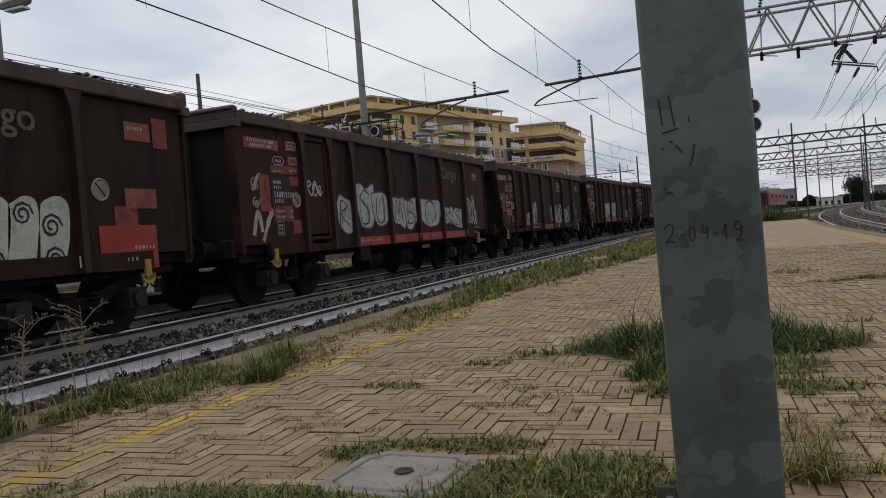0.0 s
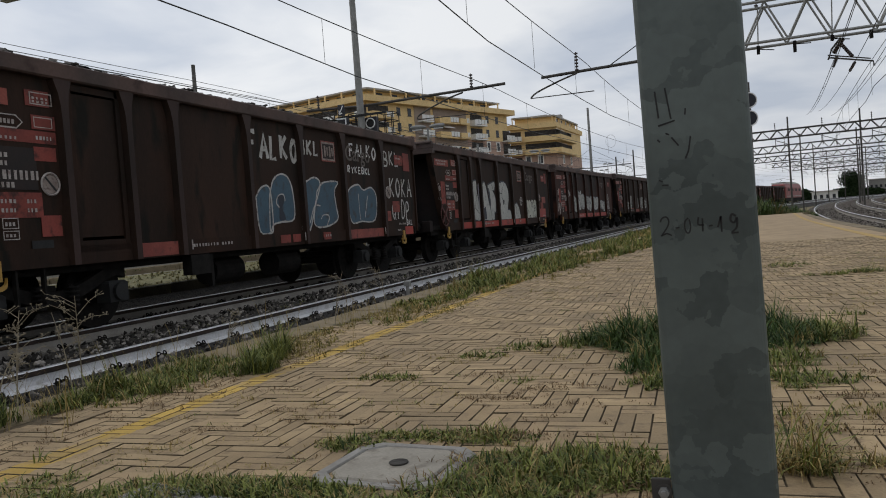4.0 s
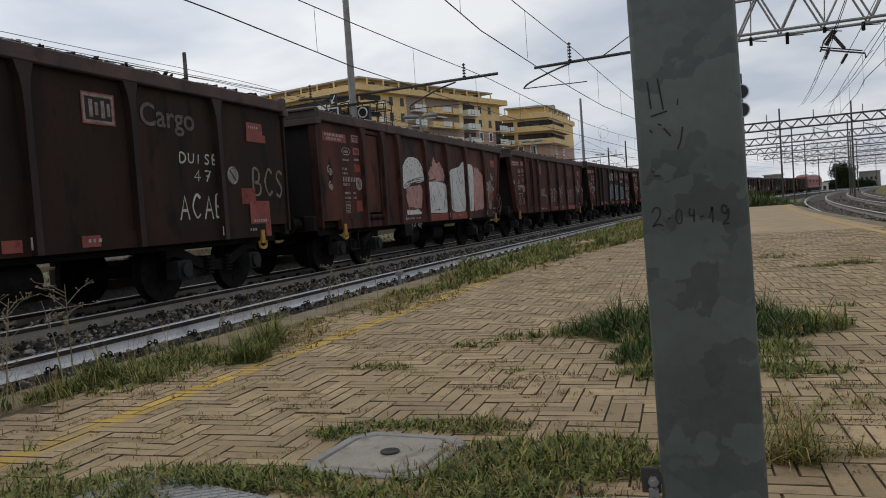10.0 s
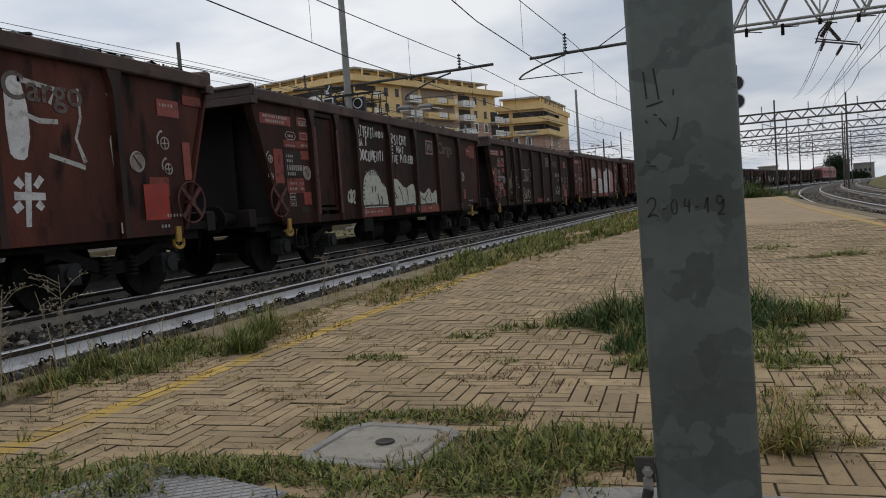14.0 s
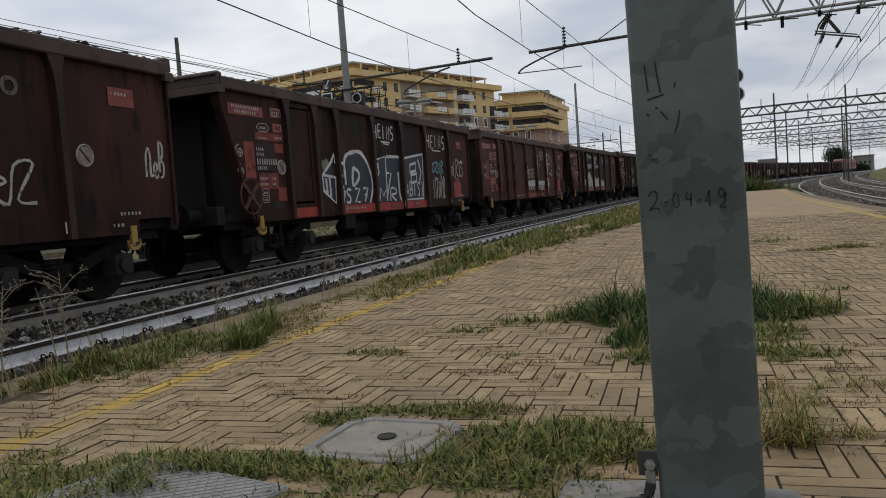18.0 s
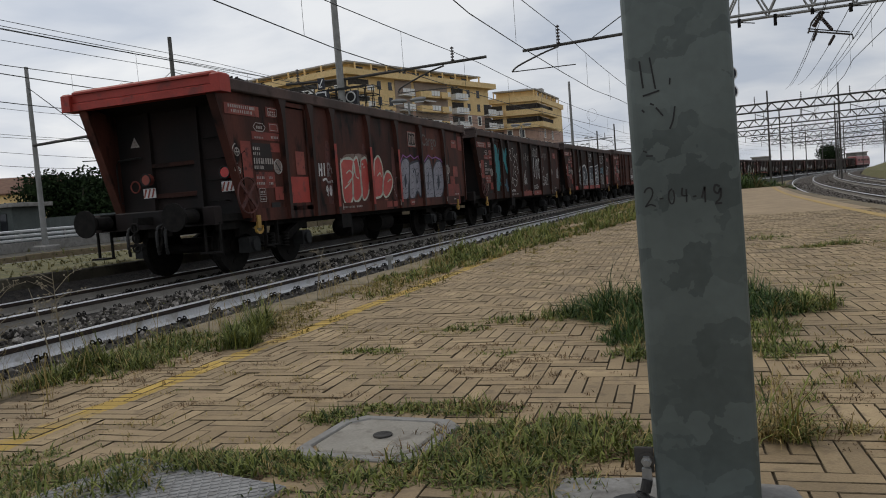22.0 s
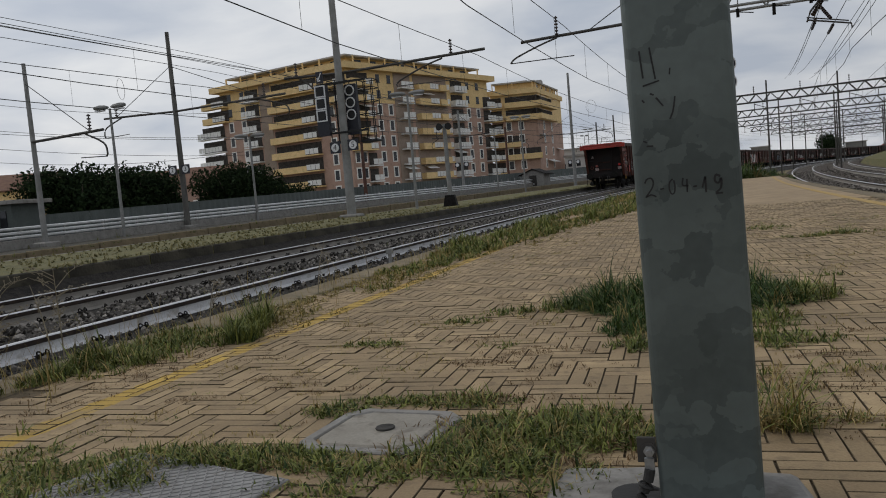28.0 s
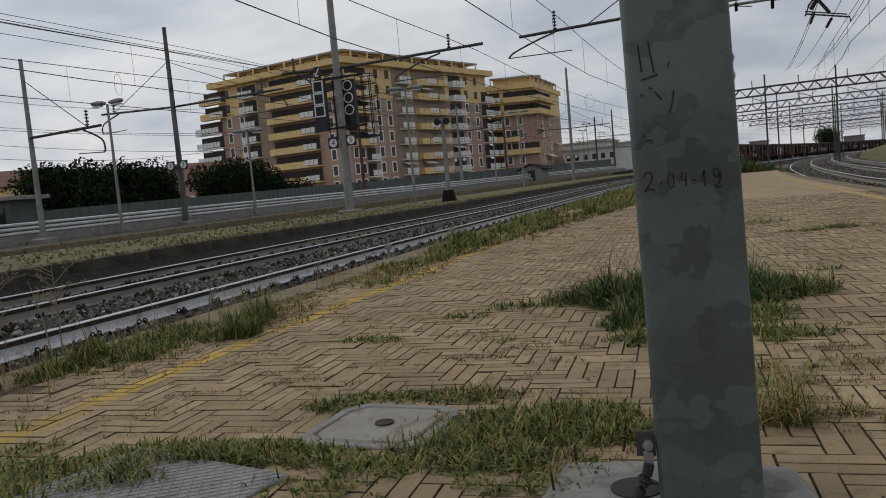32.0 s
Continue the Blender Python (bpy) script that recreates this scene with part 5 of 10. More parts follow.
def gone(t):
    """Metres run by the train at t seconds, gliding from row to row."""
    i = max(k for k in range(len(RUN) - 1) if RUN[k][0] <= t or k == 0)
    (t0, s0), (t1, s1) = RUN[i], RUN[i + 1]
    v0 = (s1 - RUN[i - 1][1]) / (t1 - RUN[i - 1][0]) if i else (s1 - s0) / (t1 - t0)
    v1 = (RUN[i + 2][1] - s0) / (RUN[i + 2][0] - t0) if i + 2 < len(RUN) else (s1 - s0) / (t1 - t0)
    h = t1 - t0
    u = (t - t0) / h
    return (1 + 2 * u) * (1 - u) ** 2 * s0 + u * (1 - u) ** 2 * h * v0 + u * u * (3 - 2 * u) * s1 + u * u * (u - 1) * h * v1


def motions():
    """The train runs away along its track; the wheels of the wagons that pass close by turn."""
    times = [0.5 * i for i in range(65)]
    for n, (wagon, wheels) in enumerate(TRAIN):
        walk(wagon, [(t, line_pose(TAIL + 14.04 * n + gone(t), 0, RAIL)) for t in times])
        if n < 11:
            for w, y in wheels:
                walk(w, [(0.1 * i, pose(0, y, 0.46, -math.degrees(gone(0.1 * i) / 0.46) % 360, 0, 0)) for i in range(321)])
    walk(LOCO, [(t, line_pose(TAIL + 14.04 * 19 + 2.5 + gone(t), 0, RAIL)) for t in times])


# ---- graffiti on the wagons' sides ----
LETTER = {
    "A": [[(0, 0), (0.45, 1), (0.9, 0)], [(0.18, 0.4), (0.72, 0.4)]], "B": [[(0, 0), (0, 1), (0.6, 0.9), (0.55, 0.55), (0.1, 0.5)], [(0.1, 0.5), (0.75, 0.4), (0.65, 0.05), (0, 0)]],
    "C": [[(0.8, 0.85), (0.4, 1), (0, 0.5), (0.4, 0), (0.8, 0.15)]], "D": [[(0, 0), (0, 1), (0.55, 0.95), (0.85, 0.5), (0.55, 0.05), (0, 0)]],
    "E": [[(0.75, 1), (0, 1), (0, 0), (0.75, 0)], [(0, 0.5), (0.6, 0.5)]], "G": [[(0.8, 0.85), (0.4, 1), (0, 0.5), (0.4, 0), (0.8, 0.2), (0.8, 0.45), (0.5, 0.45)]],
    "I": [[(0.2, 0), (0.25, 1)]], "K": [[(0, 0), (0, 1)], [(0.7, 1), (0.05, 0.5), (0.75, 0)]], "L": [[(0, 1), (0, 0), (0.65, 0.05)]], "M": [[(0, 0), (0.1, 1), (0.45, 0.4), (0.8, 1), (0.9, 0)]],
    "N": [[(0, 0), (0.05, 1), (0.7, 0), (0.75, 1)]], "O": [[(0.4, 1), (0.05, 0.7), (0.05, 0.3), (0.4, 0), (0.75, 0.3), (0.75, 0.7), (0.4, 1)]], "R": [[(0, 0), (0, 1), (0.6, 0.95), (0.6, 0.6), (0.05, 0.5), (0.7, 0)]],
    "S": [[(0.7, 0.9), (0.3, 1), (0.05, 0.75), (0.6, 0.35), (0.4, 0), (0, 0.1)]], "T": [[(0, 1), (0.8, 1)], [(0.4, 1), (0.38, 0)]], "U": [[(0, 1), (0.05, 0.2), (0.4, 0), (0.75, 0.2), (0.8, 1)]],
    "Z": [[(0, 1), (0.7, 1), (0.05, 0), (0.75, 0)]], "F": [[(0.7, 1), (0, 1), (0.05, 0)], [(0, 0.55), (0.55, 0.55)]], "H": [[(0, 0), (0.02, 1)], [(0.7, 0), (0.72, 1)], [(0, 0.5), (0.7, 0.5)]], "P": [[(0, 0), (0, 1), (0.6, 0.95), (0.65, 0.6), (0.05, 0.48)]],
    "Q": [[(0.4, 1), (0.05, 0.7), (0.05, 0.3), (0.4, 0), (0.75, 0.3), (0.75, 0.7), (0.4, 1)], [(0.5, 0.3), (0.85, -0.05)]], "Y": [[(0, 1), (0.38, 0.5), (0.75, 1)], [(0.38, 0.5), (0.35, 0)]], "0": [[(0.4, 1), (0.05, 0.5), (0.4, 0), (0.7, 0.5), (0.4, 1)]],
    "1": [[(0.1, 0.75), (0.35, 1), (0.35, 0)]], "4": [[(0.5, 0), (0.5, 1), (0, 0.35), (0.75, 0.35)]], "5": [[(0.7, 1), (0.1, 1), (0.05, 0.55), (0.6, 0.5), (0.6, 0.1), (0, 0)]], "9": [[(0.65, 0.7), (0.3, 1), (0.05, 0.7), (0.35, 0.45), (0.65, 0.7), (0.6, 0.2), (0.3, 0)]],
    "7": [[(0, 1), (0.7, 1), (0.25, 0)], [(0.2, 0.5), (0.6, 0.5)]], " ": [],
}
ANGULAR = set("AEFHIKLMNTYZ147")


def word_lines(text, y, z, h, width, rnd=None, lean=0.1):
    """Brush lines of a word in the side's plane, y along the wagon, z up."""
    out = []
    for i, ch in enumerate(text):
        j = rnd.uniform(-0.08, 0.08) * h if rnd else 0
        for ln in LETTER[ch]:
            pts = [(y + i * width + (p + lean * q) * width * 0.78, z + q * h + j) for p, q in ln]
            if ch not in ANGULAR:
                pts = smooth_line(pts, 3)
            out.append(pts)
    return out


LOOPS = [[(0, 0), (0, 0.75), (0.25, 1), (0.5, 0.75), (0.5, 0.1)], [(0.05, 0.9), (0, 0.2), (0.3, 0), (0.55, 0.3), (0.5, 1)], [(0.6, 0.85), (0.3, 1), (0.05, 0.75), (0.5, 0.4), (0.45, 0.05), (0.1, 0), (0, 0.2)],
         [(0, 0), (0.05, 1), (0.5, 0.9), (0.4, 0.6), (0.1, 0.5), (0.55, 0.4), (0.5, 0.05), (0, 0)], [(0.3, 1), (0, 0.6), (0.1, 0.1), (0.45, 0), (0.6, 0.5), (0.3, 1)], [(0, 0.1), (0.15, 1), (0.28, 0.35), (0.42, 0.95), (0.6, 0)],
         [(0.6, 0.9), (0.2, 1), (0, 0.5), (0.2, 0), (0.6, 0.15)], [(0, 0.95), (0.5, 1), (0.1, 0.1), (0.6, 0)], [(0, 0), (0.1, 1), (0.5, 0.8), (0.1, 0.5), (0.6, 0)], [(0, 0.2), (0.4, 0.5), (0.2, 0.7), (0.05, 0.4), (0.3, 0.05), (0.6, 0.3)]]


def scribble(y, z, w, h, n, rnd):
    """An unreadable running tag of loops and bows."""
    count = max(2, n // 3 + 1)
    cell = w / count
    pts = []
    for i in range(count):
        up, fat, lift = rnd.uniform(0.7, 1.1), rnd.uniform(1.1, 1.6), rnd.uniform(-0.1, 0.12)
        for p, q in rnd.choice(LOOPS):
            pts.append((y + (i + p * fat + 0.12 * q) * cell, z + h * (q * up + lift)))
    return smooth_line(pts, 4)


def tag(y, z, w, h, n, rnd):
    """Single rounded letters that stand apart."""
    cell = w / n
    out = []
    for i in range(n):
        up, lift = rnd.uniform(0.8, 1.1), rnd.uniform(-0.08, 0.08)
        out.append(smooth_line([(y + (i + p * 1.35 + 0.1 * q) * cell, z + h * (q * up + lift)) for p, q in rnd.choice(LOOPS)], 4))
    return out


def painted(t, lines, w, mat, label="", depth=0.0):
    """Brush strokes, each a part; a crowd of small ones stays together."""
    if len(lines) > 12:
        ob = part("graffiti_hatching", strokes(Build(), lines, w, on_side(depth)), t, mat, label)
        return tagged(ob, kind="stuff")
    for i, ln in enumerate(lines):
        part("graffiti_stroke", strokes(Build(), [ln], w, on_side(depth + 0.0004 * (i % 4))), t, mat, label)


def patch(t, pts, mat, label="", depth=0.0, rough=0.03, seed=0):
    """A filled painted field with an uneven rim."""
    ring = smooth_line(pts + [pts[0]], 5)[:-1]
    c = (sum(p[0] for p in ring) / len(ring), sum(p[1] for p in ring) / len(ring))
    vs = [on_side(depth)(*c)]
    for k, (u, v) in enumerate(ring):
        vs.append(on_side(depth)(u + rough * noise.noise((u * 9, v * 9, seed)), v + rough * noise.noise((u * 9, v * 9, seed + 5.0))))
    flat = [Vector((p[1], p[2], 0)) for p in vs[1:]]
    tris = [tuple(t3) for t3 in geometry.tessellate_polygon([flat])]
    return part("graffiti", Build().add(vs[1:], tris), t, mat, label)


def piece(t, y0, y1, z0, z1, count, fill, rim, rnd, label, rim_w=0.05, inner=None):
    """Swollen, crowded letters: a filled blob each, its rim and the bows within."""
    cell = (y1 - y0) / count
    for i in range(count):
        cy, cz = y0 + (i + 0.5) * cell, (z0 + z1) / 2 + rnd.uniform(-0.04, 0.04)
        ry, rz = cell * 0.66, (z1 - z0) / 2 * rnd.uniform(0.9, 1.08)
        ring = []
        for k in range(11):
            a = 2 * math.pi * k / 11 + 0.2
            ca, sa = math.cos(a), math.sin(a)
            q = (1 / max(abs(ca), abs(sa))) ** 0.8 * rnd.uniform(0.70, 1.08)
            ring.append((cy + ca * q * ry * 0.92, cz + sa * q * rz * 0.92))
        d = 0.002 * (i % 2)
        patch(t, ring, fill, label, d, 0.02, i + y0)
        loop = smooth_line(ring + [ring[0]], 4)
        painted(t, [loop], rim_w, rim, "", d + 0.001)
        bows = [smooth_line([(cy + (p - 0.3) * ry * 1.5, cz + (q - 0.5) * rz * 1.25) for p, q in rnd.choice(LOOPS)], 4)]
        painted(t, bows, rim_w * rnd.uniform(0.8, 1.5), inner or rim, "", d + 0.004)
        painted(t, [[(cy + rnd.uniform(-0.7, 0.5) * ry, cz - rz * rnd.uniform(0.2, 0.8)), (cy + rnd.uniform(-0.5, 0.7) * ry, cz + rz * rnd.uniform(-0.1, 0.7))] for _ in range(3)], rim_w * 0.45, inner or rim, "", d + 0.004)


def spiral(y, z, r):
    return [(y + r * (1 - k / 19) * math.cos(0.75 * k), z + r * (1 - k / 19) * math.sin(0.75 * k)) for k in range(16)]


def drips(t, y0, y1, z, mat, rnd, n=10):
    painted(t, [[(u, z), (u + rnd.uniform(-0.01, 0.01), z - rnd.uniform(0.05, 0.3))] for u in [rnd.uniform(y0, y1) for _ in range(n)]], 0.018, mat)


def decorate():
    r = random.Random(77)
    w = [t for t, wheels in TRAIN]
    # the last wagon: a red door, red sprayed posts
    part("door_patch", plaque(-4.60, -3.92, 1.12, 1.62, PANEL_X + 0.012), w[0], RED, "red painted lower door")
    part("door_patch", plaque(-4.35, -4.02, 1.66, 2.1, PANEL_X + 0.012), w[0], FADED)
    for y in (-3.15, -1.42, 0.24):
        patch(w[0], [(y, 1.0), (y + 0.02, 2.2), (y + 0.12, 2.35), (y + 0.2, 2.2), (y + 0.2, 1.0)], RED_DULL, "red overspray beside the post", 0.0, 0.03, 3)
    for y in (-2.85, -1.10, 0.55):
        part("painted_post", Build().box(PANEL_X + 0.099, PANEL_X + 0.103, y - 0.05, y + 0.05, 1.0, 2.3), w[0], RED)
    # silver letters of a whole side, cream bubbles
    painted(w[9], [smooth_line([(-3.59, 2.23), (-3.37, 2.29), (-3.17, 2.30), (-3.14, 1.97), (-2.98, 1.51), (-2.98, 1.11), (-3.42, 1.12), (-3.81, 1.15), (-3.64, 1.82), (-3.59, 2.23)], 4)], 0.09, NAVY, "", -0.001)
    patch(w[9], [(-3.59, 2.23), (-3.37, 2.29), (-3.17, 2.30), (-3.14, 1.97), (-2.98, 1.51), (-2.98, 1.11), (-3.42, 1.12), (-3.81, 1.15), (-3.64, 1.82)], SILVER, "silver block letters with dark rims", 0.002, 0.015, 2)
    painted(w[9], [smooth_line([(-2.72, 2.19), (-2.57, 2.17), (-2.51, 2.24), (-2.42, 2.28), (-2.27, 2.22), (-2.02, 1.65), (-1.78, 1.09), (-2.33, 1.09), (-2.69, 1.12), (-2.81, 1.37), (-2.72, 2.19)], 4)], 0.09, NAVY, "", -0.001)
    patch(w[9], [(-2.72, 2.19), (-2.57, 2.17), (-2.51, 2.24), (-2.42, 2.28), (-2.27, 2.22), (-2.02, 1.65), (-1.78, 1.09), (-2.33, 1.09), (-2.69, 1.12), (-2.81, 1.37)], SILVER, "silver block letters with dark rims", 0.002, 0.015, 4)
    painted(w[9], [smooth_line([(-2.03, 2.20), (-1.34, 2.32), (-1.36, 2.08), (-1.56, 2.04), (-1.31, 1.81), (-1.35, 1.36), (-1.50, 1.35), (-1.51, 1.12), (-1.75, 1.11), (-1.88, 1.58), (-2.03, 2.20)], 4)], 0.09, NAVY, "", -0.001)
    patch(w[9], [(-2.03, 2.20), (-1.34, 2.32), (-1.36, 2.08), (-1.56, 2.04), (-1.31, 1.81), (-1.35, 1.36), (-1.50, 1.35), (-1.51, 1.12), (-1.75, 1.11), (-1.88, 1.58)], SILVER, "silver block letters with dark rims", 0.002, 0.015, 6)
    painted(w[9], [smooth_line([(-1.02, 2.22), (-0.59, 2.33), (-0.13, 2.33), (0.19, 2.07), (0.19, 1.76), (0.04, 1.41), (0.34, 1.35), (0.36, 1.06), (-0.43, 1.06), (-1.10, 1.07), (-1.07, 1.66), (-1.02, 2.22)], 4)], 0.09, NAVY, "", -0.001)
    patch(w[9], [(-1.02, 2.22), (-0.59, 2.33), (-0.13, 2.33), (0.19, 2.07), (0.19, 1.76), (0.04, 1.41), (0.34, 1.35), (0.36, 1.06), (-0.43, 1.06), (-1.10, 1.07), (-1.07, 1.66)], SILVER, "silver block letters with dark rims", 0.002, 0.015, 8)
    painted(w[9], [smooth_line([(0.65, 2.02), (0.80, 1.95), (0.84, 1.56), (1.18, 1.62), (1.46, 1.39), (1.51, 1.05), (0.59, 1.05), (0.65, 2.02)], 4)], 0.09, NAVY, "", -0.001)
    patch(w[9], [(0.65, 2.02), (0.80, 1.95), (0.84, 1.56), (1.18, 1.62), (1.46, 1.39), (1.51, 1.05), (0.59, 1.05)], SILVER, "silver block letters with dark rims", 0.002, 0.015, 10)
    # this letter is grey instead of silver: its shade is in the colour
    patch(w[9], [(-3.02, 2.20), (-2.92, 2.24), (-2.78, 2.12), (-2.86, 1.21), (-2.97, 1.21)], GREY, "grey letter in shade", 0.001, 0.015, 11)
    patch(w[9], [(-2.64, 1.14), (-2.56, 1.42), (-2.42, 1.52), (-2.34, 1.36), (-2.35, 1.12)], NAVY, "", 0.005, 0.015, 12)
    patch(w[9], [(-2.00, 2.09), (-1.90, 2.09), (-1.82, 1.65), (-1.88, 1.56)], NAVY, "", 0.005, 0.015, 13)
    painted(w[9], [smooth_line([(-3.14, 1.97), (-3.23, 1.77), (-3.34, 1.49), (-3.01, 1.30)], 4), smooth_line([(-3.34, 1.49), (-3.57, 1.39), (-3.76, 1.27)], 4), smooth_line([(-0.27, 2.31), (-0.42, 2.13), (-0.57, 1.95), (-0.46, 1.66)], 4), smooth_line([(-0.57, 1.95), (-0.75, 1.97), (-0.88, 2.00)], 4), smooth_line([(-2.58, 2.06), (-2.66, 1.75), (-2.61, 1.68)], 4), smooth_line([(-1.69, 2.27), (-1.52, 2.11), (-1.46, 2.23)], 4), smooth_line([(-1.00, 1.50), (-0.93, 1.09)], 4), smooth_line([(-0.74, 1.66), (-0.85, 1.33)], 4), smooth_line([(0.89, 1.56), (1.12, 1.44), (1.10, 1.06)], 4), smooth_line([(1.29, 1.44), (1.40, 1.27)], 4)], 0.026, INK, "", 0.006)
    patch(w[9], [(-0.47, 1.73), (-0.34, 1.75), (-0.33, 1.60), (-0.47, 1.58)], INK, "", 0.006, 0.03, 15)
    painted(w[9], [spiral(1.77, 1.68, 0.19)], 0.04, CHALK, "", 0.002)
    patch(w[9], [(2.47, 1.67), (2.64, 1.75), (2.80, 1.67), (2.78, 1.32), (2.67, 0.97), (2.42, 0.96)], CREAM, "cream bubble letters", 0.001, 0.015, 17)
    patch(w[9], [(2.78, 1.67), (2.96, 1.76), (3.12, 1.67), (3.11, 1.31), (2.99, 0.96), (2.73, 0.95)], CREAM, "cream bubble letters", 0, 0.015, 18)
    patch(w[9], [(3.12, 1.67), (3.32, 1.76), (3.48, 1.68), (3.47, 1.31), (3.34, 0.94), (3.07, 0.93)], CREAM, "cream bubble letters", 0, 0.015, 19)
    patch(w[9], [(3.53, 1.68), (3.73, 1.77), (3.91, 1.68), (3.90, 1.30), (3.76, 0.93), (3.48, 0.92)], CREAM, "cream bubble letters", 0, 0.015, 20)
    painted(w[9], [spiral(2.58, 1.32, 0.12)], 0.028, INK, "", 0.006)
    painted(w[9], [spiral(2.89, 1.05, 0.13)], 0.028, INK, "", 0.006)
    painted(w[9], [spiral(3.28, 1.56, 0.14)], 0.028, INK, "", 0.006)
    painted(w[9], [spiral(3.65, 1.42, 0.15)], 0.028, INK, "", 0.006)
    painted(w[9], [spiral(3.66, 1.04, 0.15)], 0.028, INK, "", 0.006)
    part("red_box", plaque(4.34, 5.34, 0.84, 1.41, PANEL_X + 0.0135), w[9], RED)
    part("small_label", plaque(4.82, 5.39, 1.63, 1.89, PANEL_X + 0.0135), w[9], FADED)
    part("small_label", plaque(5.41, 5.69, 2.45, 2.86, PANEL_X + 0.0135), w[9], WASH)
    # dull blue letters with pale rims, white tags
    patch(w[8], [(-0.91, 1.70), (-0.75, 1.85), (-0.54, 1.89), (-0.46, 1.73), (-0.46, 1.20), (-0.54, 1.09), (-0.86, 1.13)], BLUE, "dull blue swollen letters", 0.001, 0.015, 30)
    painted(w[8], [smooth_line([(-0.91, 1.70), (-0.75, 1.85), (-0.54, 1.89), (-0.46, 1.73), (-0.46, 1.20), (-0.54, 1.09), (-0.86, 1.13), (-0.91, 1.70)], 4)], 0.032, CHALK, "", 0.004)
    patch(w[8], [(-0.50, 1.73), (-0.35, 2.00), (-0.09, 2.11), (0.15, 2.03), (0.26, 1.74), (0.23, 1.32), (-0.17, 1.27), (-0.44, 1.23), (-0.56, 1.13)], BLUE, "dull blue swollen letters", 0.001, 0.015, 32)
    painted(w[8], [smooth_line([(-0.50, 1.73), (-0.35, 2.00), (-0.09, 2.11), (0.15, 2.03), (0.26, 1.74), (0.23, 1.32), (-0.17, 1.27), (-0.44, 1.23), (-0.56, 1.13), (-0.50, 1.73)], 4)], 0.032, CHALK, "", 0.004)
    patch(w[8], [(0.69, 1.98), (1.05, 2.09), (1.27, 1.97), (1.01, 1.54), (0.77, 1.11), (0.49, 1.13)], BLUE, "dull blue swollen letters", 0.001, 0.015, 34)
    painted(w[8], [smooth_line([(0.69, 1.98), (1.05, 2.09), (1.27, 1.97), (1.01, 1.54), (0.77, 1.11), (0.49, 1.13), (0.69, 1.98)], 4)], 0.032, CHALK, "", 0.004)
    patch(w[8], [(1.13, 1.83), (1.39, 2.00), (1.98, 2.03), (1.82, 1.85), (1.85, 1.53), (1.87, 1.28), (1.40, 1.15), (0.94, 1.22)], BLUE, "dull blue swollen letters", 0.001, 0.015, 36)
    painted(w[8], [smooth_line([(1.13, 1.83), (1.39, 2.00), (1.98, 2.03), (1.82, 1.85), (1.85, 1.53), (1.87, 1.28), (1.40, 1.15), (0.94, 1.22), (1.13, 1.83)], 4)], 0.032, CHALK, "", 0.004)
    patch(w[8], [(2.33, 1.75), (2.51, 1.92), (2.89, 2.00), (3.13, 1.89), (3.53, 1.95), (3.76, 1.73), (3.60, 1.24), (2.94, 1.22), (2.48, 1.22)], BLUE, "dull blue swollen letters", 0.001, 0.015, 38)
    painted(w[8], [smooth_line([(2.33, 1.75), (2.51, 1.92), (2.89, 2.00), (3.13, 1.89), (3.53, 1.95), (3.76, 1.73), (3.60, 1.24), (2.94, 1.22), (2.48, 1.22), (2.33, 1.75)], 4)], 0.032, CHALK, "", 0.004)
    patch(w[8], [(-0.25, 1.71), (-0.11, 1.76), (-0.03, 1.68), (-0.12, 1.52), (-0.05, 1.32), (-0.24, 1.31), (-0.23, 1.54)], NAVY, "", 0.005, 0.015, 40)
    painted(w[8], [smooth_line([(-0.23, 1.52), (-0.31, 1.61), (-0.23, 1.73), (-0.07, 1.75), (-0.03, 1.64)], 4), smooth_line([(1.21, 1.30), (1.29, 1.37), (1.49, 1.37), (1.52, 1.29), (1.41, 1.17)], 4), smooth_line([(0.78, 1.23), (0.98, 1.54), (1.21, 1.55)], 4), smooth_line([(2.86, 1.81), (2.88, 1.26)], 4), smooth_line([(3.31, 1.77), (3.11, 1.30)], 4)], 0.024, CHALK, "", 0.006)
    painted(w[8], word_lines("FALKO", -1.00, 2.37, 0.40, 0.32, r), 0.085, CHALK, "white tag reading FALKO", 0)
    painted(w[8], word_lines("BKL", 0.61, 2.51, 0.27, 0.26, r), 0.06, CHALK, "white tag reading BKL", 0)
    painted(w[8], word_lines("FALKO", 2.61, 2.60, 0.26, 0.27, r), 0.05, WHITE, "white tag reading FALKO", 0)
    painted(w[8], word_lines("RYKEBKL", 2.48, 2.24, 0.13, 0.16, r), 0.032, WHITE, "white tag reading RYKEBKL", 0)
    painted(w[8], word_lines("BKL", 4.29, 2.49, 0.32, 0.32, r), 0.05, CHALK, "white tag reading BKL", 0)
    painted(w[8], word_lines("KOKA", 4.53, 1.79, 0.43, 0.34, r), 0.05, CHALK, "white tag reading KOKA", 0)
    painted(w[8], word_lines("QIDP", 4.59, 1.24, 0.41, 0.27, r), 0.045, CHALK, "white tag reading QIDP", 0)
    painted(w[8], word_lines("BKL", 5.40, 1.08, 0.12, 0.13, r), 0.03, WHITE, "white tag reading BKL", 0)
    part("red_box", plaque(4.11, 5.75, 0.86, 1.05, PANEL_X + 0.0135), w[8], RED)
    part("small_label", plaque(4.30, 4.48, 1.20, 1.43, PANEL_X + 0.0135), w[8], FADED)
    part("small_label", plaque(5.39, 5.77, 2.40, 2.83, PANEL_X + 0.0135), w[8], WASH)
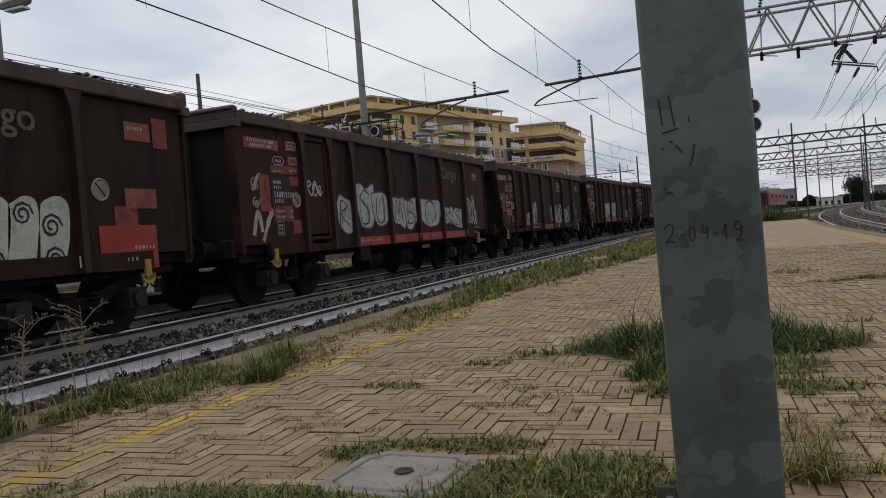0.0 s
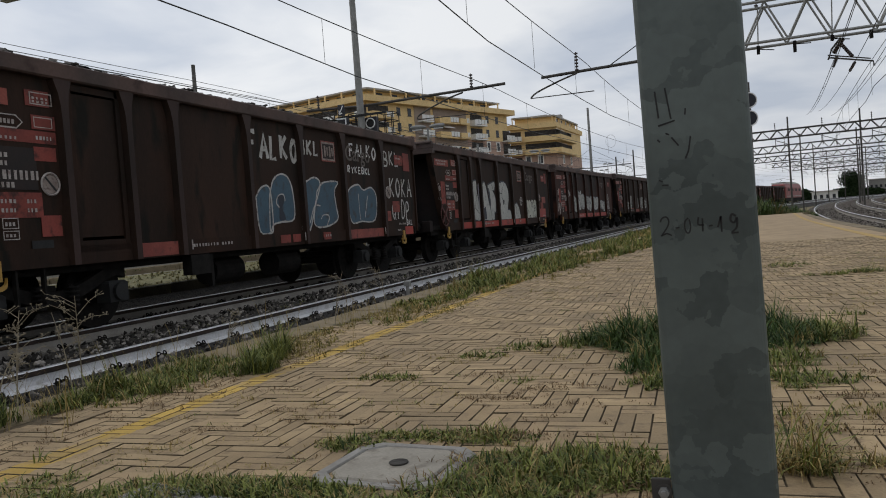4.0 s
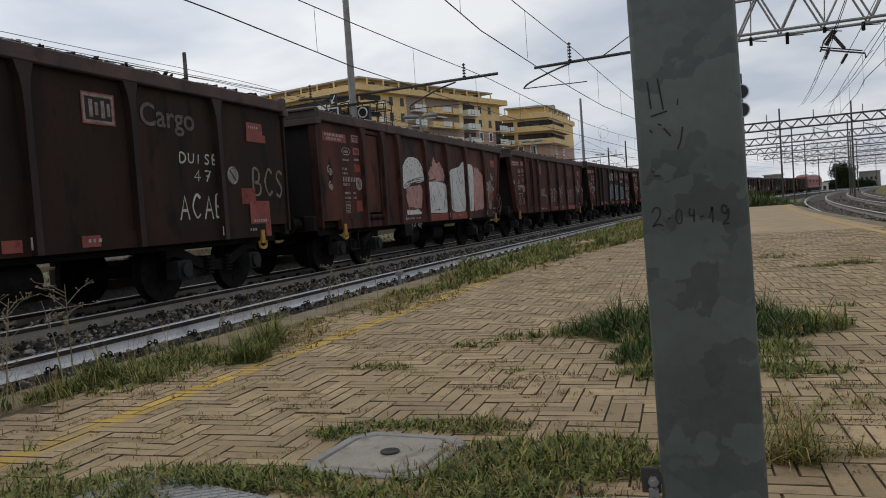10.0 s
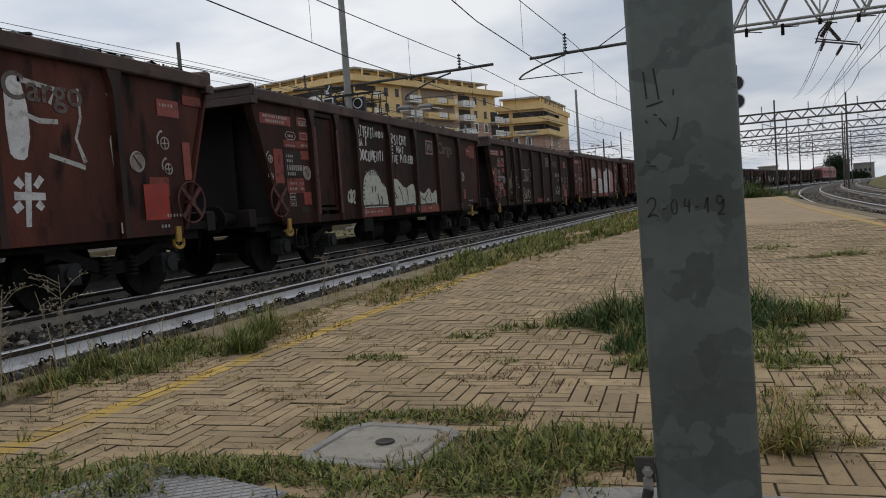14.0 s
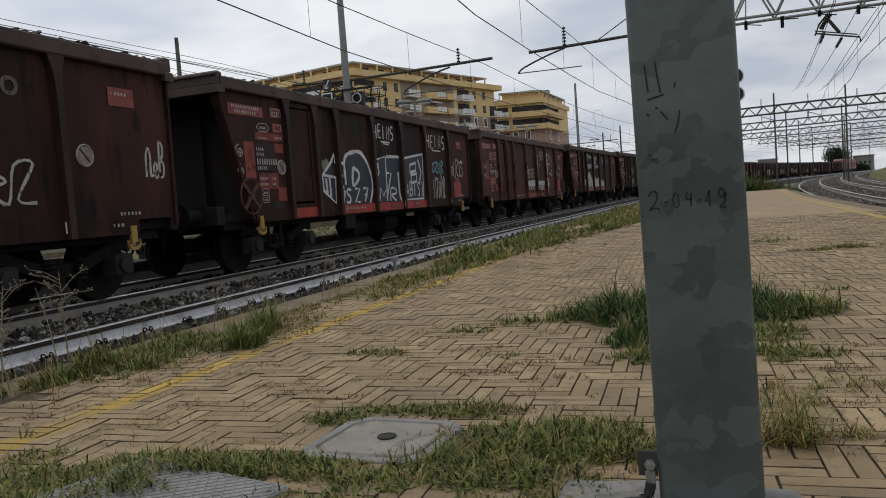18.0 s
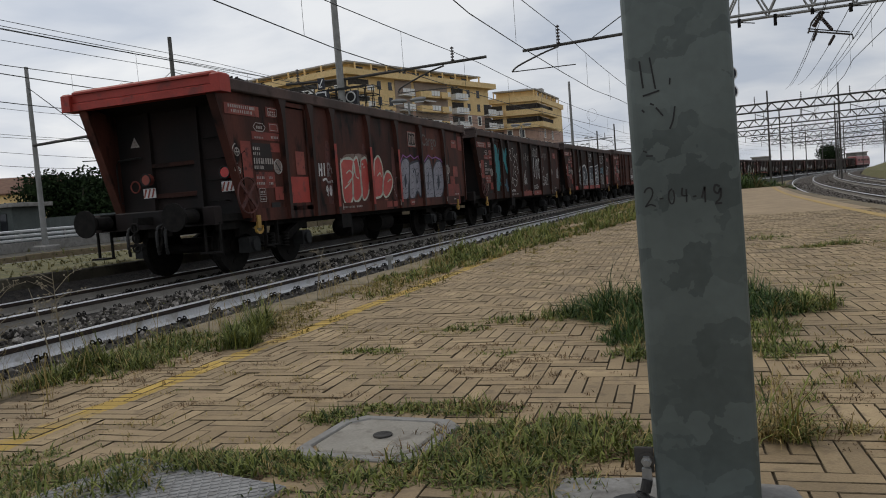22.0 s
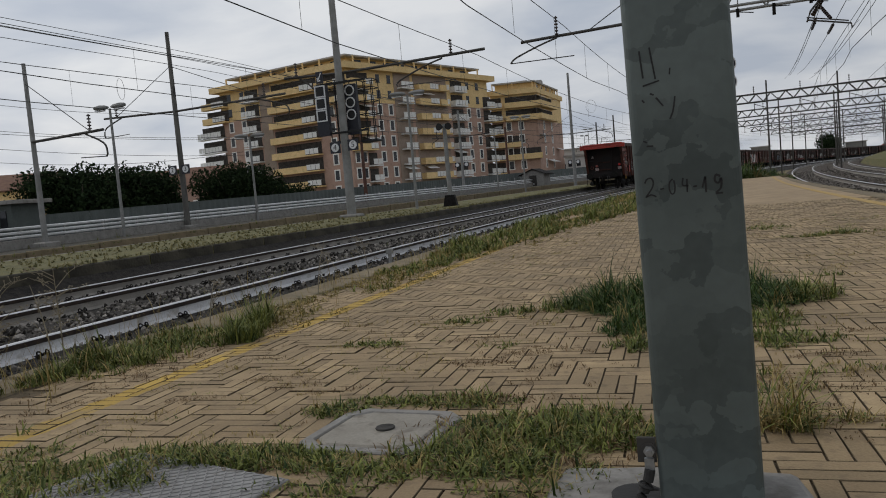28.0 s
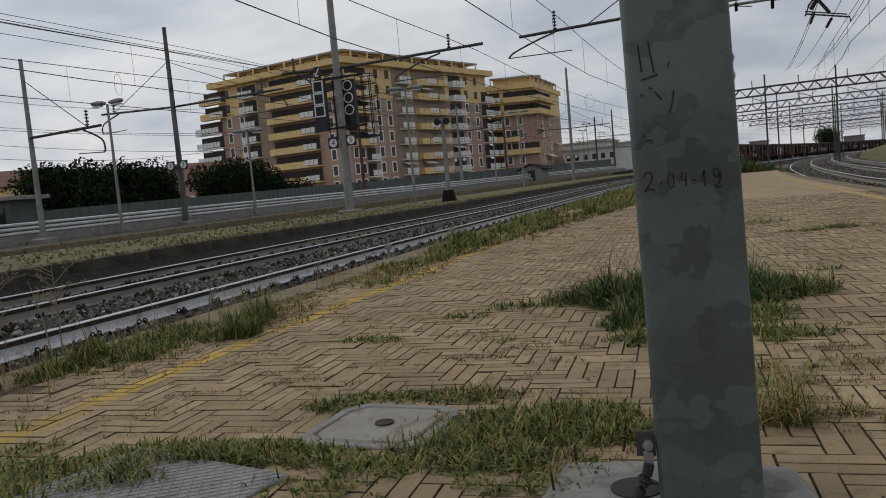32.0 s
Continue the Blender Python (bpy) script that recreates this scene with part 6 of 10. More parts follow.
    # outline tags and a tan brushed tag
    painted(w[7], [smooth_line([(-2.37, 1.59), (-2.24, 1.55), (-2.04, 1.53), (-1.91, 1.55), (-1.51, 1.50), (-1.42, 1.40), (-1.56, 1.15)], 4), smooth_line([(-2.31, 1.80), (-2.36, 1.59)], 4), smooth_line([(-2.13, 1.81), (-2.17, 1.56), (-2.00, 1.59), (-2.11, 1.67), (-1.97, 1.76), (-2.13, 1.81)], 4), smooth_line([(-1.90, 1.60), (-1.86, 1.80), (-1.78, 1.80), (-1.72, 1.64)], 4)], 0.075, TAN, "tan brushed tag", 0)
    painted(w[7], [smooth_line([(-0.95, 1.47), (-0.91, 1.71), (-0.82, 1.81), (-0.72, 1.72), (-0.76, 1.16)], 4), smooth_line([(-0.70, 1.25), (-0.64, 1.72), (-0.54, 1.81), (-0.44, 1.72), (-0.47, 1.23)], 4), smooth_line([(-0.39, 1.46), (-0.35, 1.72), (-0.25, 1.82), (-0.14, 1.73), (-0.16, 1.30)], 4), smooth_line([(-0.12, 1.24), (-0.05, 1.73), (0.06, 1.83), (0.17, 1.73), (0.13, 1.13)], 4), smooth_line([(-0.85, 1.62), (-0.61, 1.58)], 4), smooth_line([(0.26, 1.75), (0.35, 1.67), (0.26, 1.58), (0.35, 1.46)], 4)], 0.026, CHALK, "white outline tag", 0)
    painted(w[7], [smooth_line([(2.45, 1.47), (2.49, 1.66), (2.61, 1.78), (2.73, 1.67), (2.67, 1.07)], 4), smooth_line([(2.74, 1.18), (2.83, 1.67), (2.95, 1.79), (3.08, 1.67), (3.03, 1.16)], 4), smooth_line([(3.14, 1.46), (3.19, 1.67), (3.31, 1.80), (3.44, 1.67), (3.42, 1.25)], 4), smooth_line([(3.46, 1.17), (3.56, 1.67), (3.69, 1.80), (3.83, 1.68), (3.77, 1.03)], 4), smooth_line([(2.56, 1.53), (2.85, 1.48)], 4), smooth_line([(3.93, 1.70), (4.09, 1.59), (3.94, 1.48), (4.09, 1.32)], 4)], 0.026, CHALK, "white outline tag", 0)
    painted(w[7], [smooth_line([(4.67, 1.87), (4.70, 1.89), (4.80, 2.03), (4.90, 1.89), (4.85, 1.41)], 4), smooth_line([(4.92, 1.55), (5.00, 1.89), (5.11, 2.04), (5.21, 1.90), (5.18, 1.52)], 4), smooth_line([(5.28, 1.88), (5.31, 1.90), (5.42, 2.05), (5.53, 1.91), (5.52, 1.64)], 4), smooth_line([(5.55, 1.55), (5.64, 1.91), (5.75, 2.06), (5.86, 1.91), (5.81, 1.40)], 4), smooth_line([(4.74, 1.74), (5.00, 1.69)], 4), smooth_line([(5.95, 1.94), (6.16, 1.82), (5.97, 1.70), (6.16, 1.51)], 4)], 0.026, CHALK, "white outline tag", 0)
    painted(w[7], word_lines("1A", -0.95, 1.17, 0.21, 0.16, r), 0.026, CHALK, "white tag reading 1A", 0)
    painted(w[7], [smooth_line([(0.77, 1.46), (0.80, 1.09), (0.95, 1.37), (0.95, 1.54), (1.10, 1.63)], 4), smooth_line([(1.02, 1.68), (1.18, 1.72), (1.03, 1.50), (1.20, 1.44), (1.05, 1.19)], 4), smooth_line([(1.29, 1.90), (1.18, 1.77), (1.38, 1.82), (1.48, 1.96), (1.63, 1.87), (1.63, 1.64)], 4), smooth_line([(0.85, 1.15), (0.71, 1.11)], 4)], 0.028, CHALK, "white looped tag", 0)
    painted(w[7], [spiral(0.98, 1.81, 0.08)], 0.026, CHALK, "", 0)
    painted(w[7], [spiral(1.43, 1.62, 0.11)], 0.026, CHALK, "", 0)
    painted(w[7], [scribble(1.43, 1.83, 0.51, 0.33, 8, r)], 0.03, BROWN_SPRAY, "", 0.0)
    patch(w[7], [(-2.43, 2.83), (-2.25, 2.87), (-2.19, 2.41), (-2.46, 2.46)], FADED, "faded red patch", 0, 0.015, 63)
    part("red_box", plaque(1.39, 2.06, 0.85, 1.04, PANEL_X + 0.0135), w[7], RED)
    patch(w[7], [(-1.02, 1.65), (-0.94, 1.65), (-0.99, 0.95), (-1.06, 0.95)], FADED, "faded red patch", 0, 0.015, 65)
    # white and pink painted shapes with thin dark lines
    patch(w[6], [(-2.53, 2.27), (-2.30, 2.45), (-1.99, 2.53), (-1.57, 2.50), (-1.28, 2.32), (-1.19, 2.08), (-1.26, 1.92), (-1.98, 1.86), (-2.53, 1.72), (-2.55, 2.01)], WHITE, "white domed painted shape", 0.002, 0.015, 67)
    painted(w[6], [smooth_line([(-2.52, 1.79), (-2.29, 1.89), (-1.80, 1.98), (-1.27, 2.04)], 4), smooth_line([(-2.49, 1.76), (-2.14, 1.85), (-1.55, 1.92), (-1.26, 1.94)], 4), smooth_line([(-2.29, 1.86), (-1.97, 1.93), (-1.36, 1.99)], 4), smooth_line([(-2.55, 1.91), (-2.54, 1.75)], 4), smooth_line([(-2.39, 2.33), (-2.34, 2.31)], 4), smooth_line([(-2.23, 2.41), (-2.18, 2.39)], 4), smooth_line([(-2.07, 2.47), (-2.02, 2.45)], 4), smooth_line([(-1.92, 2.44), (-1.86, 2.42)], 4), smooth_line([(-1.75, 2.47), (-1.69, 2.45)], 4), smooth_line([(-1.58, 2.42), (-1.52, 2.40)], 4), smooth_line([(-1.46, 2.34), (-1.40, 2.32)], 4), smooth_line([(-1.35, 2.25), (-1.29, 2.22)], 4), smooth_line([(-2.01, 2.34), (-1.95, 2.32)], 4), smooth_line([(-1.80, 2.33), (-1.75, 2.31)], 4), smooth_line([(-2.25, 2.28), (-2.20, 2.26)], 4), smooth_line([(-1.52, 2.20), (-1.46, 2.18)], 4)], 0.018, INK, "", 0.006)
    patch(w[6], [(-2.41, 1.76), (-1.56, 1.83), (-1.37, 1.76), (-1.36, 1.58), (-1.50, 1.25), (-1.89, 1.24), (-2.34, 1.32), (-2.40, 1.54)], PINK, "pink painted field", 0.001, 0.05, 69)
    patch(w[6], [(-2.43, 1.18), (-1.55, 1.17), (-1.54, 1.03), (-1.66, 0.96), (-1.91, 1.01), (-2.16, 0.96), (-2.37, 1.02)], WHITE, "white dripping strip", 0.001, 0.05, 70)
    drips(w[6], -2.35, -1.53, 0.98, WHITE, r, 18)
    drips(w[6], -2.35, -1.53, 1.33, PINK, r, 12)
    patch(w[6], [(-0.78, 1.98), (-0.80, 2.18), (-0.58, 2.36), (-0.38, 2.58), (-0.19, 2.48), (0.04, 2.48), (0.16, 2.36), (0.33, 2.24), (0.28, 1.99)], PINK, "pink painted field", 0.001, 0.09, 73)
    patch(w[6], [(-0.89, 1.93), (-0.53, 1.96), (-0.14, 1.96), (0.43, 1.87), (0.50, 1.47), (0.45, 1.09), (-0.25, 1.08), (-0.89, 1.12), (-0.92, 1.55)], WHITE, "white painted jar shape", 0.002, 0.015, 74)
    painted(w[6], [smooth_line([(-0.71, 1.77), (-0.77, 1.58), (-0.71, 1.36)], 4), smooth_line([(0.32, 1.76), (0.37, 1.55), (0.20, 1.32)], 4), smooth_line([(-0.63, 1.59), (-0.51, 1.47), (-0.66, 1.34)], 4), smooth_line([(-0.05, 1.71), (-0.19, 1.55)], 4), smooth_line([(0.18, 1.14), (0.29, 1.39)], 4), smooth_line([(-0.87, 1.93), (-0.14, 1.95), (0.42, 1.87)], 4), smooth_line([(-0.57, 1.15), (-0.12, 1.17)], 4)], 0.02, INK, "", 0.006)
    patch(w[6], [(0.80, 2.18), (0.98, 2.30), (1.65, 2.41), (2.18, 2.50), (2.05, 1.13), (0.89, 1.14), (0.76, 1.55)], WHITE, "white rolled painted shape", 0.002, 0.015, 76)
    painted(w[6], [smooth_line([(0.87, 2.19), (0.78, 1.89), (0.83, 1.47), (0.97, 1.16)], 4), smooth_line([(0.95, 2.16), (0.86, 1.81), (0.90, 1.42), (1.04, 1.19)], 4), smooth_line([(1.02, 2.07), (0.96, 1.64), (1.03, 1.29)], 4), smooth_line([(1.49, 2.35), (1.58, 2.10), (1.74, 1.92), (1.99, 2.02)], 4), smooth_line([(1.37, 2.00), (1.44, 1.73), (1.72, 1.57)], 4), smooth_line([(1.55, 1.48), (1.75, 1.32), (1.89, 1.20)], 4), smooth_line([(1.76, 2.29), (1.82, 2.06)], 4)], 0.02, INK, "", 0.006)
    patch(w[6], [(2.41, 2.48), (2.66, 2.53), (3.01, 2.40), (2.94, 1.56), (2.74, 0.92), (2.26, 0.97)], WHITE, "white painted strip", 0.002, 0.015, 78)
    painted(w[6], [smooth_line([(2.51, 2.19), (2.66, 2.00), (2.51, 1.75)], 4), smooth_line([(2.70, 1.56), (2.61, 1.16)], 4)], 0.02, INK, "", 0.006)
    patch(w[6], [(3.09, 2.45), (3.40, 2.42), (3.79, 2.30), (4.00, 2.18), (3.98, 1.61), (3.86, 1.15), (3.36, 1.12), (2.92, 1.18)], PINK, "pink painted field", 0.001, 0.06, 80)
    patch(w[6], [(4.57, 1.99), (4.87, 2.07), (4.87, 1.79), (5.09, 1.62), (4.82, 1.45), (4.82, 1.13), (4.49, 1.16), (4.46, 1.56)], SMEAR, "pale smeared overpainting", 0, 0.06, 81)
    part("red_box", plaque(-0.84, -0.58, 0.92, 1.09, PANEL_X + 0.0135), w[6], RED)
    part("red_box", plaque(0.08, 0.31, 0.92, 1.07, PANEL_X + 0.0135), w[6], RED)
    part("red_box", plaque(0.68, 1.03, 0.90, 1.09, PANEL_X + 0.0135), w[6], RED)
    part("red_box", plaque(1.62, 2.12, 0.91, 1.08, PANEL_X + 0.0135), w[6], RED)
    # thin pale tags
    painted(w[5], [smooth_line([(-4.36, 1.43), (-4.24, 1.88), (-4.23, 1.47), (-4.12, 1.89), (-4.13, 1.51)], 4), smooth_line([(-4.05, 1.51), (-4.03, 2.02), (-3.89, 2.07), (-3.99, 1.81), (-3.89, 1.51)], 4), smooth_line([(-4.22, 1.37), (-4.08, 1.31), (-3.97, 1.33)], 4)], 0.035, MOSS, "greenish tag on the door", 0)
    painted(w[5], [smooth_line([(-3.39, 1.91), (-3.21, 1.90)], 3), smooth_line([(-3.32, 1.82), (-3.29, 1.72)], 3), smooth_line([(-3.19, 1.69), (-3.11, 1.51), (-2.91, 1.57)], 3)], 0.03, CHALK, "", 0)
    painted(w[5], [[(-2.43, 2.21), (-2.08, 2.23), (-2.15, 1.77), (-2.42, 1.79)], [(-2.04, 1.76), (-1.94, 2.23), (-1.79, 2.21)], [(-1.74, 1.78), (-1.67, 2.27), (-1.94, 1.74), (-2.04, 1.79)], [(-1.63, 1.78), (-1.56, 2.25), (-1.29, 2.25)], [(-1.19, 2.14), (-1.24, 1.93)], [(-1.28, 1.79), (-1.23, 1.75)]], 0.034, CHALK, "white angular tag", 0)
    painted(w[5], [smooth_line([(-2.42, 1.34), (-2.29, 1.50), (-2.21, 1.34), (-2.44, 1.17), (-2.22, 1.01), (-2.11, 1.26)], 4), smooth_line([(-2.02, 1.44), (-2.07, 1.04), (-1.91, 1.38)], 4), smooth_line([(-1.79, 1.44), (-1.85, 1.06)], 4), smooth_line([(-1.70, 1.34), (-1.57, 1.44), (-1.72, 1.17), (-1.54, 1.10)], 4), smooth_line([(-1.38, 1.39), (-1.38, 1.09)], 4), smooth_line([(-2.51, 0.96), (-1.48, 0.98), (-1.59, 1.03)], 4)], 0.034, CREAM, "cream looped tag", 0)
    painted(w[5], word_lines("DUISB", 3.16, 2.01, 0.14, 0.19, r), 0.026, CREAM, "white tag reading DUISB", 0)
    painted(w[5], word_lines("47", 3.46, 1.75, 0.16, 0.24, r), 0.03, CREAM, "white tag reading 47", 0)
    painted(w[5], word_lines("ACAB", 3.08, 1.19, 0.34, 0.28, r), 0.036, CREAM, "white tag reading ACAB", 0)
    painted(w[5], word_lines("BCS", 4.98, 1.54, 0.44, 0.35, r), 0.045, TAN, "white tag reading BCS", 0)
    part("red_box", plaque(4.82, 5.41, 0.85, 1.45, PANEL_X + 0.0135), w[5], FADED)
    part("small_label", plaque(-0.40, -0.14, 0.90, 1.08, PANEL_X + 0.0135), w[5], FADED)
    part("small_label", plaque(0.00, 0.26, 0.91, 1.06, PANEL_X + 0.0135), w[5], WASH)
    part("small_label", plaque(4.87, 5.44, 2.44, 2.57, PANEL_X + 0.0135), w[5], FADED)
    # white writing and round silver shapes
    painted(w[4], word_lines("ATTENTI", -2.67, 2.66, 0.23, 0.13, r), 0.042, WHITE, "white tag reading ATTENTI", 0)
    painted(w[4], word_lines("NON", -1.76, 2.69, 0.14, 0.17, r), 0.042, WHITE, "white tag reading NON", 0)
    painted(w[4], word_lines("HA I", -2.69, 2.46, 0.17, 0.13, r), 0.04, WHITE, "white tag reading HA I", 0)
    painted(w[4], word_lines("DOCUMENTI", -2.65, 2.14, 0.22, 0.15, r), 0.045, WHITE, "white tag reading DOCUMENTI", 0)
    painted(w[4], word_lines("ORSICHT", -1.00, 2.59, 0.22, 0.16, r), 0.042, WHITE, "white tag reading ORSICHT", 0)
    painted(w[4], word_lines("HE HAT", -1.03, 2.37, 0.17, 0.16, r), 0.042, WHITE, "white tag reading HE HAT", 0)
    painted(w[4], word_lines("EINE PATIERE", -1.00, 2.14, 0.18, 0.13, r), 0.04, WHITE, "white tag reading EINE PATIERE", 0)
    patch(w[4], [(-2.57, 1.62), (-2.42, 1.84), (-2.21, 1.92), (-1.95, 1.92), (-1.73, 1.79), (-1.56, 1.64), (-1.37, 1.55), (-1.27, 1.16), (-1.39, 0.99), (-2.07, 0.91), (-2.50, 1.02), (-2.62, 1.30)], CREAM, "round silver-cream shape", 0.001, 0.015, 107)
    painted(w[4], [smooth_line([(-2.63, 1.33), (-2.52, 1.72), (-2.29, 1.89), (-1.94, 1.94), (-1.68, 1.79), (-1.56, 1.62), (-1.36, 1.55)], 4), smooth_line([(-2.65, 1.11), (-2.13, 1.12), (-1.29, 1.11)], 4), smooth_line([(-2.59, 1.46), (-2.51, 1.48)], 4), smooth_line([(-2.60, 1.36), (-2.53, 1.38)], 4), smooth_line([(-2.60, 1.27), (-2.52, 1.28)], 4), smooth_line([(-2.54, 1.56), (-2.47, 1.58)], 4), smooth_line([(-2.49, 1.66), (-2.41, 1.68)], 4), smooth_line([(-2.23, 1.90), (-2.22, 1.79)], 4), smooth_line([(-2.14, 1.90), (-2.14, 1.79)], 4), smooth_line([(-2.04, 1.90), (-2.03, 1.80)], 4), smooth_line([(-1.93, 1.91), (-1.92, 1.80)], 4), smooth_line([(-1.82, 1.91), (-1.81, 1.80)], 4)], 0.034, INK, "", 0.005)
    painted(w[4], [smooth_line([(-2.13, 1.56), (-2.11, 1.41)], 4), smooth_line([(-1.93, 1.56), (-1.98, 1.42)], 4), smooth_line([(-1.85, 1.37), (-1.78, 1.17), (-1.86, 1.11)], 4), smooth_line([(-1.69, 1.31), (-1.61, 1.26), (-1.67, 1.10)], 4), smooth_line([(-2.19, 1.17), (-2.23, 0.99)], 4)], 0.045, INK, "", 0.005)
    patch(w[4], [(-0.95, 1.71), (-0.70, 1.74), (-0.48, 1.65), (-0.17, 1.52), (0.40, 1.59), (0.37, 1.01), (-1.01, 1.03)], CREAM, "silver graffiti", 0.001, 0.015, 110)
    painted(w[4], [smooth_line([(-0.61, 1.57), (-0.46, 1.41), (-0.34, 1.15)], 4), smooth_line([(-0.12, 1.52), (-0.04, 1.32), (-0.11, 1.03)], 4), smooth_line([(-0.93, 1.43), (-0.76, 1.32), (-0.96, 1.22)], 4), smooth_line([(-1.00, 1.07), (0.38, 1.10)], 4)], 0.04, INK, "", 0.005)
    part("red_box", plaque(-0.99, 0.35, 0.86, 1.05, PANEL_X + 0.0135), w[4], RED)
    patch(w[4], [(0.72, 1.48), (1.10, 1.37), (1.47, 1.51), (1.70, 1.37), (2.03, 1.44), (1.96, 0.97), (1.29, 0.99), (1.21, 0.89), (0.71, 0.92)], CREAM, "silver graffiti", 0.001, 0.015, 113)
    painted(w[4], [smooth_line([(0.87, 1.31), (1.08, 1.20), (1.38, 1.40)], 4), smooth_line([(1.51, 1.44), (1.61, 1.16)], 4), smooth_line([(1.29, 1.01), (1.13, 1.20)], 4), smooth_line([(0.72, 1.07), (1.94, 1.10)], 4)], 0.04, INK, "", 0.005)
    part("red_box", plaque(1.62, 1.99, 0.96, 1.05, PANEL_X + 0.0135), w[4], RED)
    painted(w[4], [scribble(-3.33, 1.21, 0.35, 0.25, 8, r)], 0.06, CREAM, "", 0.0)
    part("small_label", plaque(5.18, 5.72, 2.47, 2.85, PANEL_X + 0.0135), w[4], WASH)
    part("small_label", plaque(4.43, 4.62, 1.18, 1.49, PANEL_X + 0.0135), w[4], FADED)
    part("small_label", plaque(4.30, 5.22, 0.86, 1.03, PANEL_X + 0.0135), w[4], FADED)
    # white brushed bars, fragments, a name made plain bars
    patch(w[3], [(-0.90, 2.75), (-0.77, 2.80), (-0.71, 2.35), (-0.70, 1.67), (-0.84, 1.63), (-0.89, 2.21)], WHITE, "white brushed bar", 0.001, 0.04, 121)
    patch(w[3], [(0.75, 2.73), (0.94, 2.79), (1.01, 2.40), (0.94, 1.77), (0.79, 1.72), (0.76, 2.19)], WHITE, "white brushed bar", 0.001, 0.03, 122)
    patch(w[3], [(2.44, 2.72), (2.68, 2.72), (2.71, 1.94), (2.46, 1.89)], WHITE, "white brushed bar", 0.001, 0.03, 123)
    painted(w[3], [[(2.63, 2.73), (3.14, 2.67), (3.05, 2.49)], [(3.49, 2.72), (3.50, 2.37), (3.40, 2.11), (3.52, 1.82)], [(3.98, 2.73), (4.11, 2.41), (3.98, 2.12), (4.02, 1.71)], [(2.63, 2.36), (2.88, 2.28), (3.15, 2.29)], [(2.98, 1.89), (3.51, 1.76)], [(1.27, 2.75), (1.37, 2.62), (1.27, 2.52)], [(1.25, 2.30), (1.31, 2.15)]], 0.055, CHALK, "torn white paint", 0.001)
    painted(w[3], word_lines("SGE", -0.62, 1.69, 0.34, 0.34, r), 0.05, CHALK, "white tag reading SGE", 0)
    painted(w[3], [[(-0.83, 1.16), (-0.81, 1.55)], [(-0.68, 1.34), (-0.68, 1.55)], [(-0.82, 1.39), (-0.68, 1.40)]], 0.11, WHITE, "white brushed bars", 0)
    painted(w[3], [[(-0.54, 1.17), (-0.53, 1.56)], [(-0.38, 1.33), (-0.38, 1.56)], [(-0.53, 1.39), (-0.39, 1.40)]], 0.11, WHITE, "white brushed bars", 0)
    painted(w[3], [[(-0.23, 1.18), (-0.22, 1.57)], [(-0.06, 1.32), (-0.06, 1.57)], [(-0.22, 1.38), (-0.07, 1.39)]], 0.11, WHITE, "white brushed bars", 0)
    painted(w[3], [[(0.10, 1.19), (0.11, 1.58)], [(0.28, 1.32), (0.28, 1.58)], [(0.11, 1.38), (0.27, 1.39)]], 0.11, WHITE, "white brushed bars", 0)
    painted(w[3], [[(0.86, 1.17), (0.89, 1.55)], [(0.97, 1.38), (0.99, 1.53)]], 0.1, WHITE, "white brushed bars", 0)
    painted(w[3], [[(1.08, 1.17), (1.12, 1.55)], [(1.20, 1.38), (1.22, 1.53)]], 0.1, WHITE, "white brushed bars", 0)
    painted(w[3], [[(1.31, 1.16), (1.35, 1.55)], [(1.43, 1.38), (1.45, 1.53)]], 0.1, WHITE, "white brushed bars", 0)
    painted(w[3], [[(1.55, 1.15), (1.60, 1.55)], [(1.68, 1.37), (1.70, 1.53)]], 0.1, WHITE, "white brushed bars", 0)
    painted(w[3], [[(1.81, 1.14), (1.85, 1.55)], [(1.94, 1.37), (1.96, 1.53)]], 0.1, WHITE, "white brushed bars", 0)
    painted(w[3], [[(2.66, 1.68), (2.60, 1.00)], [(2.45, 1.42), (2.87, 1.41)], [(2.49, 1.60), (2.57, 1.52)], [(2.84, 1.63), (2.74, 1.52)], [(2.44, 1.26), (2.54, 1.33)], [(2.82, 1.27), (2.75, 1.34)]], 0.085, WHITE, "white cross with rays", 0)
    part("red_box", plaque(4.49, 4.99, 1.07, 1.56, PANEL_X + 0.0135), w[3], RED)
    part("red_box", plaque(-0.85, -0.15, 0.84, 1.04, PANEL_X + 0.0135), w[3], RED)
    part("small_label", plaque(5.46, 5.89, 2.73, 2.87, PANEL_X + 0.0135), w[3], WASH)
    part("small_label", plaque(5.37, 5.54, 1.63, 2.18, PANEL_X + 0.0135), w[3], FADED)
    # black letters with white rims
    patch(w[2], [(-3.48, 1.67), (-3.12, 1.92), (-2.97, 1.63), (-3.02, 1.12), (-3.46, 1.37)], NAVY, "", 0, 0.015, 141)
    painted(w[2], [[(-2.93, 1.93), (-2.95, 2.10), (-3.12, 1.92), (-3.49, 1.68), (-3.48, 1.36), (-3.00, 1.10), (-2.95, 1.63), (-3.49, 1.68)], [(-3.36, 1.61), (-3.34, 1.31)], [(-3.21, 1.63), (-3.20, 1.23)], [(-2.93, 1.94), (-2.78, 1.93)], [(-2.90, 1.66), (-2.60, 1.67)], [(-2.88, 1.43), (-2.60, 1.43)], [(-2.70, 1.93), (-2.54, 1.93)]], 0.07, WHITE, "white arrow shape", 0.003)
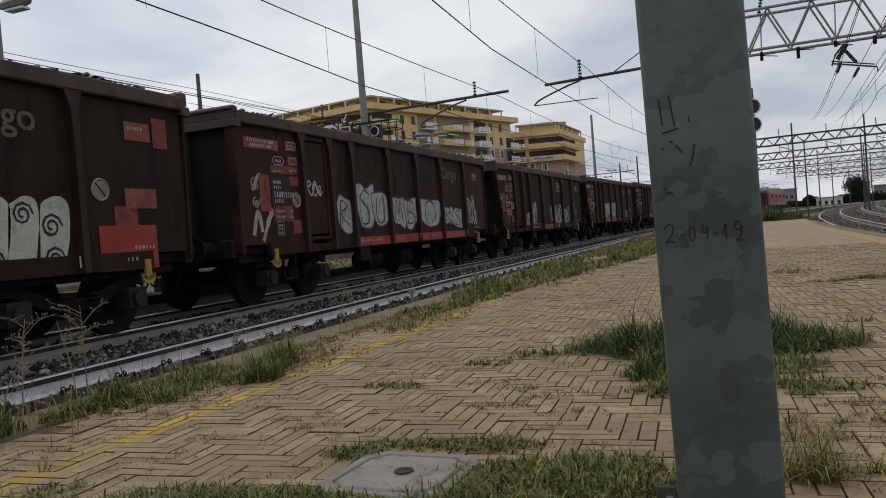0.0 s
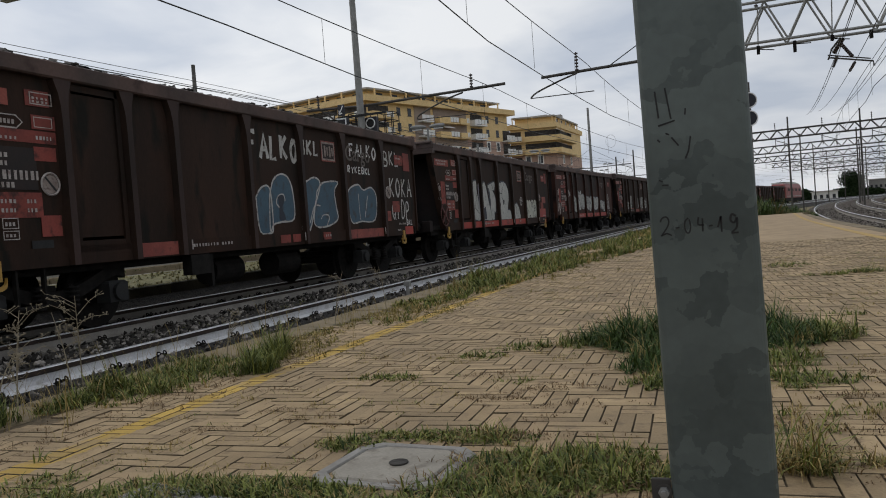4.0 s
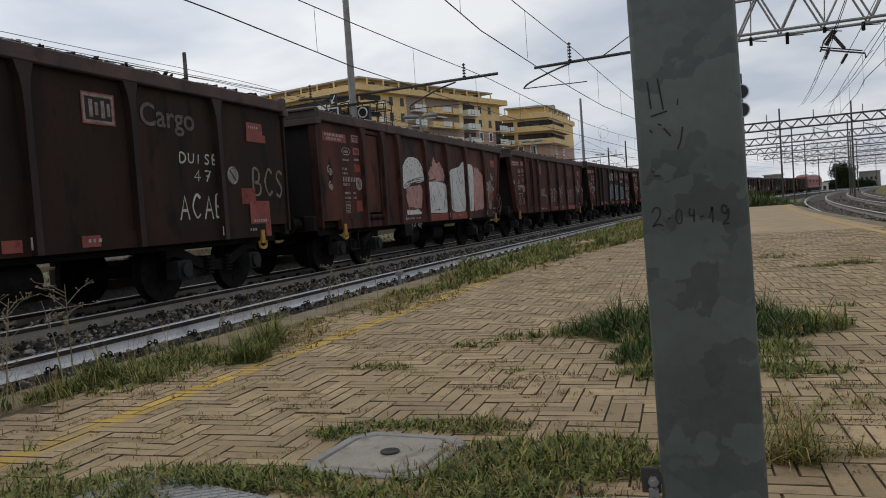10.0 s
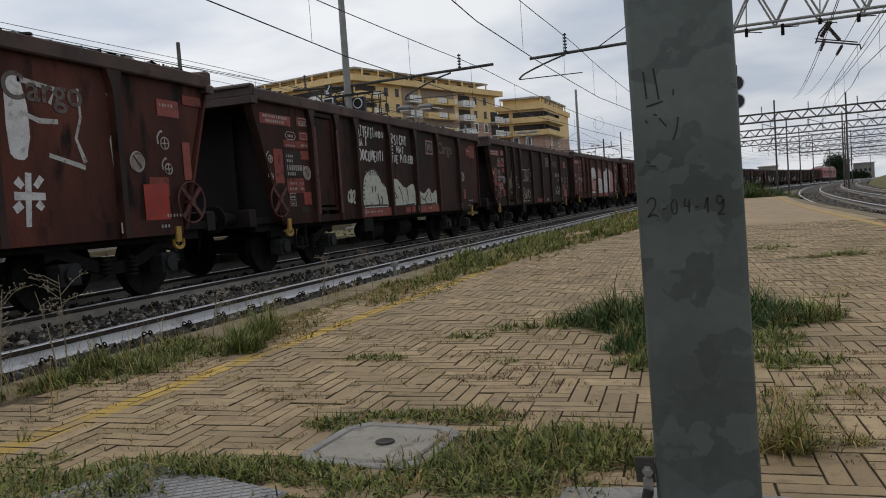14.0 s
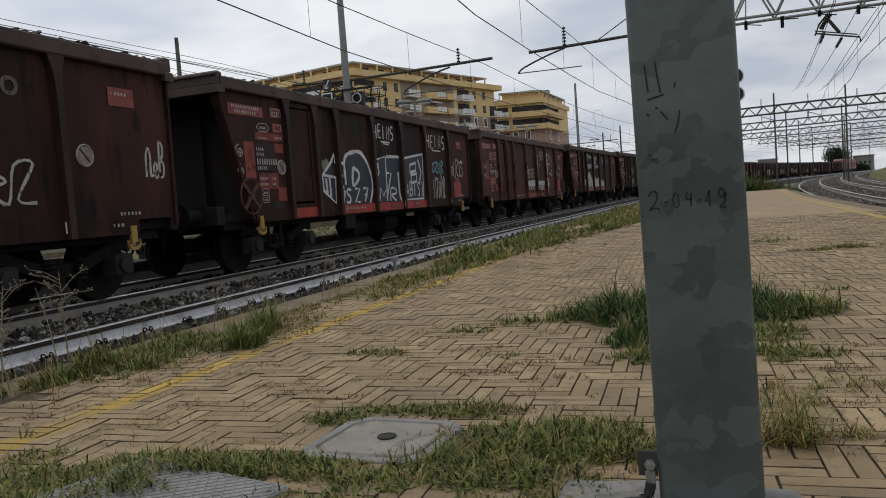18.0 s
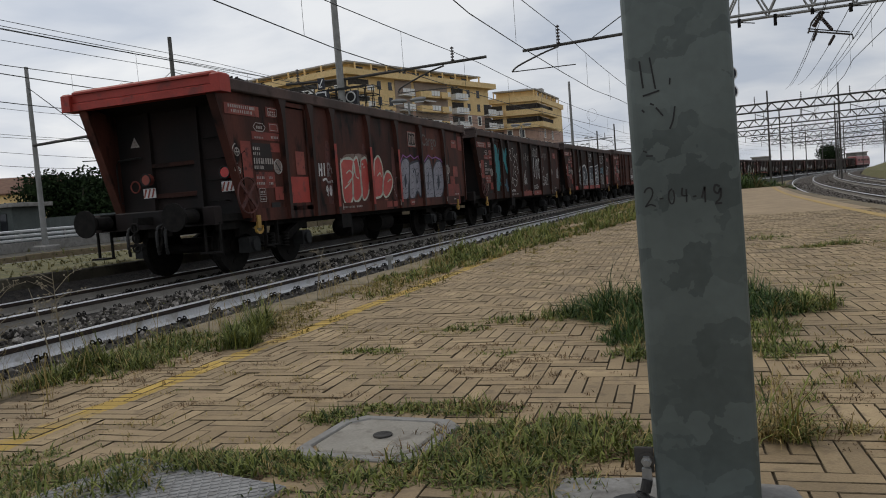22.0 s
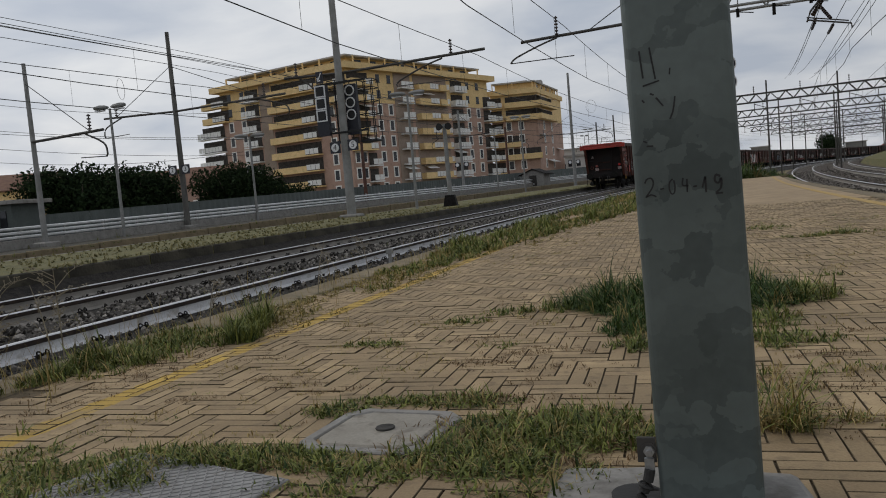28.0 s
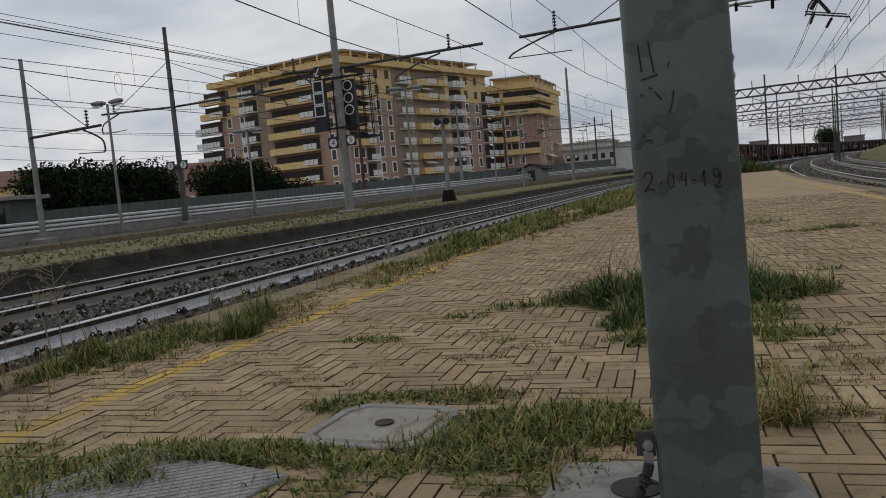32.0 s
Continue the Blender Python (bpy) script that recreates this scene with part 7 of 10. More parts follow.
    patch(w[2], [(-2.47, 2.02), (-2.08, 2.18), (-1.65, 2.16), (-1.27, 1.81), (-1.20, 1.38), (-1.46, 0.91), (-2.60, 0.96)], NAVY, "", 0, 0.015, 143)
    patch(w[2], [(-0.93, 2.04), (-0.38, 2.14), (0.46, 2.15), (0.44, 1.77), (0.28, 1.00), (-1.07, 0.91)], NAVY, "", 0, 0.015, 144)
    patch(w[2], [(0.81, 2.11), (2.04, 2.25), (1.95, 1.10), (0.68, 1.05)], NAVY, "", 0, 0.015, 145)
    painted(w[2], [smooth_line([(-2.50, 1.48), (-2.49, 2.02), (-2.08, 2.18), (-1.65, 2.16), (-1.30, 1.83), (-1.21, 1.38), (-1.50, 0.90)], 4), smooth_line([(-2.12, 1.85), (-2.18, 1.47), (-1.90, 1.59), (-1.87, 1.75), (-2.12, 1.85)], 4), smooth_line([(-2.59, 1.36), (-2.62, 0.98), (-1.96, 0.91)], 4)], 0.085, WHITE, "broad white letter strokes", 0.004)
    painted(w[2], [[(-1.04, 0.89), (-0.95, 2.04), (-0.37, 2.14), (-0.42, 1.09)], [(-0.30, 2.14), (0.46, 2.15)], [(-0.85, 1.98), (-0.79, 1.75), (-0.93, 1.64)], [(-0.42, 1.75), (-0.10, 1.74), (-0.45, 1.14)], [(0.33, 1.77), (0.33, 1.27), (0.44, 1.04)], [(0.66, 1.05), (0.77, 2.13), (2.05, 2.27), (1.95, 1.10), (0.72, 1.07)], [(1.13, 1.97), (1.53, 2.03), (1.50, 1.83), (1.10, 1.78), (1.13, 1.97)], [(1.16, 1.72), (1.55, 1.75), (1.52, 1.55), (1.16, 1.51), (1.16, 1.72)], [(1.70, 2.12), (1.88, 1.80), (1.68, 1.46)]], 0.075, WHITE, "broad white letter strokes", 0.004)
    painted(w[2], word_lines("SZ7", -2.54, 1.09, 0.29, 0.41, r), 0.06, WHITE, "white tag reading SZ7", 0.006)
    painted(w[2], word_lines("MR", -0.87, 1.08, 0.30, 0.64, r), 0.055, WHITE, "white tag reading MR", 0.006)
    painted(w[2], word_lines("ABISZ", 0.76, 1.17, 0.34, 0.26, r), 0.045, WHITE, "white tag reading ABISZ", 0.006)
    painted(w[2], word_lines("HEIN5", -0.92, 2.55, 0.31, 0.24, r), 0.042, WHITE, "white tag reading Hein5", 0)
    painted(w[2], [[(-0.55, 2.48), (-0.04, 2.48)], [(-0.42, 2.44), (-0.11, 2.43)]], 0.03, WHITE, "", 0)
    painted(w[2], word_lines("HEIN5", 2.46, 2.47, 0.35, 0.30, r), 0.042, WHITE, "white tag reading Hein5", 0)
    painted(w[2], [[(2.83, 2.40), (3.50, 2.40)]], 0.03, WHITE, "", 0)
    painted(w[2], [scribble(2.75, 1.77, 0.92, 0.33, 10, r)], 0.045, SKY_SPRAY, "light blue tag", 0.0)
    painted(w[2], [scribble(2.77, 0.96, 0.99, 0.66, 12, r)], 0.04, CHALK, "", 0.0)
    painted(w[2], [scribble(4.53, 1.72, 0.89, 0.49, 8, r)], 0.035, CHALK, "", 0.0)
    part("red_box", plaque(4.46, 5.10, 0.91, 1.52, PANEL_X + 0.0135), w[2], RED)
    patch(w[2], [(-3.46, 1.96), (-3.22, 1.99), (-3.23, 1.82), (-3.45, 1.79)], MOSS, "greenish blot", 0, 0.05, 159)
    # tall teal letters over door and panels, white tags
    painted(w[1], [smooth_line([(-4.58, 2.48), (-4.46, 2.58), (-4.30, 2.58), (-4.24, 2.13), (-4.18, 1.60), (-4.19, 1.37), (-4.32, 1.25), (-4.43, 1.32)], 4)], 0.36, TEAL, "tall teal letters", 0.001)
    painted(w[1], [smooth_line([(-4.59, 2.49), (-4.59, 2.05), (-4.51, 1.60), (-4.43, 1.35)], 4), smooth_line([(-3.97, 2.55), (-3.86, 2.58), (-3.80, 2.37), (-3.95, 2.08), (-3.91, 1.67), (-3.84, 1.50), (-3.99, 1.36)], 4), smooth_line([(-4.00, 2.49), (-4.08, 2.25), (-3.87, 1.99), (-3.78, 1.97)], 4)], 0.15, TEAL, "", 0.003)
    painted(w[1], [smooth_line([(-3.60, 2.42), (-3.46, 2.60), (-3.33, 2.48), (-3.41, 2.22)], 4), smooth_line([(-2.77, 2.66), (-2.99, 2.59), (-3.18, 2.31), (-3.11, 2.02), (-2.91, 1.83)], 4)], 0.24, TEAL, "tall teal letters", 0.001)
    painted(w[1], [smooth_line([(-3.60, 2.42), (-3.63, 1.96), (-3.55, 1.61), (-3.37, 1.30)], 4), smooth_line([(-2.57, 2.63), (-2.63, 2.39), (-2.60, 2.23)], 4), smooth_line([(-2.71, 1.81), (-2.60, 1.60), (-2.66, 1.21)], 4)], 0.12, TEAL, "", 0.002)
    patch(w[1], [(-3.28, 1.52), (-3.06, 1.63), (-3.06, 1.35), (-2.83, 1.14), (-3.19, 1.12)], BLUE, "faint blue wash", 0, 0.05, 165)
    painted(w[1], [smooth_line([(-2.52, 2.64), (-2.36, 2.68), (-2.33, 2.58), (-2.46, 2.49), (-2.43, 2.37), (-2.30, 2.26)], 4), smooth_line([(-2.13, 2.74), (-1.96, 2.73), (-2.05, 2.52), (-1.85, 2.41), (-1.73, 2.55), (-1.73, 2.34), (-1.94, 2.20), (-2.12, 2.07)], 4), smooth_line([(-1.46, 2.57), (-1.59, 2.39), (-1.49, 2.19), (-1.36, 2.11), (-1.55, 1.97), (-1.33, 1.89), (-1.51, 1.76)], 4), smooth_line([(-2.17, 1.70), (-1.94, 2.02), (-1.75, 2.04), (-1.75, 1.88), (-1.94, 1.79), (-1.66, 1.62), (-1.77, 1.33), (-2.06, 1.29), (-2.20, 1.46), (-1.98, 1.56), (-1.69, 1.45)], 4), smooth_line([(-2.45, 1.46), (-2.28, 1.38), (-2.30, 1.62), (-2.11, 1.52)], 4)], 0.03, CHALK, "thin white looped tag", 0)
    painted(w[1], [[(-0.41, 2.36), (-0.34, 2.63), (-0.26, 2.30), (-0.11, 2.63), (-0.13, 2.06)], [(0.12, 2.55), (0.15, 2.32)], [(-0.89, 2.51), (-0.79, 2.58)], [(0.29, 2.51), (0.23, 2.33), (0.37, 2.36)]], 0.026, CHALK, "", 0)
    painted(w[1], [scribble(-0.56, 1.35, 0.46, 0.51, 12, r)], 0.028, CHALK, "", 0.0)
    painted(w[1], word_lines("KING", 0.66, 1.57, 0.84, 0.40, r), 0.07, WHITE, "white tag reading KING", 0)
    painted(w[1], [scribble(0.81, 1.13, 0.99, 0.17, 12, r)], 0.028, CHALK, "", 0.0)
    painted(w[1], [scribble(1.06, 2.52, 0.90, 0.31, 8, r)], 0.028, CHALK, "", 0.0)
    painted(w[1], [[(2.41, 2.29), (2.46, 1.78), (2.62, 2.12), (2.72, 1.84), (2.96, 2.08)]], 0.03, CHALK, "", 0)
    painted(w[1], [scribble(2.65, 1.31, 1.04, 0.41, 8, r)], 0.036, CHALK, "", 0.0)
    painted(w[1], [scribble(5.49, 1.56, 0.40, 0.46, 7, r)], 0.04, CHALK, "", 0.0)
    painted(w[1], word_lines("DER", -2.55, 0.94, 0.19, 0.20, r), 0.05, WHITE, "white tag reading DER", 0)
    part("small_label", plaque(-0.46, -0.24, 0.89, 1.11, PANEL_X + 0.0135), w[1], FADED)
    part("small_label", plaque(0.00, 0.26, 0.89, 1.10, PANEL_X + 0.0135), w[1], WASH)
    patch(w[1], [(-4.29, 1.03), (-3.81, 1.04), (-3.77, 0.96), (-4.22, 0.95)], TEAL, "", 0, 0.05, 178)
    # red letters with cream rims, grey hatched letters, a white tag
    painted(w[0], word_lines("HIRO", -3.46, 1.63, 0.26, 0.18, r), 0.045, WHITE, "white tag reading HIRO", 0)
    painted(w[0], [smooth_line([(-3.34, 1.55), (-3.19, 1.58), (-3.12, 1.51), (-2.89, 1.54)], 4)], 0.045, WHITE, "", 0)
    painted(w[0], word_lines("90", -3.22, 1.23, 0.19, 0.14, r), 0.045, WHITE, "white tag reading 90", 0)
    patch(w[0], [(-2.51, 1.92), (-2.32, 2.01), (-1.93, 2.00), (-1.85, 1.78), (-1.98, 1.62), (-2.01, 1.26), (-2.17, 1.05), (-2.41, 1.05), (-2.51, 1.24), (-2.51, 1.63)], CORAL, "red swollen letters with cream rims", 0.001, 0.02, 183)
    painted(w[0], [smooth_line([(-2.51, 1.92), (-2.32, 2.01), (-1.93, 2.00), (-1.85, 1.78), (-1.98, 1.62), (-2.01, 1.26), (-2.17, 1.05), (-2.41, 1.05), (-2.51, 1.24), (-2.51, 1.63), (-2.51, 1.92)], 4)], 0.055, CREAM, "", 0.004)
    patch(w[0], [(-1.88, 1.98), (-1.69, 2.05), (-1.59, 1.71), (-1.57, 1.27), (-1.85, 1.08), (-2.03, 1.19), (-1.98, 1.63)], CORAL, "red swollen letters with cream rims", 0.001, 0.02, 185)
    painted(w[0], [smooth_line([(-1.88, 1.98), (-1.69, 2.05), (-1.59, 1.71), (-1.57, 1.27), (-1.85, 1.08), (-2.03, 1.19), (-1.98, 1.63), (-1.88, 1.98)], 4)], 0.055, CREAM, "", 0.004)
    patch(w[0], [(-1.50, 2.00), (-1.22, 2.05), (-1.11, 1.71), (-1.23, 1.26), (-1.52, 1.11), (-1.58, 1.48)], CORAL, "red swollen letters with cream rims", 0.001, 0.02, 187)
    painted(w[0], [smooth_line([(-1.50, 2.00), (-1.22, 2.05), (-1.11, 1.71), (-1.23, 1.26), (-1.52, 1.11), (-1.58, 1.48), (-1.50, 2.00)], 4)], 0.055, CREAM, "", 0.004)
    patch(w[0], [(-0.77, 2.01), (-0.54, 2.12), (-0.36, 1.93), (-0.34, 1.64), (-0.46, 1.23), (-0.76, 1.14), (-1.00, 1.20), (-0.88, 1.64)], CORAL, "red swollen letters with cream rims", 0.001, 0.02, 189)
    painted(w[0], [smooth_line([(-0.77, 2.01), (-0.54, 2.12), (-0.36, 1.93), (-0.34, 1.64), (-0.46, 1.23), (-0.76, 1.14), (-1.00, 1.20), (-0.88, 1.64), (-0.77, 2.01)], 4)], 0.055, CREAM, "", 0.004)
    patch(w[0], [(-0.36, 1.54), (-0.13, 1.75), (0.12, 1.71), (0.22, 1.50), (0.02, 1.26), (-0.28, 1.14), (-0.42, 1.30)], CORAL, "red swollen letters with cream rims", 0.001, 0.02, 191)
    painted(w[0], [smooth_line([(-0.36, 1.54), (-0.13, 1.75), (0.12, 1.71), (0.22, 1.50), (0.02, 1.26), (-0.28, 1.14), (-0.42, 1.30), (-0.36, 1.54)], 4)], 0.055, CREAM, "", 0.004)
    patch(w[0], [(-2.50, 1.99), (-2.21, 2.10), (-1.65, 2.14), (-1.10, 2.11), (-1.10, 1.97), (-1.98, 1.98), (-2.49, 1.87)], SMEAR, "pale spray mist", 0, 0.05, 193)
    painted(w[0], [smooth_line([(-2.27, 1.70), (-2.11, 1.76), (-1.98, 1.70)], 4), smooth_line([(-2.41, 1.38), (-2.17, 1.48), (-1.99, 1.63)], 4), smooth_line([(-2.25, 1.49), (-2.08, 1.57)], 4), smooth_line([(-1.45, 1.89), (-1.40, 1.93)], 4), smooth_line([(-1.39, 1.83), (-1.34, 1.86)], 4), smooth_line([(-0.10, 1.51), (0.01, 1.55), (0.13, 1.57)], 4), smooth_line([(-0.68, 1.65), (-0.51, 1.72), (-0.45, 1.62)], 4), smooth_line([(-1.86, 1.78), (-1.81, 1.63), (-1.68, 1.59)], 4)], 0.035, CREAM, "", 0.006)
    patch(w[0], [(0.71, 1.78), (0.98, 2.08), (1.40, 2.02), (1.23, 1.36), (1.12, 1.08), (0.66, 1.11)], GREY, "grey hatched swollen letters", 0.001, 0.02, 195)
    painted(w[0], [smooth_line([(0.71, 1.78), (0.98, 2.08), (1.40, 2.02), (1.23, 1.36), (1.12, 1.08), (0.66, 1.11), (0.71, 1.78)], 4)], 0.05, NAVY, "", 0.004)
    patch(w[0], [(1.40, 1.96), (1.76, 2.03), (2.15, 1.98), (2.08, 1.12), (1.83, 1.25), (1.58, 1.08), (1.27, 1.15)], GREY, "grey hatched swollen letters", 0.001, 0.02, 197)
    painted(w[0], [smooth_line([(1.40, 1.96), (1.76, 2.03), (2.15, 1.98), (2.08, 1.12), (1.83, 1.25), (1.58, 1.08), (1.27, 1.15), (1.40, 1.96)], 4)], 0.05, NAVY, "", 0.004)
    patch(w[0], [(2.49, 1.99), (2.87, 2.15), (3.06, 1.88), (3.10, 1.11), (2.95, 1.02), (2.37, 1.09)], GREY, "grey hatched swollen letters", 0.001, 0.02, 199)
    painted(w[0], [smooth_line([(2.49, 1.99), (2.87, 2.15), (3.06, 1.88), (3.10, 1.11), (2.95, 1.02), (2.37, 1.09), (2.49, 1.99)], 4)], 0.05, NAVY, "", 0.004)
    patch(w[0], [(3.17, 1.86), (3.53, 2.09), (3.91, 2.04), (4.08, 1.64), (3.87, 1.21), (3.47, 1.00), (3.15, 1.13)], GREY, "grey hatched swollen letters", 0.001, 0.02, 201)
    painted(w[0], [smooth_line([(3.17, 1.86), (3.53, 2.09), (3.91, 2.04), (4.08, 1.64), (3.87, 1.21), (3.47, 1.00), (3.15, 1.13), (3.17, 1.86)], 4)], 0.05, NAVY, "", 0.004)
    painted(w[0], [[(0.84, 1.81), (1.01, 1.85)], [(0.81, 1.65), (0.98, 1.68)], [(0.79, 1.48), (0.95, 1.52)], [(0.76, 1.31), (0.93, 1.35)], [(0.74, 1.20), (0.91, 1.23)], [(1.04, 1.82), (1.21, 1.86)], [(1.01, 1.65), (1.19, 1.69)], [(0.98, 1.48), (1.16, 1.51)], [(0.95, 1.31), (1.13, 1.34)], [(0.93, 1.20), (1.11, 1.23)], [(1.49, 1.83), (1.68, 1.87)], [(1.46, 1.65), (1.65, 1.69)], [(1.43, 1.47), (1.62, 1.51)], [(1.40, 1.30), (1.58, 1.34)], [(1.38, 1.18), (1.56, 1.22)], [(1.82, 1.83), (2.01, 1.88)], [(1.79, 1.65), (1.98, 1.69)], [(1.76, 1.47), (1.95, 1.51)], [(1.72, 1.29), (1.92, 1.33)], [(1.70, 1.17), (1.90, 1.21)], [(2.61, 1.85), (2.83, 1.89)], [(2.57, 1.66), (2.79, 1.70)], [(2.54, 1.47), (2.76, 1.51)], [(2.51, 1.28), (2.72, 1.32)], [(2.48, 1.15), (2.70, 1.19)], [(2.86, 1.85), (3.09, 1.90)], [(2.83, 1.66), (3.05, 1.70)], [(2.79, 1.47), (3.02, 1.51)], [(2.76, 1.27), (2.98, 1.31)], [(2.74, 1.15), (2.96, 1.18)], [(3.40, 1.86), (3.64, 1.91)], [(3.36, 1.66), (3.60, 1.71)], [(3.33, 1.46), (3.57, 1.51)], [(3.29, 1.26), (3.53, 1.30)], [(3.26, 1.13), (3.50, 1.17)], [(3.68, 1.87), (3.93, 1.92)], [(3.64, 1.66), (3.89, 1.71)], [(3.61, 1.46), (3.86, 1.50)], [(3.57, 1.26), (3.82, 1.30)], [(3.54, 1.12), (3.79, 1.16)]], 0.012, NAVY, "", 0.005)
    patch(w[0], [(0.96, 1.57), (1.08, 1.70), (1.12, 1.51), (0.99, 1.35)], NAVY, "", 0.006, 0.015, 204)
    patch(w[0], [(3.44, 1.57), (3.60, 1.69), (3.63, 1.46), (3.46, 1.30)], NAVY, "", 0.006, 0.015, 205)
    painted(w[0], [smooth_line([(1.62, 1.75), (1.78, 1.83), (1.83, 1.45), (1.99, 1.75)], 4), smooth_line([(2.76, 1.76), (2.63, 1.29)], 4)], 0.05, NAVY, "", 0.006)
    painted(w[0], [[(0.77, 1.97), (1.00, 2.19), (1.24, 2.13), (1.52, 2.20), (1.77, 2.11), (2.07, 2.19), (2.19, 2.00)], [(2.52, 2.05), (2.85, 2.24), (3.14, 2.16), (3.46, 2.20), (3.83, 2.14), (4.10, 2.01)]], 0.035, VIOLET, "violet zigzag edge", 0.006)
    painted(w[0], [smooth_line([(0.47, 1.64), (0.27, 1.38), (0.41, 1.14)], 4), smooth_line([(4.39, 1.90), (4.42, 1.55), (4.21, 1.26)], 4)], 0.04, CHALK, "", 0)
    part("small_label", plaque(-0.37, -0.17, 0.90, 1.09, PANEL_X + 0.0135), w[0], FADED)
    part("small_label", plaque(0.09, 0.33, 0.88, 1.07, PANEL_X + 0.0135), w[0], WASH)
    part("small_label", plaque(5.52, 5.91, 2.47, 2.90, PANEL_X + 0.0135), w[0], WASH)
    part("small_label", plaque(4.91, 5.33, 1.65, 1.96, PANEL_X + 0.0135), w[0], FADED)
    part("worn_field", plaque(4.35, 5.40, 0.82, 1.43, PANEL_X + 0.0135), w[0], WASH)
    for y in (-4.72, -3.80):
        part("painted_post", Build().box(PANEL_X + 0.099, PANEL_X + 0.103, y - 0.045, y + 0.045, 1.0, 2.7), w[4], RED_DULL)
    for n, y0, y1, z1, count in ((10, -3.55, -2.9, 1.95, 1), (10, -2.66, -1.15, 2.2, 2), (10, -0.92, 0.5, 2.05, 2), (10, 0.82, 2.1, 2.1, 1), (10, 2.4, 3.8, 1.8, 2), (12, -2.7, -1.2, 2.0, 2), (12, -0.9, 0.4, 2.1, 1), (13, 0.7, 2.1, 2.0, 2), (14, -2.7, -1.2, 2.1, 2), (14, 2.3, 3.8, 1.9, 2)):
        piece(w[n], y0, y1, 1.12, z1, count, SILVER, NAVY, r, "silver swollen letters", 0.032)
    # red sill fields between the posts
    cuts = POSTS + [CEN + 5.55]
    for n, ks in ((9, (0, 1, 2, 3, 4)), (10, (2, 3, 4, 5)), (2, (0, 2, 3, 4)), (8, (1, 5)), (1, (3, 4)), (12, (2, 3)), (13, (2, 4)), (11, (3,)), (3, (3,)), (6, (3, 4)), (7, (5,)), (4, (2, 4))):
        for k in ks:
            part("sill_field", plaque(cuts[k] + 0.085, cuts[k + 1] - 0.085, SILL + 0.0, SILL + 0.185, PANEL_X + 0.031), w[n], RED if n in (9, 10, 2, 12) else FADED, "red painted sill field")
    painted(w[10], [smooth_line([(-6.3, 1.95), (-6.1, 2.2), (-5.95, 2.0), (-6.1, 1.75), (-5.9, 1.9)]), smooth_line([(-6.35, 1.2), (-6.2, 1.6), (-6.1, 1.25)]), smooth_line([(-6.1, 1.1), (-5.9, 1.45), (-5.8, 1.6), (-6.0, 1.7)])], 0.09, LIGHT, "cream tag")
    painted(w[10], [scribble(-4.6, 1.9, 0.6, 0.3, 7, r), scribble(4.4, 1.2, 0.8, 0.8, 9, r)], 0.04, CHALK)
    for n in (11, 12, 13, 14, 15, 16):
        for k in range(5):
            y = r.uniform(-3.5, 4.5)
            painted(w[n], [scribble(y, 1.1, r.uniform(0.5, 1.2), r.uniform(0.4, 0.9), 9, r)], 0.06, CHALK if r.random() < 0.7 else SILVER)
        part("red_box", plaque(-2.4, -1.4, 0.98, 1.1), w[n], RED)
    tail_end(w[0])


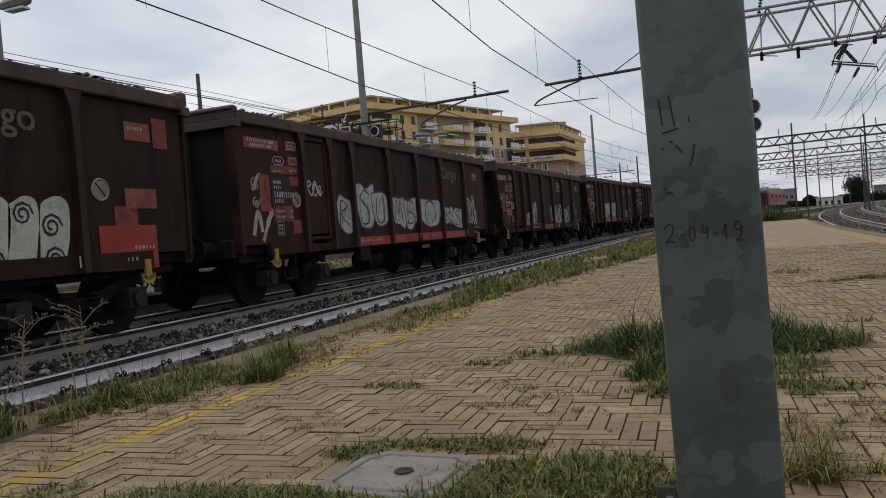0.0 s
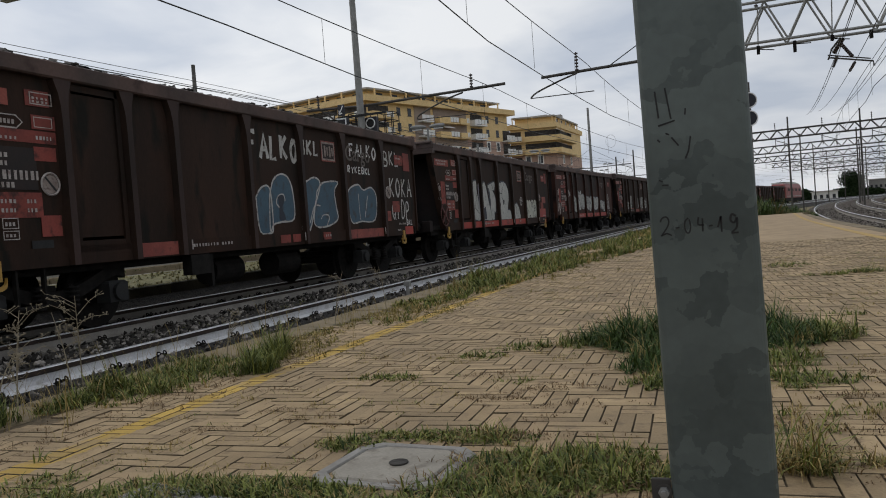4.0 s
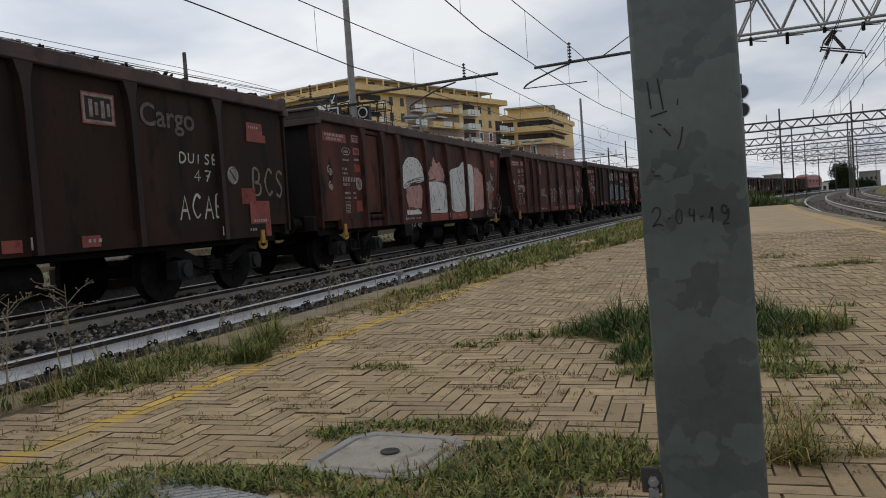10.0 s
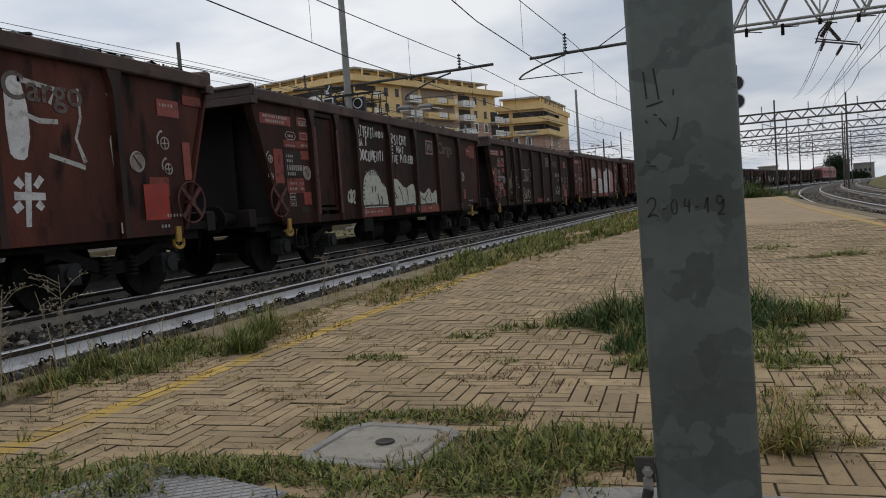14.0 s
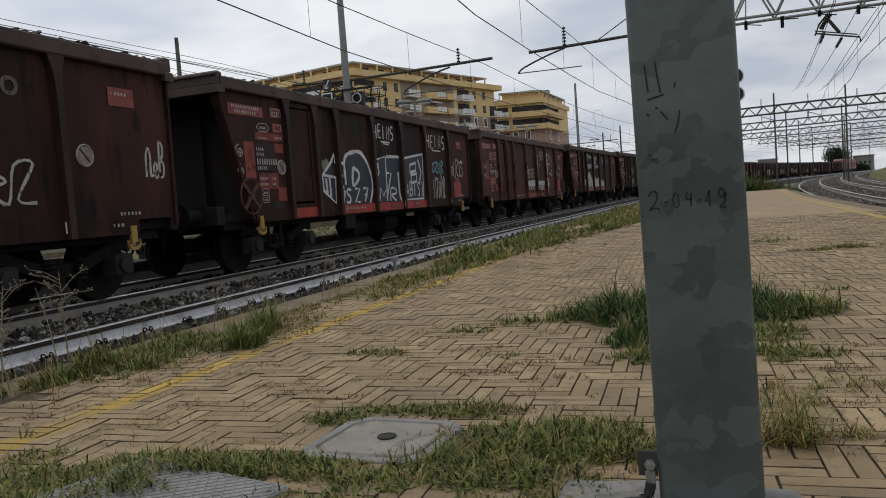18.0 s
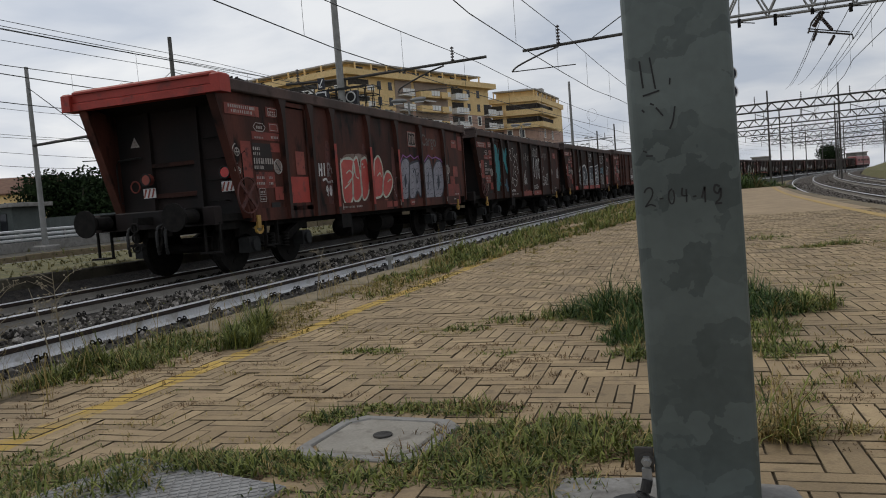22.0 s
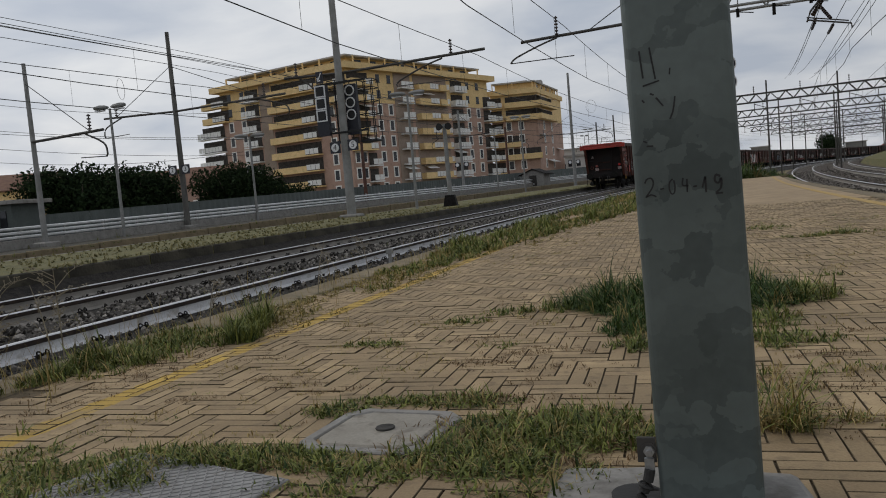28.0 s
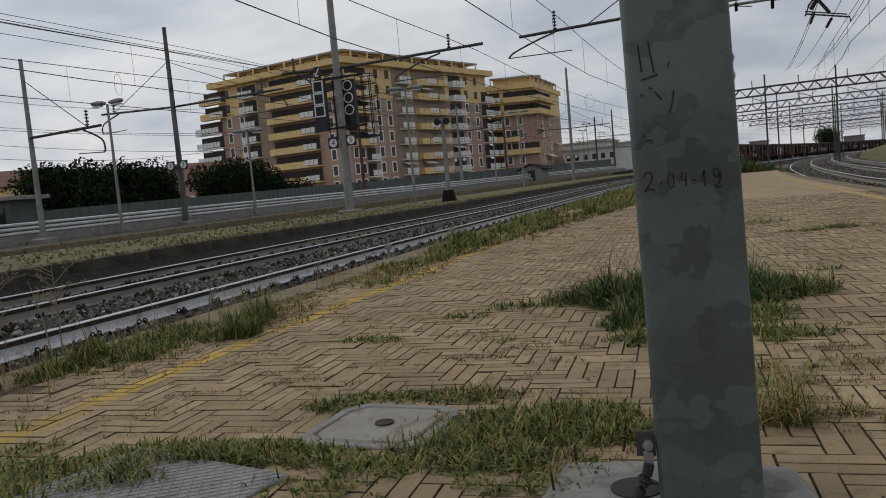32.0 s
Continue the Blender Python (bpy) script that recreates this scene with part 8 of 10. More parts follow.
def tail_end(t):
    """Lamps, plates, handrail and marks on the last wagon's leaning end."""
    def at(x, z, out=0.0):
        return (x, CEN - (BODY - SLANT) - out, z)
    for x, mat, label in ((1.02, LAMP_RED, "red tail lamp"), (-0.62, FADED, "dull red tail lamp")):
        lamp = part("tail_lamp", Build().disc(at(x, 1.72, 0.13), (0, 1, 0), 0.105, 0.10, 18), t, mat, label)
        part("bracket", Build().box(x - 0.03, x + 0.03, at(x, 1.72, 0.08)[1], at(x, 1.72)[1], 1.60, 1.86), lamp, IRON)
        part("lamp_rim", Build().ring(at(x, 1.72, 0.18), (0, 1, 0), 0.10, 0.014, 18, 6), lamp, STEEL_GREY)
        y = at(x, 1.5, 0.10)[1]
        part("striped_plate", Build().box(x - 0.13, x + 0.13, y - 0.012, y, 1.40, 1.57), t, WHITE, "white plate with red stripes")
        b = strokes(Build(), [[(x - 0.12 + 0.085 * k, 1.41), (x - 0.06 + 0.085 * k, 1.56)] for k in range(3)], 0.034, lambda u, v: (u, y - 0.015, v))
        part("stripes", b, t, FADED)
    for x in (-1.52, 1.50):
        part("beam_cap", Build().slab(x - 0.09, x + 0.09, CEN - BODY - 0.14, CEN - BODY + 0.14, TOP - 0.28, TOP + 0.02, 0.03), t, RED)
    part("cross_bar", Build().slab(-0.54, 0.36, at(0, 1.95, 0.07)[1], at(0, 1.95)[1], 1.92, 1.99, 0.01), t, WAGON_BROWN)
    part("cross_bar", Build().slab(-0.54, 0.36, at(0, 1.45, 0.07)[1], at(0, 1.45)[1], 1.38, 1.46, 0.01), t, WAGON_BROWN)
    part("handrail", Build().tube([at(-1.30, 1.35, 0.03), at(-1.30, 1.35, 0.10), at(-1.30, 2.02, 0.10), at(-1.24, 2.10, 0.10), at(-0.85, 2.12, 0.10), at(-0.80, 2.12, 0.02)], 0.018, 8), t, STEEL_GREY, "pale bent handrail")
    part("handrail", Build().tube([at(1.34, 1.3, 0.02), at(1.34, 1.3, 0.12), at(1.34, 2.0, 0.12), at(1.34, 2.05, 0.02)], 0.016, 8), t, IRON)
    for k in range(4):
        z = 1.25 + 0.36 * k
        part("ladder_rung", Build().tube([at(0.62, z, 0.02), at(0.62, z, 0.12), at(0.95, z, 0.12), at(0.95, z, 0.02)], 0.014, 6), t, IRON)
    tri = Build().add([at(-1.02, 2.32, 0.012), at(-0.82, 2.32, 0.012), at(-0.92, 2.50, 0.012)], [(0, 1, 2)])
    part("warning_triangle", tri, t, LIGHT, "faded warning triangle")
    part("round_mark", Build().ring(at(-1.0, 1.62, 0.012), (0, 1, 0), 0.10, 0.014, 20, 5), t, FADED)
    for x in (-0.3, 0.28, 0.45):
        part("brake_hose", Build().tube(smooth_line([(x, CEN - 6.52, 0.92), (x + 0.02, CEN - 6.72, 0.86), (x + 0.05, CEN - 6.78, 0.62), (x + 0.0, CEN - 6.70, 0.45)], 4), 0.026, 8), t, RUBBER)
    part("coupler_screw", Build().disc((-0.02, CEN - 6.85, 0.75), (0, 0, 1), 0.03, 0.42, 8).box(-0.16, 0.14, CEN - 6.87, CEN - 6.83, 0.60, 0.64), t, IRON)
    for x in (-1.1, 1.1):
        part("end_step", Build().box(x - 0.16, x + 0.16, CEN - 6.55, CEN - 6.35, 0.40, 0.43).box(x - 0.16, x - 0.13, CEN - 6.4, CEN - 6.36, 0.43, 0.9).box(x + 0.13, x + 0.16, CEN - 6.4, CEN - 6.36, 0.43, 0.9), t, IRON)


decorate()


# ---- the other platforms, walls and fences ----
def rise(s):
    """The yard climbs a little away from the station."""
    return max(0.009 * (s - 26), -0.12)


def swept(name, profile, s0, s1, mat, label, category, kind="structure", step=4.0, lift=True):
    b = Build()
    b.strip([[on_line(s, l, z + (rise(s) if lift else grade(s))) for l, z in profile] for s in along(s0, s1, step)])
    return solid(name, b, [mat], label, category, kind)


mid_platform = swept("middle_platform", [(-6.55, -0.62), (-1.62, -0.62), (-1.62, 0.0), (-1.72, 0.03), (-6.45, 0.03), (-6.55, 0.0)], -60, 190, TURF, "low middle platform overgrown with dry grass", "platform", lift=False)
for i in range(-10, 60):
    s = i * 2.0
    x, y, a = line(s + 1.0, -1.665)
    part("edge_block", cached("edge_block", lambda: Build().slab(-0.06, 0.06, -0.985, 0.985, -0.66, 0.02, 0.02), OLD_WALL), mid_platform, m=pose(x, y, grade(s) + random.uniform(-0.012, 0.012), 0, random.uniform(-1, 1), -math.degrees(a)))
wl_b = Build()
ribbon(wl_b, [(-6.50, 0.02), (-6.34, 0.02), (-6.34, 0.036), (-6.50, 0.036)], -60, 150, 4)
part("white_edge_line", wl_b, mid_platform, SLAB, "worn white line along the far edge")
track_far = thing("track_far", "railway track between the far platforms", "railway track", kind="structure")
for l in (-10.2 - 0.7535, -10.2 + 0.7535):
    rail(track_far, l, RAIL_GREY)
bed = Build()
ribbon(bed, [(-6.8, -0.61), (-12.1, -0.61), (-12.0, -0.44), (-6.9, -0.44)], -60, 200, 5)
part("ballast", bed, track_far, BALLAST)
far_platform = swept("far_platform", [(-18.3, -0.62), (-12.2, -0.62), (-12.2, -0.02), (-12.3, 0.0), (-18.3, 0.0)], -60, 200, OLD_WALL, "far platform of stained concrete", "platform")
for i in range(40):
    s = -10 + i * 3.0
    x, y, a = line(s, -12.16)
    part("edge_block", cached("far_edge_block", lambda: Build().slab(-0.05, 0.08, -1.48, 1.48, -0.62, 0.05, 0.02), KERB), far_platform, m=pose(x, y, rise(s), 0, 0, -math.degrees(a)))
swept("low_wall", [(-16.5, -0.1), (-16.2, -0.1), (-16.2, 0.36), (-16.5, 0.36)], -40, 130, CONCRETE, "low grey concrete wall under the guard rail", "wall")

guard = thing("guard_rail", "galvanised guard rail of three bars on the low wall", "guard rail")
for k in range(3):
    z = 0.40 + k * 0.17
    for i in range(24):
        b = Build()
        b.strip([[on_line(s, l, zz + rise(s)) for l, zz in ((-16.30, z), (-16.24, z + 0.025), (-16.24, z + 0.08), (-16.30, z + 0.105))] for s in along(-16 + i * 6.0, -16 + i * 6.0 + 5.97, 2.0)])
        part("bar", b, guard, GUARD)
for i in range(72):
    s = -16 + i * 2.0
    part("post", cached("guard_post", lambda: Build().box(-0.04, 0.04, -0.04, 0.04, -0.1, 0.84), POLE), guard, m=line_pose(s, -16.38, rise(s)))

fence = thing("sheet_fence", "grey-green corrugated sheet fence along the railway", "fence")
for i in range(60):
    s0 = -20 + i * 2.5
    b = Build()
    secs = []
    for k in range(21):
        s = s0 + 2.47 * k / 20
        l = -18.6 + (0.03 if k % 4 in (1, 2) else 0.0)
        h = 1.28 + 0.0165 * max(s - 26, -12)
        x, y, a = line(s, l)
        x2, y2, a = line(s, l - 0.02)
        secs.append([(x, y, -0.3), (x, y, h), (x2, y2, h), (x2, y2, -0.3)])
    b.strip(secs)
    part("sheet", b, fence, FENCE_GREY)
for i in range(60):
    s = -20 + i * 2.5
    part("post", cached("fence_post", lambda: Build().box(-0.03, 0.03, -0.03, 0.03, -0.4, 1.2), POLE), fence, m=line_pose(s, -18.68, 0.0066 * max(s - 26, -12)))


# ---- poles, lamps and signals ----
def flat_arm(b, p, q, r=0.045):
    b.tube([p, q], r, 6)


def insulator(b, p, q, n=5, r=0.07):
    p, q = Vector(p), Vector(q)
    b.tube([p, q], 0.025, 6)
    for i in range(n):
        c = p + (q - p) * (i + 0.5) / n
        b.disc(c, q - p, r, (q - p).length / n * 0.35, 10)
    return b


def number_plate(parent, digit, x, z, y=-0.2):
    """A square dark plate with a white disc and a figure."""
    p = part("track_sign", Build().slab(-0.23, 0.23, -0.02, 0.02, -0.23, 0.23, 0.01), parent, SIGN_BLACK, m=pose(x, y, z))
    part("disc", Build().disc((0, -0.026, 0), (0, 1, 0), 0.175, 0.008, 20), p, SIGN_WHITE)
    if digit:
        cu = bpy.data.curves.new("figure", "FONT")
        cu.body, cu.size, cu.align_x, cu.align_y, cu.extrude = digit, 0.32, "CENTER", "CENTER", 0.002
        tmp = bpy.data.objects.new("figure", cu)
        scene.collection.objects.link(tmp)
        me = bpy.data.meshes.new_from_object(tmp.evaluated_get(bpy.context.evaluated_depsgraph_get()))
        bpy.data.objects.remove(tmp)
        me.materials.clear()
        me.materials.append(INK)
        part("figure", me, p, m=pose(0, -0.034, 0, 90, 0, 0))


def catenary_pole(x, y, top, turn, arm_right, arm_left, arm_z, label, mat=POLE, r=0.17, base=0.0, figures=None, group=""):
    """A tapered mast with a crossarm, stays, insulators and curved registration arms."""
    t = thing("catenary_pole", label, "catenary pole", pose(x, y, base, 0, 0, turn), group=group)
    part("mast", Build().tube([(0, 0, -0.1), (0, 0, top * 0.5), (0, 0, top)], r, 12, r1=r * 0.62), t, mat)
    part("foot", Build().slab(-0.35, 0.35, -0.35, 0.35, -0.15, 0.16, 0.05), t, CONCRETE)
    for reach in (arm_right, arm_left):
        if not reach:
            continue
        sg = math.copysign(1, reach)
        arm = Build()
        flat_arm(arm, (0, -0.05, arm_z), (reach, -0.05, arm_z + 0.12), 0.055)
        a = part("crossarm", arm, t, DARKPOLE)
        part("stay", Build().tube([(0, -0.05, min(arm_z + 2.2, top - 0.2)), (reach * 0.82, -0.05, arm_z + 0.12)], 0.016, 5), a, WIRE)
        ins = Build()
        insulator(ins, (reach * 0.82, -0.05, arm_z + 0.15), (reach * 0.82, -0.05, arm_z + 0.75))
        part("insulator", ins, a, PORCELAIN)
        cv = Build().tube(smooth_line([(reach * 0.75, -0.05, arm_z + 0.05), (reach * 0.98, -0.05, arm_z - 0.35), (reach * 1.02, -0.05, arm_z - 0.72), (reach * 1.0, -0.05, arm_z - 0.85)], 4), 0.035, 6)
        cv.tube([(reach * 1.0, -0.05, arm_z - 0.85), (reach * 0.66, -0.05, arm_z - 0.80)], 0.02, 5)
        part("steady_arm", cv, a, DARKPOLE)
    for k, (fig, sx) in enumerate(figures or ()):
        number_plate(t, fig, sx, 2.9)
    return t


def lamp_post(x, y, h, turn, heads=2, mat=POLE, base=0.0, label="slim grey lamp post with two flat lamp heads"):
    t = thing("lamp_post", label, "lamp post", pose(x, y, base, 0, 0, turn), group="lamp posts")
    part("pole", Build().tube([(0, 0, -0.1), (0, 0, h)], 0.075, 8, r1=0.05), t, mat)
    for sx in (1, -1)[:heads]:
        b = Build()
        secs = []
        for u, w, hh in ((0.08, 0.05, 0.04), (0.25, 0.12, 0.10), (0.55, 0.15, 0.12), (0.8, 0.10, 0.08), (0.86, 0.03, 0.03)):
            secs.append([(sx * u, w * math.cos(a), h + 0.06 + 0.03 * u + hh * math.sin(a)) for a in [k * math.pi / 4 for k in range(8)]])
        b.strip(secs)
        hd = part("lamp_head", b, t, mat)
        part("lens", Build().slab(min(sx * 0.3, sx * 0.75), max(sx * 0.3, sx * 0.75), -0.09, 0.09, h - 0.075, h - 0.03, 0.01), hd, SIGN_WHITE)
    return t


catenary_pole(-23.75, 22.55, 6.9, 0, 3.4, 0, 3.95, "pale catenary pole with one crossarm on the far platform", figures=None, r=0.115, group="catenary poles")
catenary_pole(-24.1, 31.6, 9.6, 0, 6.2, -4.3, 5.75, "tall dark catenary pole with track signs 2 and 3", POLE_DIRTY, 0.15, rise(32), (("2", -0.38), ("3", 0.38)), group="catenary poles")
for a in ((-24.0, 27.05, 5.6, 0, 2, POLE, 0.0), (-23.9, 37.6, 4.7, 20, 2, POLE, rise(37)), (-13.0, 34.5, 5.5, 10, 2, POLE, 0.03), (-18.8, 73.1, 6.3, 15, 1, POLE, 0.2), (-13.7, 62.3, 6.3, 15, 2, POLE, 0.03), (-12.6, 10.7, 5.55, 0, 2, POLE, 0.03), (-20.6, 150, 9.0, 10, 2, POLE, 0.3), (-18.5, 140, 9.5, 10, 2, POLE, 0.3)):
    lamp_post(*a)
speaker = thing("loudspeaker_pole", "grey pole with two horn loudspeakers on the middle platform", "loudspeaker pole", pose(-11.2, 34.3, 0.03, 0, 0, 10))
part("pole", Build().tube([(0, 0, -0.1), (0, 0, 3.9)], 0.12, 10, r1=0.09), speaker, POLE)
part("foot", Build().strip([[(sx * w, sy * w, z) for sx, sy in ((-1, -1), (1, -1), (1, 1), (-1, 1))] for w, z in ((0.35, -0.1), (0.22, 0.55))]), speaker, IRON)
for sx in (-1, 1):
    part("horn", Build().tube([(sx * 0.1, -0.1, 3.75), (sx * 0.22, -0.35, 3.75)], 0.06, 12, r1=0.17), speaker, STEEL_GREY)
for x, y, top, ar, al, az_, mat, lab, base in ((-24.6, 54.3, 5.8, 0, 0, 4.4, RUSTPOLE, "slim rust-brown pole by the low wall", rise(54)),
                                       (-22.0, 72.0, 8.2, 2.8, -2.8, 5.6, POLE, "grey catenary pole with two crossarms", rise(70)),
                                       (-21.5, 89.0, 7.3, 2.6, 0, 5.4, RUSTPOLE, "dark slim catenary pole beside the hut", rise(88)),
                                       (-13.7, 89.5, 13.2, 4.5, -4.0, 6.2, POLE, "tall grey catenary pole with crossarms and two track signs", 0.05),
                                       (-18.2, 150.0, 11.5, 4.0, -4.0, 7.0, DARKPOLE, "dark catenary pole far down the line", 0.2),
                                       (-14.9, 150.0, 12.5, 5.0, -3.0, 7.5, DARKPOLE, "dark catenary pole far down the line", 0.2)):
    catenary_pole(x, y, top, 8, ar, al, az_, lab, mat, 0.16 if top < 9 else 0.2, base, ((("", -0.45), ("", 0.45)) if top in (8.2, 13.2) else None), group="catenary poles")


def signal_mast():
    t = thing("signal_mast", "tall grey signal mast with two caged signal heads and track signs", "signal mast", pose(-13.9, 29.05, 0.03, 0, 0, 0))
    part("mast", Build().tube([(0, 0, -0.1), (0, 0, 4.5), (0, 0, 10.9)], 0.20, 14, r1=0.125), t, POLE)
    part("foot", Build().slab(-0.4, 0.4, -0.4, 0.4, -0.2, 0.12, 0.05), t, CONCRETE)
    for cx, square in ((-0.72, True), (0.30, False)):
        back = 0.0 if square else 0.72             # the ring head hangs behind the mast
        h = part("signal_head", Build().slab(cx - 0.26, cx + 0.26, back - 0.42, back - 0.18, 3.45, 5.55, 0.02), t, SIGN_BLACK)
        for k in range(3):
            z = 5.28 - k * 0.50
            if square:
                b = Build()
                for x0, x1, z0, z1 in ((-0.24, 0.24, 0.19, 0.24), (-0.24, 0.24, -0.24, -0.19), (-0.24, -0.19, -0.19, 0.19), (0.19, 0.24, -0.19, 0.19)):
                    b.box(cx + x0, cx + x1, -0.46, -0.425, z + z0, z + z1)
                part("square_frame", b, h, SIGN_WHITE)
            else:
                part("ring_frame", Build().ring((cx - 0.02, back - 0.44, z), (0, 1, 0), 0.20, 0.03, 20, 6), h, SIGN_WHITE)
            part("lens", Build().disc((cx, back - 0.432, z), (0, 1, 0), 0.15, 0.02, 16), h, RUBBER)
        cage = Build()
        for x in (cx + 0.10, cx + 0.45, cx + 0.8):
            for y in (back + 0.1, back + 0.75):
                cage.tube([(x, y, 3.2), (x, y, 5.75)], 0.022, 5)
        for z in (3.2, 3.75, 4.3, 4.85, 5.4, 5.75):
            for p, q in (((0.10, 0.1), (0.8, 0.1)), ((0.10, 0.75), (0.8, 0.75)), ((0.10, 0.1), (0.10, 0.75)), ((0.8, 0.1), (0.8, 0.75))):
                cage.tube([(cx + p[0], back + p[1], z), (cx + q[0], back + q[1], z)], 0.02, 5)
        part("cage", cage, t, STEEL_GREY, "grey steel maintenance cage")
        part("cage_floor", Build().box(cx + 0.05, cx + 0.85, back + 0.05, back + 0.8, 3.14, 3.2), t, SIGN_BLACK)
    part("arrow_board", Build().slab(-0.86, -0.56, -0.40, -0.34, 5.62, 6.1, 0.01), t, SIGN_BLACK)
    b = Build()
    strokes(b, [[(-0.62, 6.04), (-0.80, 5.70)], [(-0.80, 5.70), (-0.80, 5.86)], [(-0.80, 5.70), (-0.66, 5.74)]], 0.05, lambda u, v: (u, -0.404, v))
    part("arrow", b, t, SIGN_WHITE)
    part("bracket", Build().box(-1.0, 1.2, -0.2, -0.1, 5.55, 5.63).box(-1.0, 1.2, -0.2, -0.1, 3.5, 3.58), t, STEEL_GREY)
    number_plate(t, "4", -0.34, 2.93, -0.26)
    number_plate(t, "5", 0.48, 2.98, -0.26)
    for reach in (6.3, -2.6):
        arm = Build()
        flat_arm(arm, (0, 0.1, 6.0), (reach, 0.1, 6.12), 0.06)
        a = part("crossarm", arm, t, DARKPOLE)
        ins = Build()
        insulator(ins, (reach * 0.78, 0.1, 6.12), (reach * 0.78, 0.1, 6.7))
        part("insulator", ins, a, PORCELAIN)
        cv = Build().tube(smooth_line([(reach * 0.72, 0.1, 6.0), (reach * 0.60, 0.1, 5.8), (reach * 0.42, 0.1, 5.35), (reach * 0.40, 0.1, 5.15)], 4), 0.035, 6)
        cv.tube([(reach * 0.40, 0.1, 5.15), (reach * 0.80, 0.1, 5.1)], 0.02, 5)
        part("steady_arm", cv, a, DARKPOLE)


signal_mast()


def truss(b, p, q, h, d, n, r=0.05):
    """A box girder of round bars from p to q, h high and d deep."""
    p, q = Vector(p), Vector(q)
    u = (q - p).normalized()
    v = u.cross(Vector((0, 0, 1))).normalized() * d
    w = Vector((0, 0, h))
    for o in (Vector(), v, w, w + v):
        b.tube([p + o, q + o], r * 1.25, 5)
    for i in range(n):
        a, c, e = p + (q - p) * i / n, p + (q - p) * (i + 0.5) / n, p + (q - p) * (i + 1) / n
        for o in (Vector(), v):
            b.tube([a + o, c + o + w], r * 0.8, 4)
            b.tube([c + o + w, e + o], r * 0.8, 4)
    return b


def gantry(s, l0, l1, low, high, posts, label, n=14, mat=DARKPOLE, r=0.05, depth=0.5, tall=0.8):
    t = thing("gantry", label, "catenary gantry", group="catenary gantries")
    part("girder", truss(Build(), on_line(s, l0, low), on_line(s, l1, low), high - low, depth, n, r), t, mat)
    for l in posts:
        x, y, a = line(s, l)
        part("post", Build().tube([(x, y, -0.6), (x, y, high + tall)], 0.085, 8, r1=0.065), t, POLE if s < 40 else DARKPOLE)
    for l in along(l0 + 1.5, l1 - 1.0, 3.6) if s > 40 else []:
        x, y, a = line(s, l)
        hang = Build()
        hang.tube([(x, y, low), (x, y, low - 0.9)], 0.03, 5)
        hang.tube([(x, y, low - 0.15), (x + 0.9, y, low - 0.5), (x + 1.1, y, low - 1.0)], 0.03, 5)
        part("hanger", hang, t, mat)
        part("insulator", insulator(Build(), (x, y, high), (x, y, high + 0.7), 4, 0.06), t, PORCELAIN)
    return t


near_gantry = gantry(29.2, 8.0, 24.0, 6.10, 7.45, (8.0, 24.0), "grey lattice gantry spanning the tracks beside the platform", 12, POLE, 0.042, 0.9, 0.4)
arm = Build()
x, y, a = line(29.2, 8.0)
flat_arm(arm, (x, y, 6.30), (x - 6.0, y + 0.3, 6.18), 0.06)
ca = part("crossarm", arm, near_gantry, DARKPOLE)
ins = Build()
insulator(ins, (x - 4.6, y + 0.2, 6.22), (x - 4.6, y + 0.2, 6.95), 6)
part("insulator", ins, ca, PORCELAIN)
part("stay", Build().tube([(x, y, 8.2), (x - 3.4, y + 0.2, 6.25)], 0.02, 5), ca, WIRE)
sa = Build().tube(smooth_line([(x - 4.6, y + 0.2, 6.15), (x - 5.3, y + 0.2, 5.95), (x - 6.2, y + 0.2, 5.62), (x - 6.45, y + 0.2, 5.42)], 4), 0.035, 6)
sa.tube([(x - 6.45, y + 0.2, 5.42), (x - 4.0, y + 0.2, 5.40)], 0.02, 5)
part("steady_arm", sa, ca, DARKPOLE)
for k in range(13):
    x, y, a = line(29.2, 8.6 + k * 1.15)
    part("clamp", Build().box(x - 0.05, x + 0.05, y - 0.06, y + 0.06, 5.98 - 0.1 * (k % 3), 6.16).tube([(x, y, 6.05), (x + 0.5, y - 0.1, 6.0 - 0.06 * (k % 2))], 0.018, 5), near_gantry, IRON)
    if k % 2:
        part("upright", Build().tube([(x, y, 6.1), (x + 0.05, y, 7.45)], 0.022, 5), near_gantry, POLE)
    if k % 3 == 1:
        part("insulator", insulator(Build(), (x, y, 7.5), (x + 0.1, y, 8.0), 5, 0.07), near_gantry, PORCELAIN)
for dx in (0.0, 3.6):
    drop = part("drop_arm", Build().tube([(3.77 + dx, 28.9, 5.46), (5.1 + dx, 28.9, 5.16), (5.12 + dx, 28.9, 5.0)], 0.03, 6).tube([(3.77 + dx, 29.0, 5.56), (5.05 + dx, 29.0, 5.27)], 0.022, 6).tube([(3.77 + dx, 28.95, 5.40), (3.9 + dx, 29.0, 5.75), (4.2 + dx, 29.1, 6.1)], 0.035, 6), near_gantry, DARKPOLE)
    part("insulator", insulator(Build(), (3.95 + dx, 29.0, 5.6), (4.3 + dx, 29.2, 6.1), 7, 0.075), drop, PORCELAIN)
    part("insulator", insulator(Build(), (4.45 + dx, 28.6, 5.35), (4.25 + dx, 29.4, 5.95), 8, 0.06), drop, PORCELAIN)
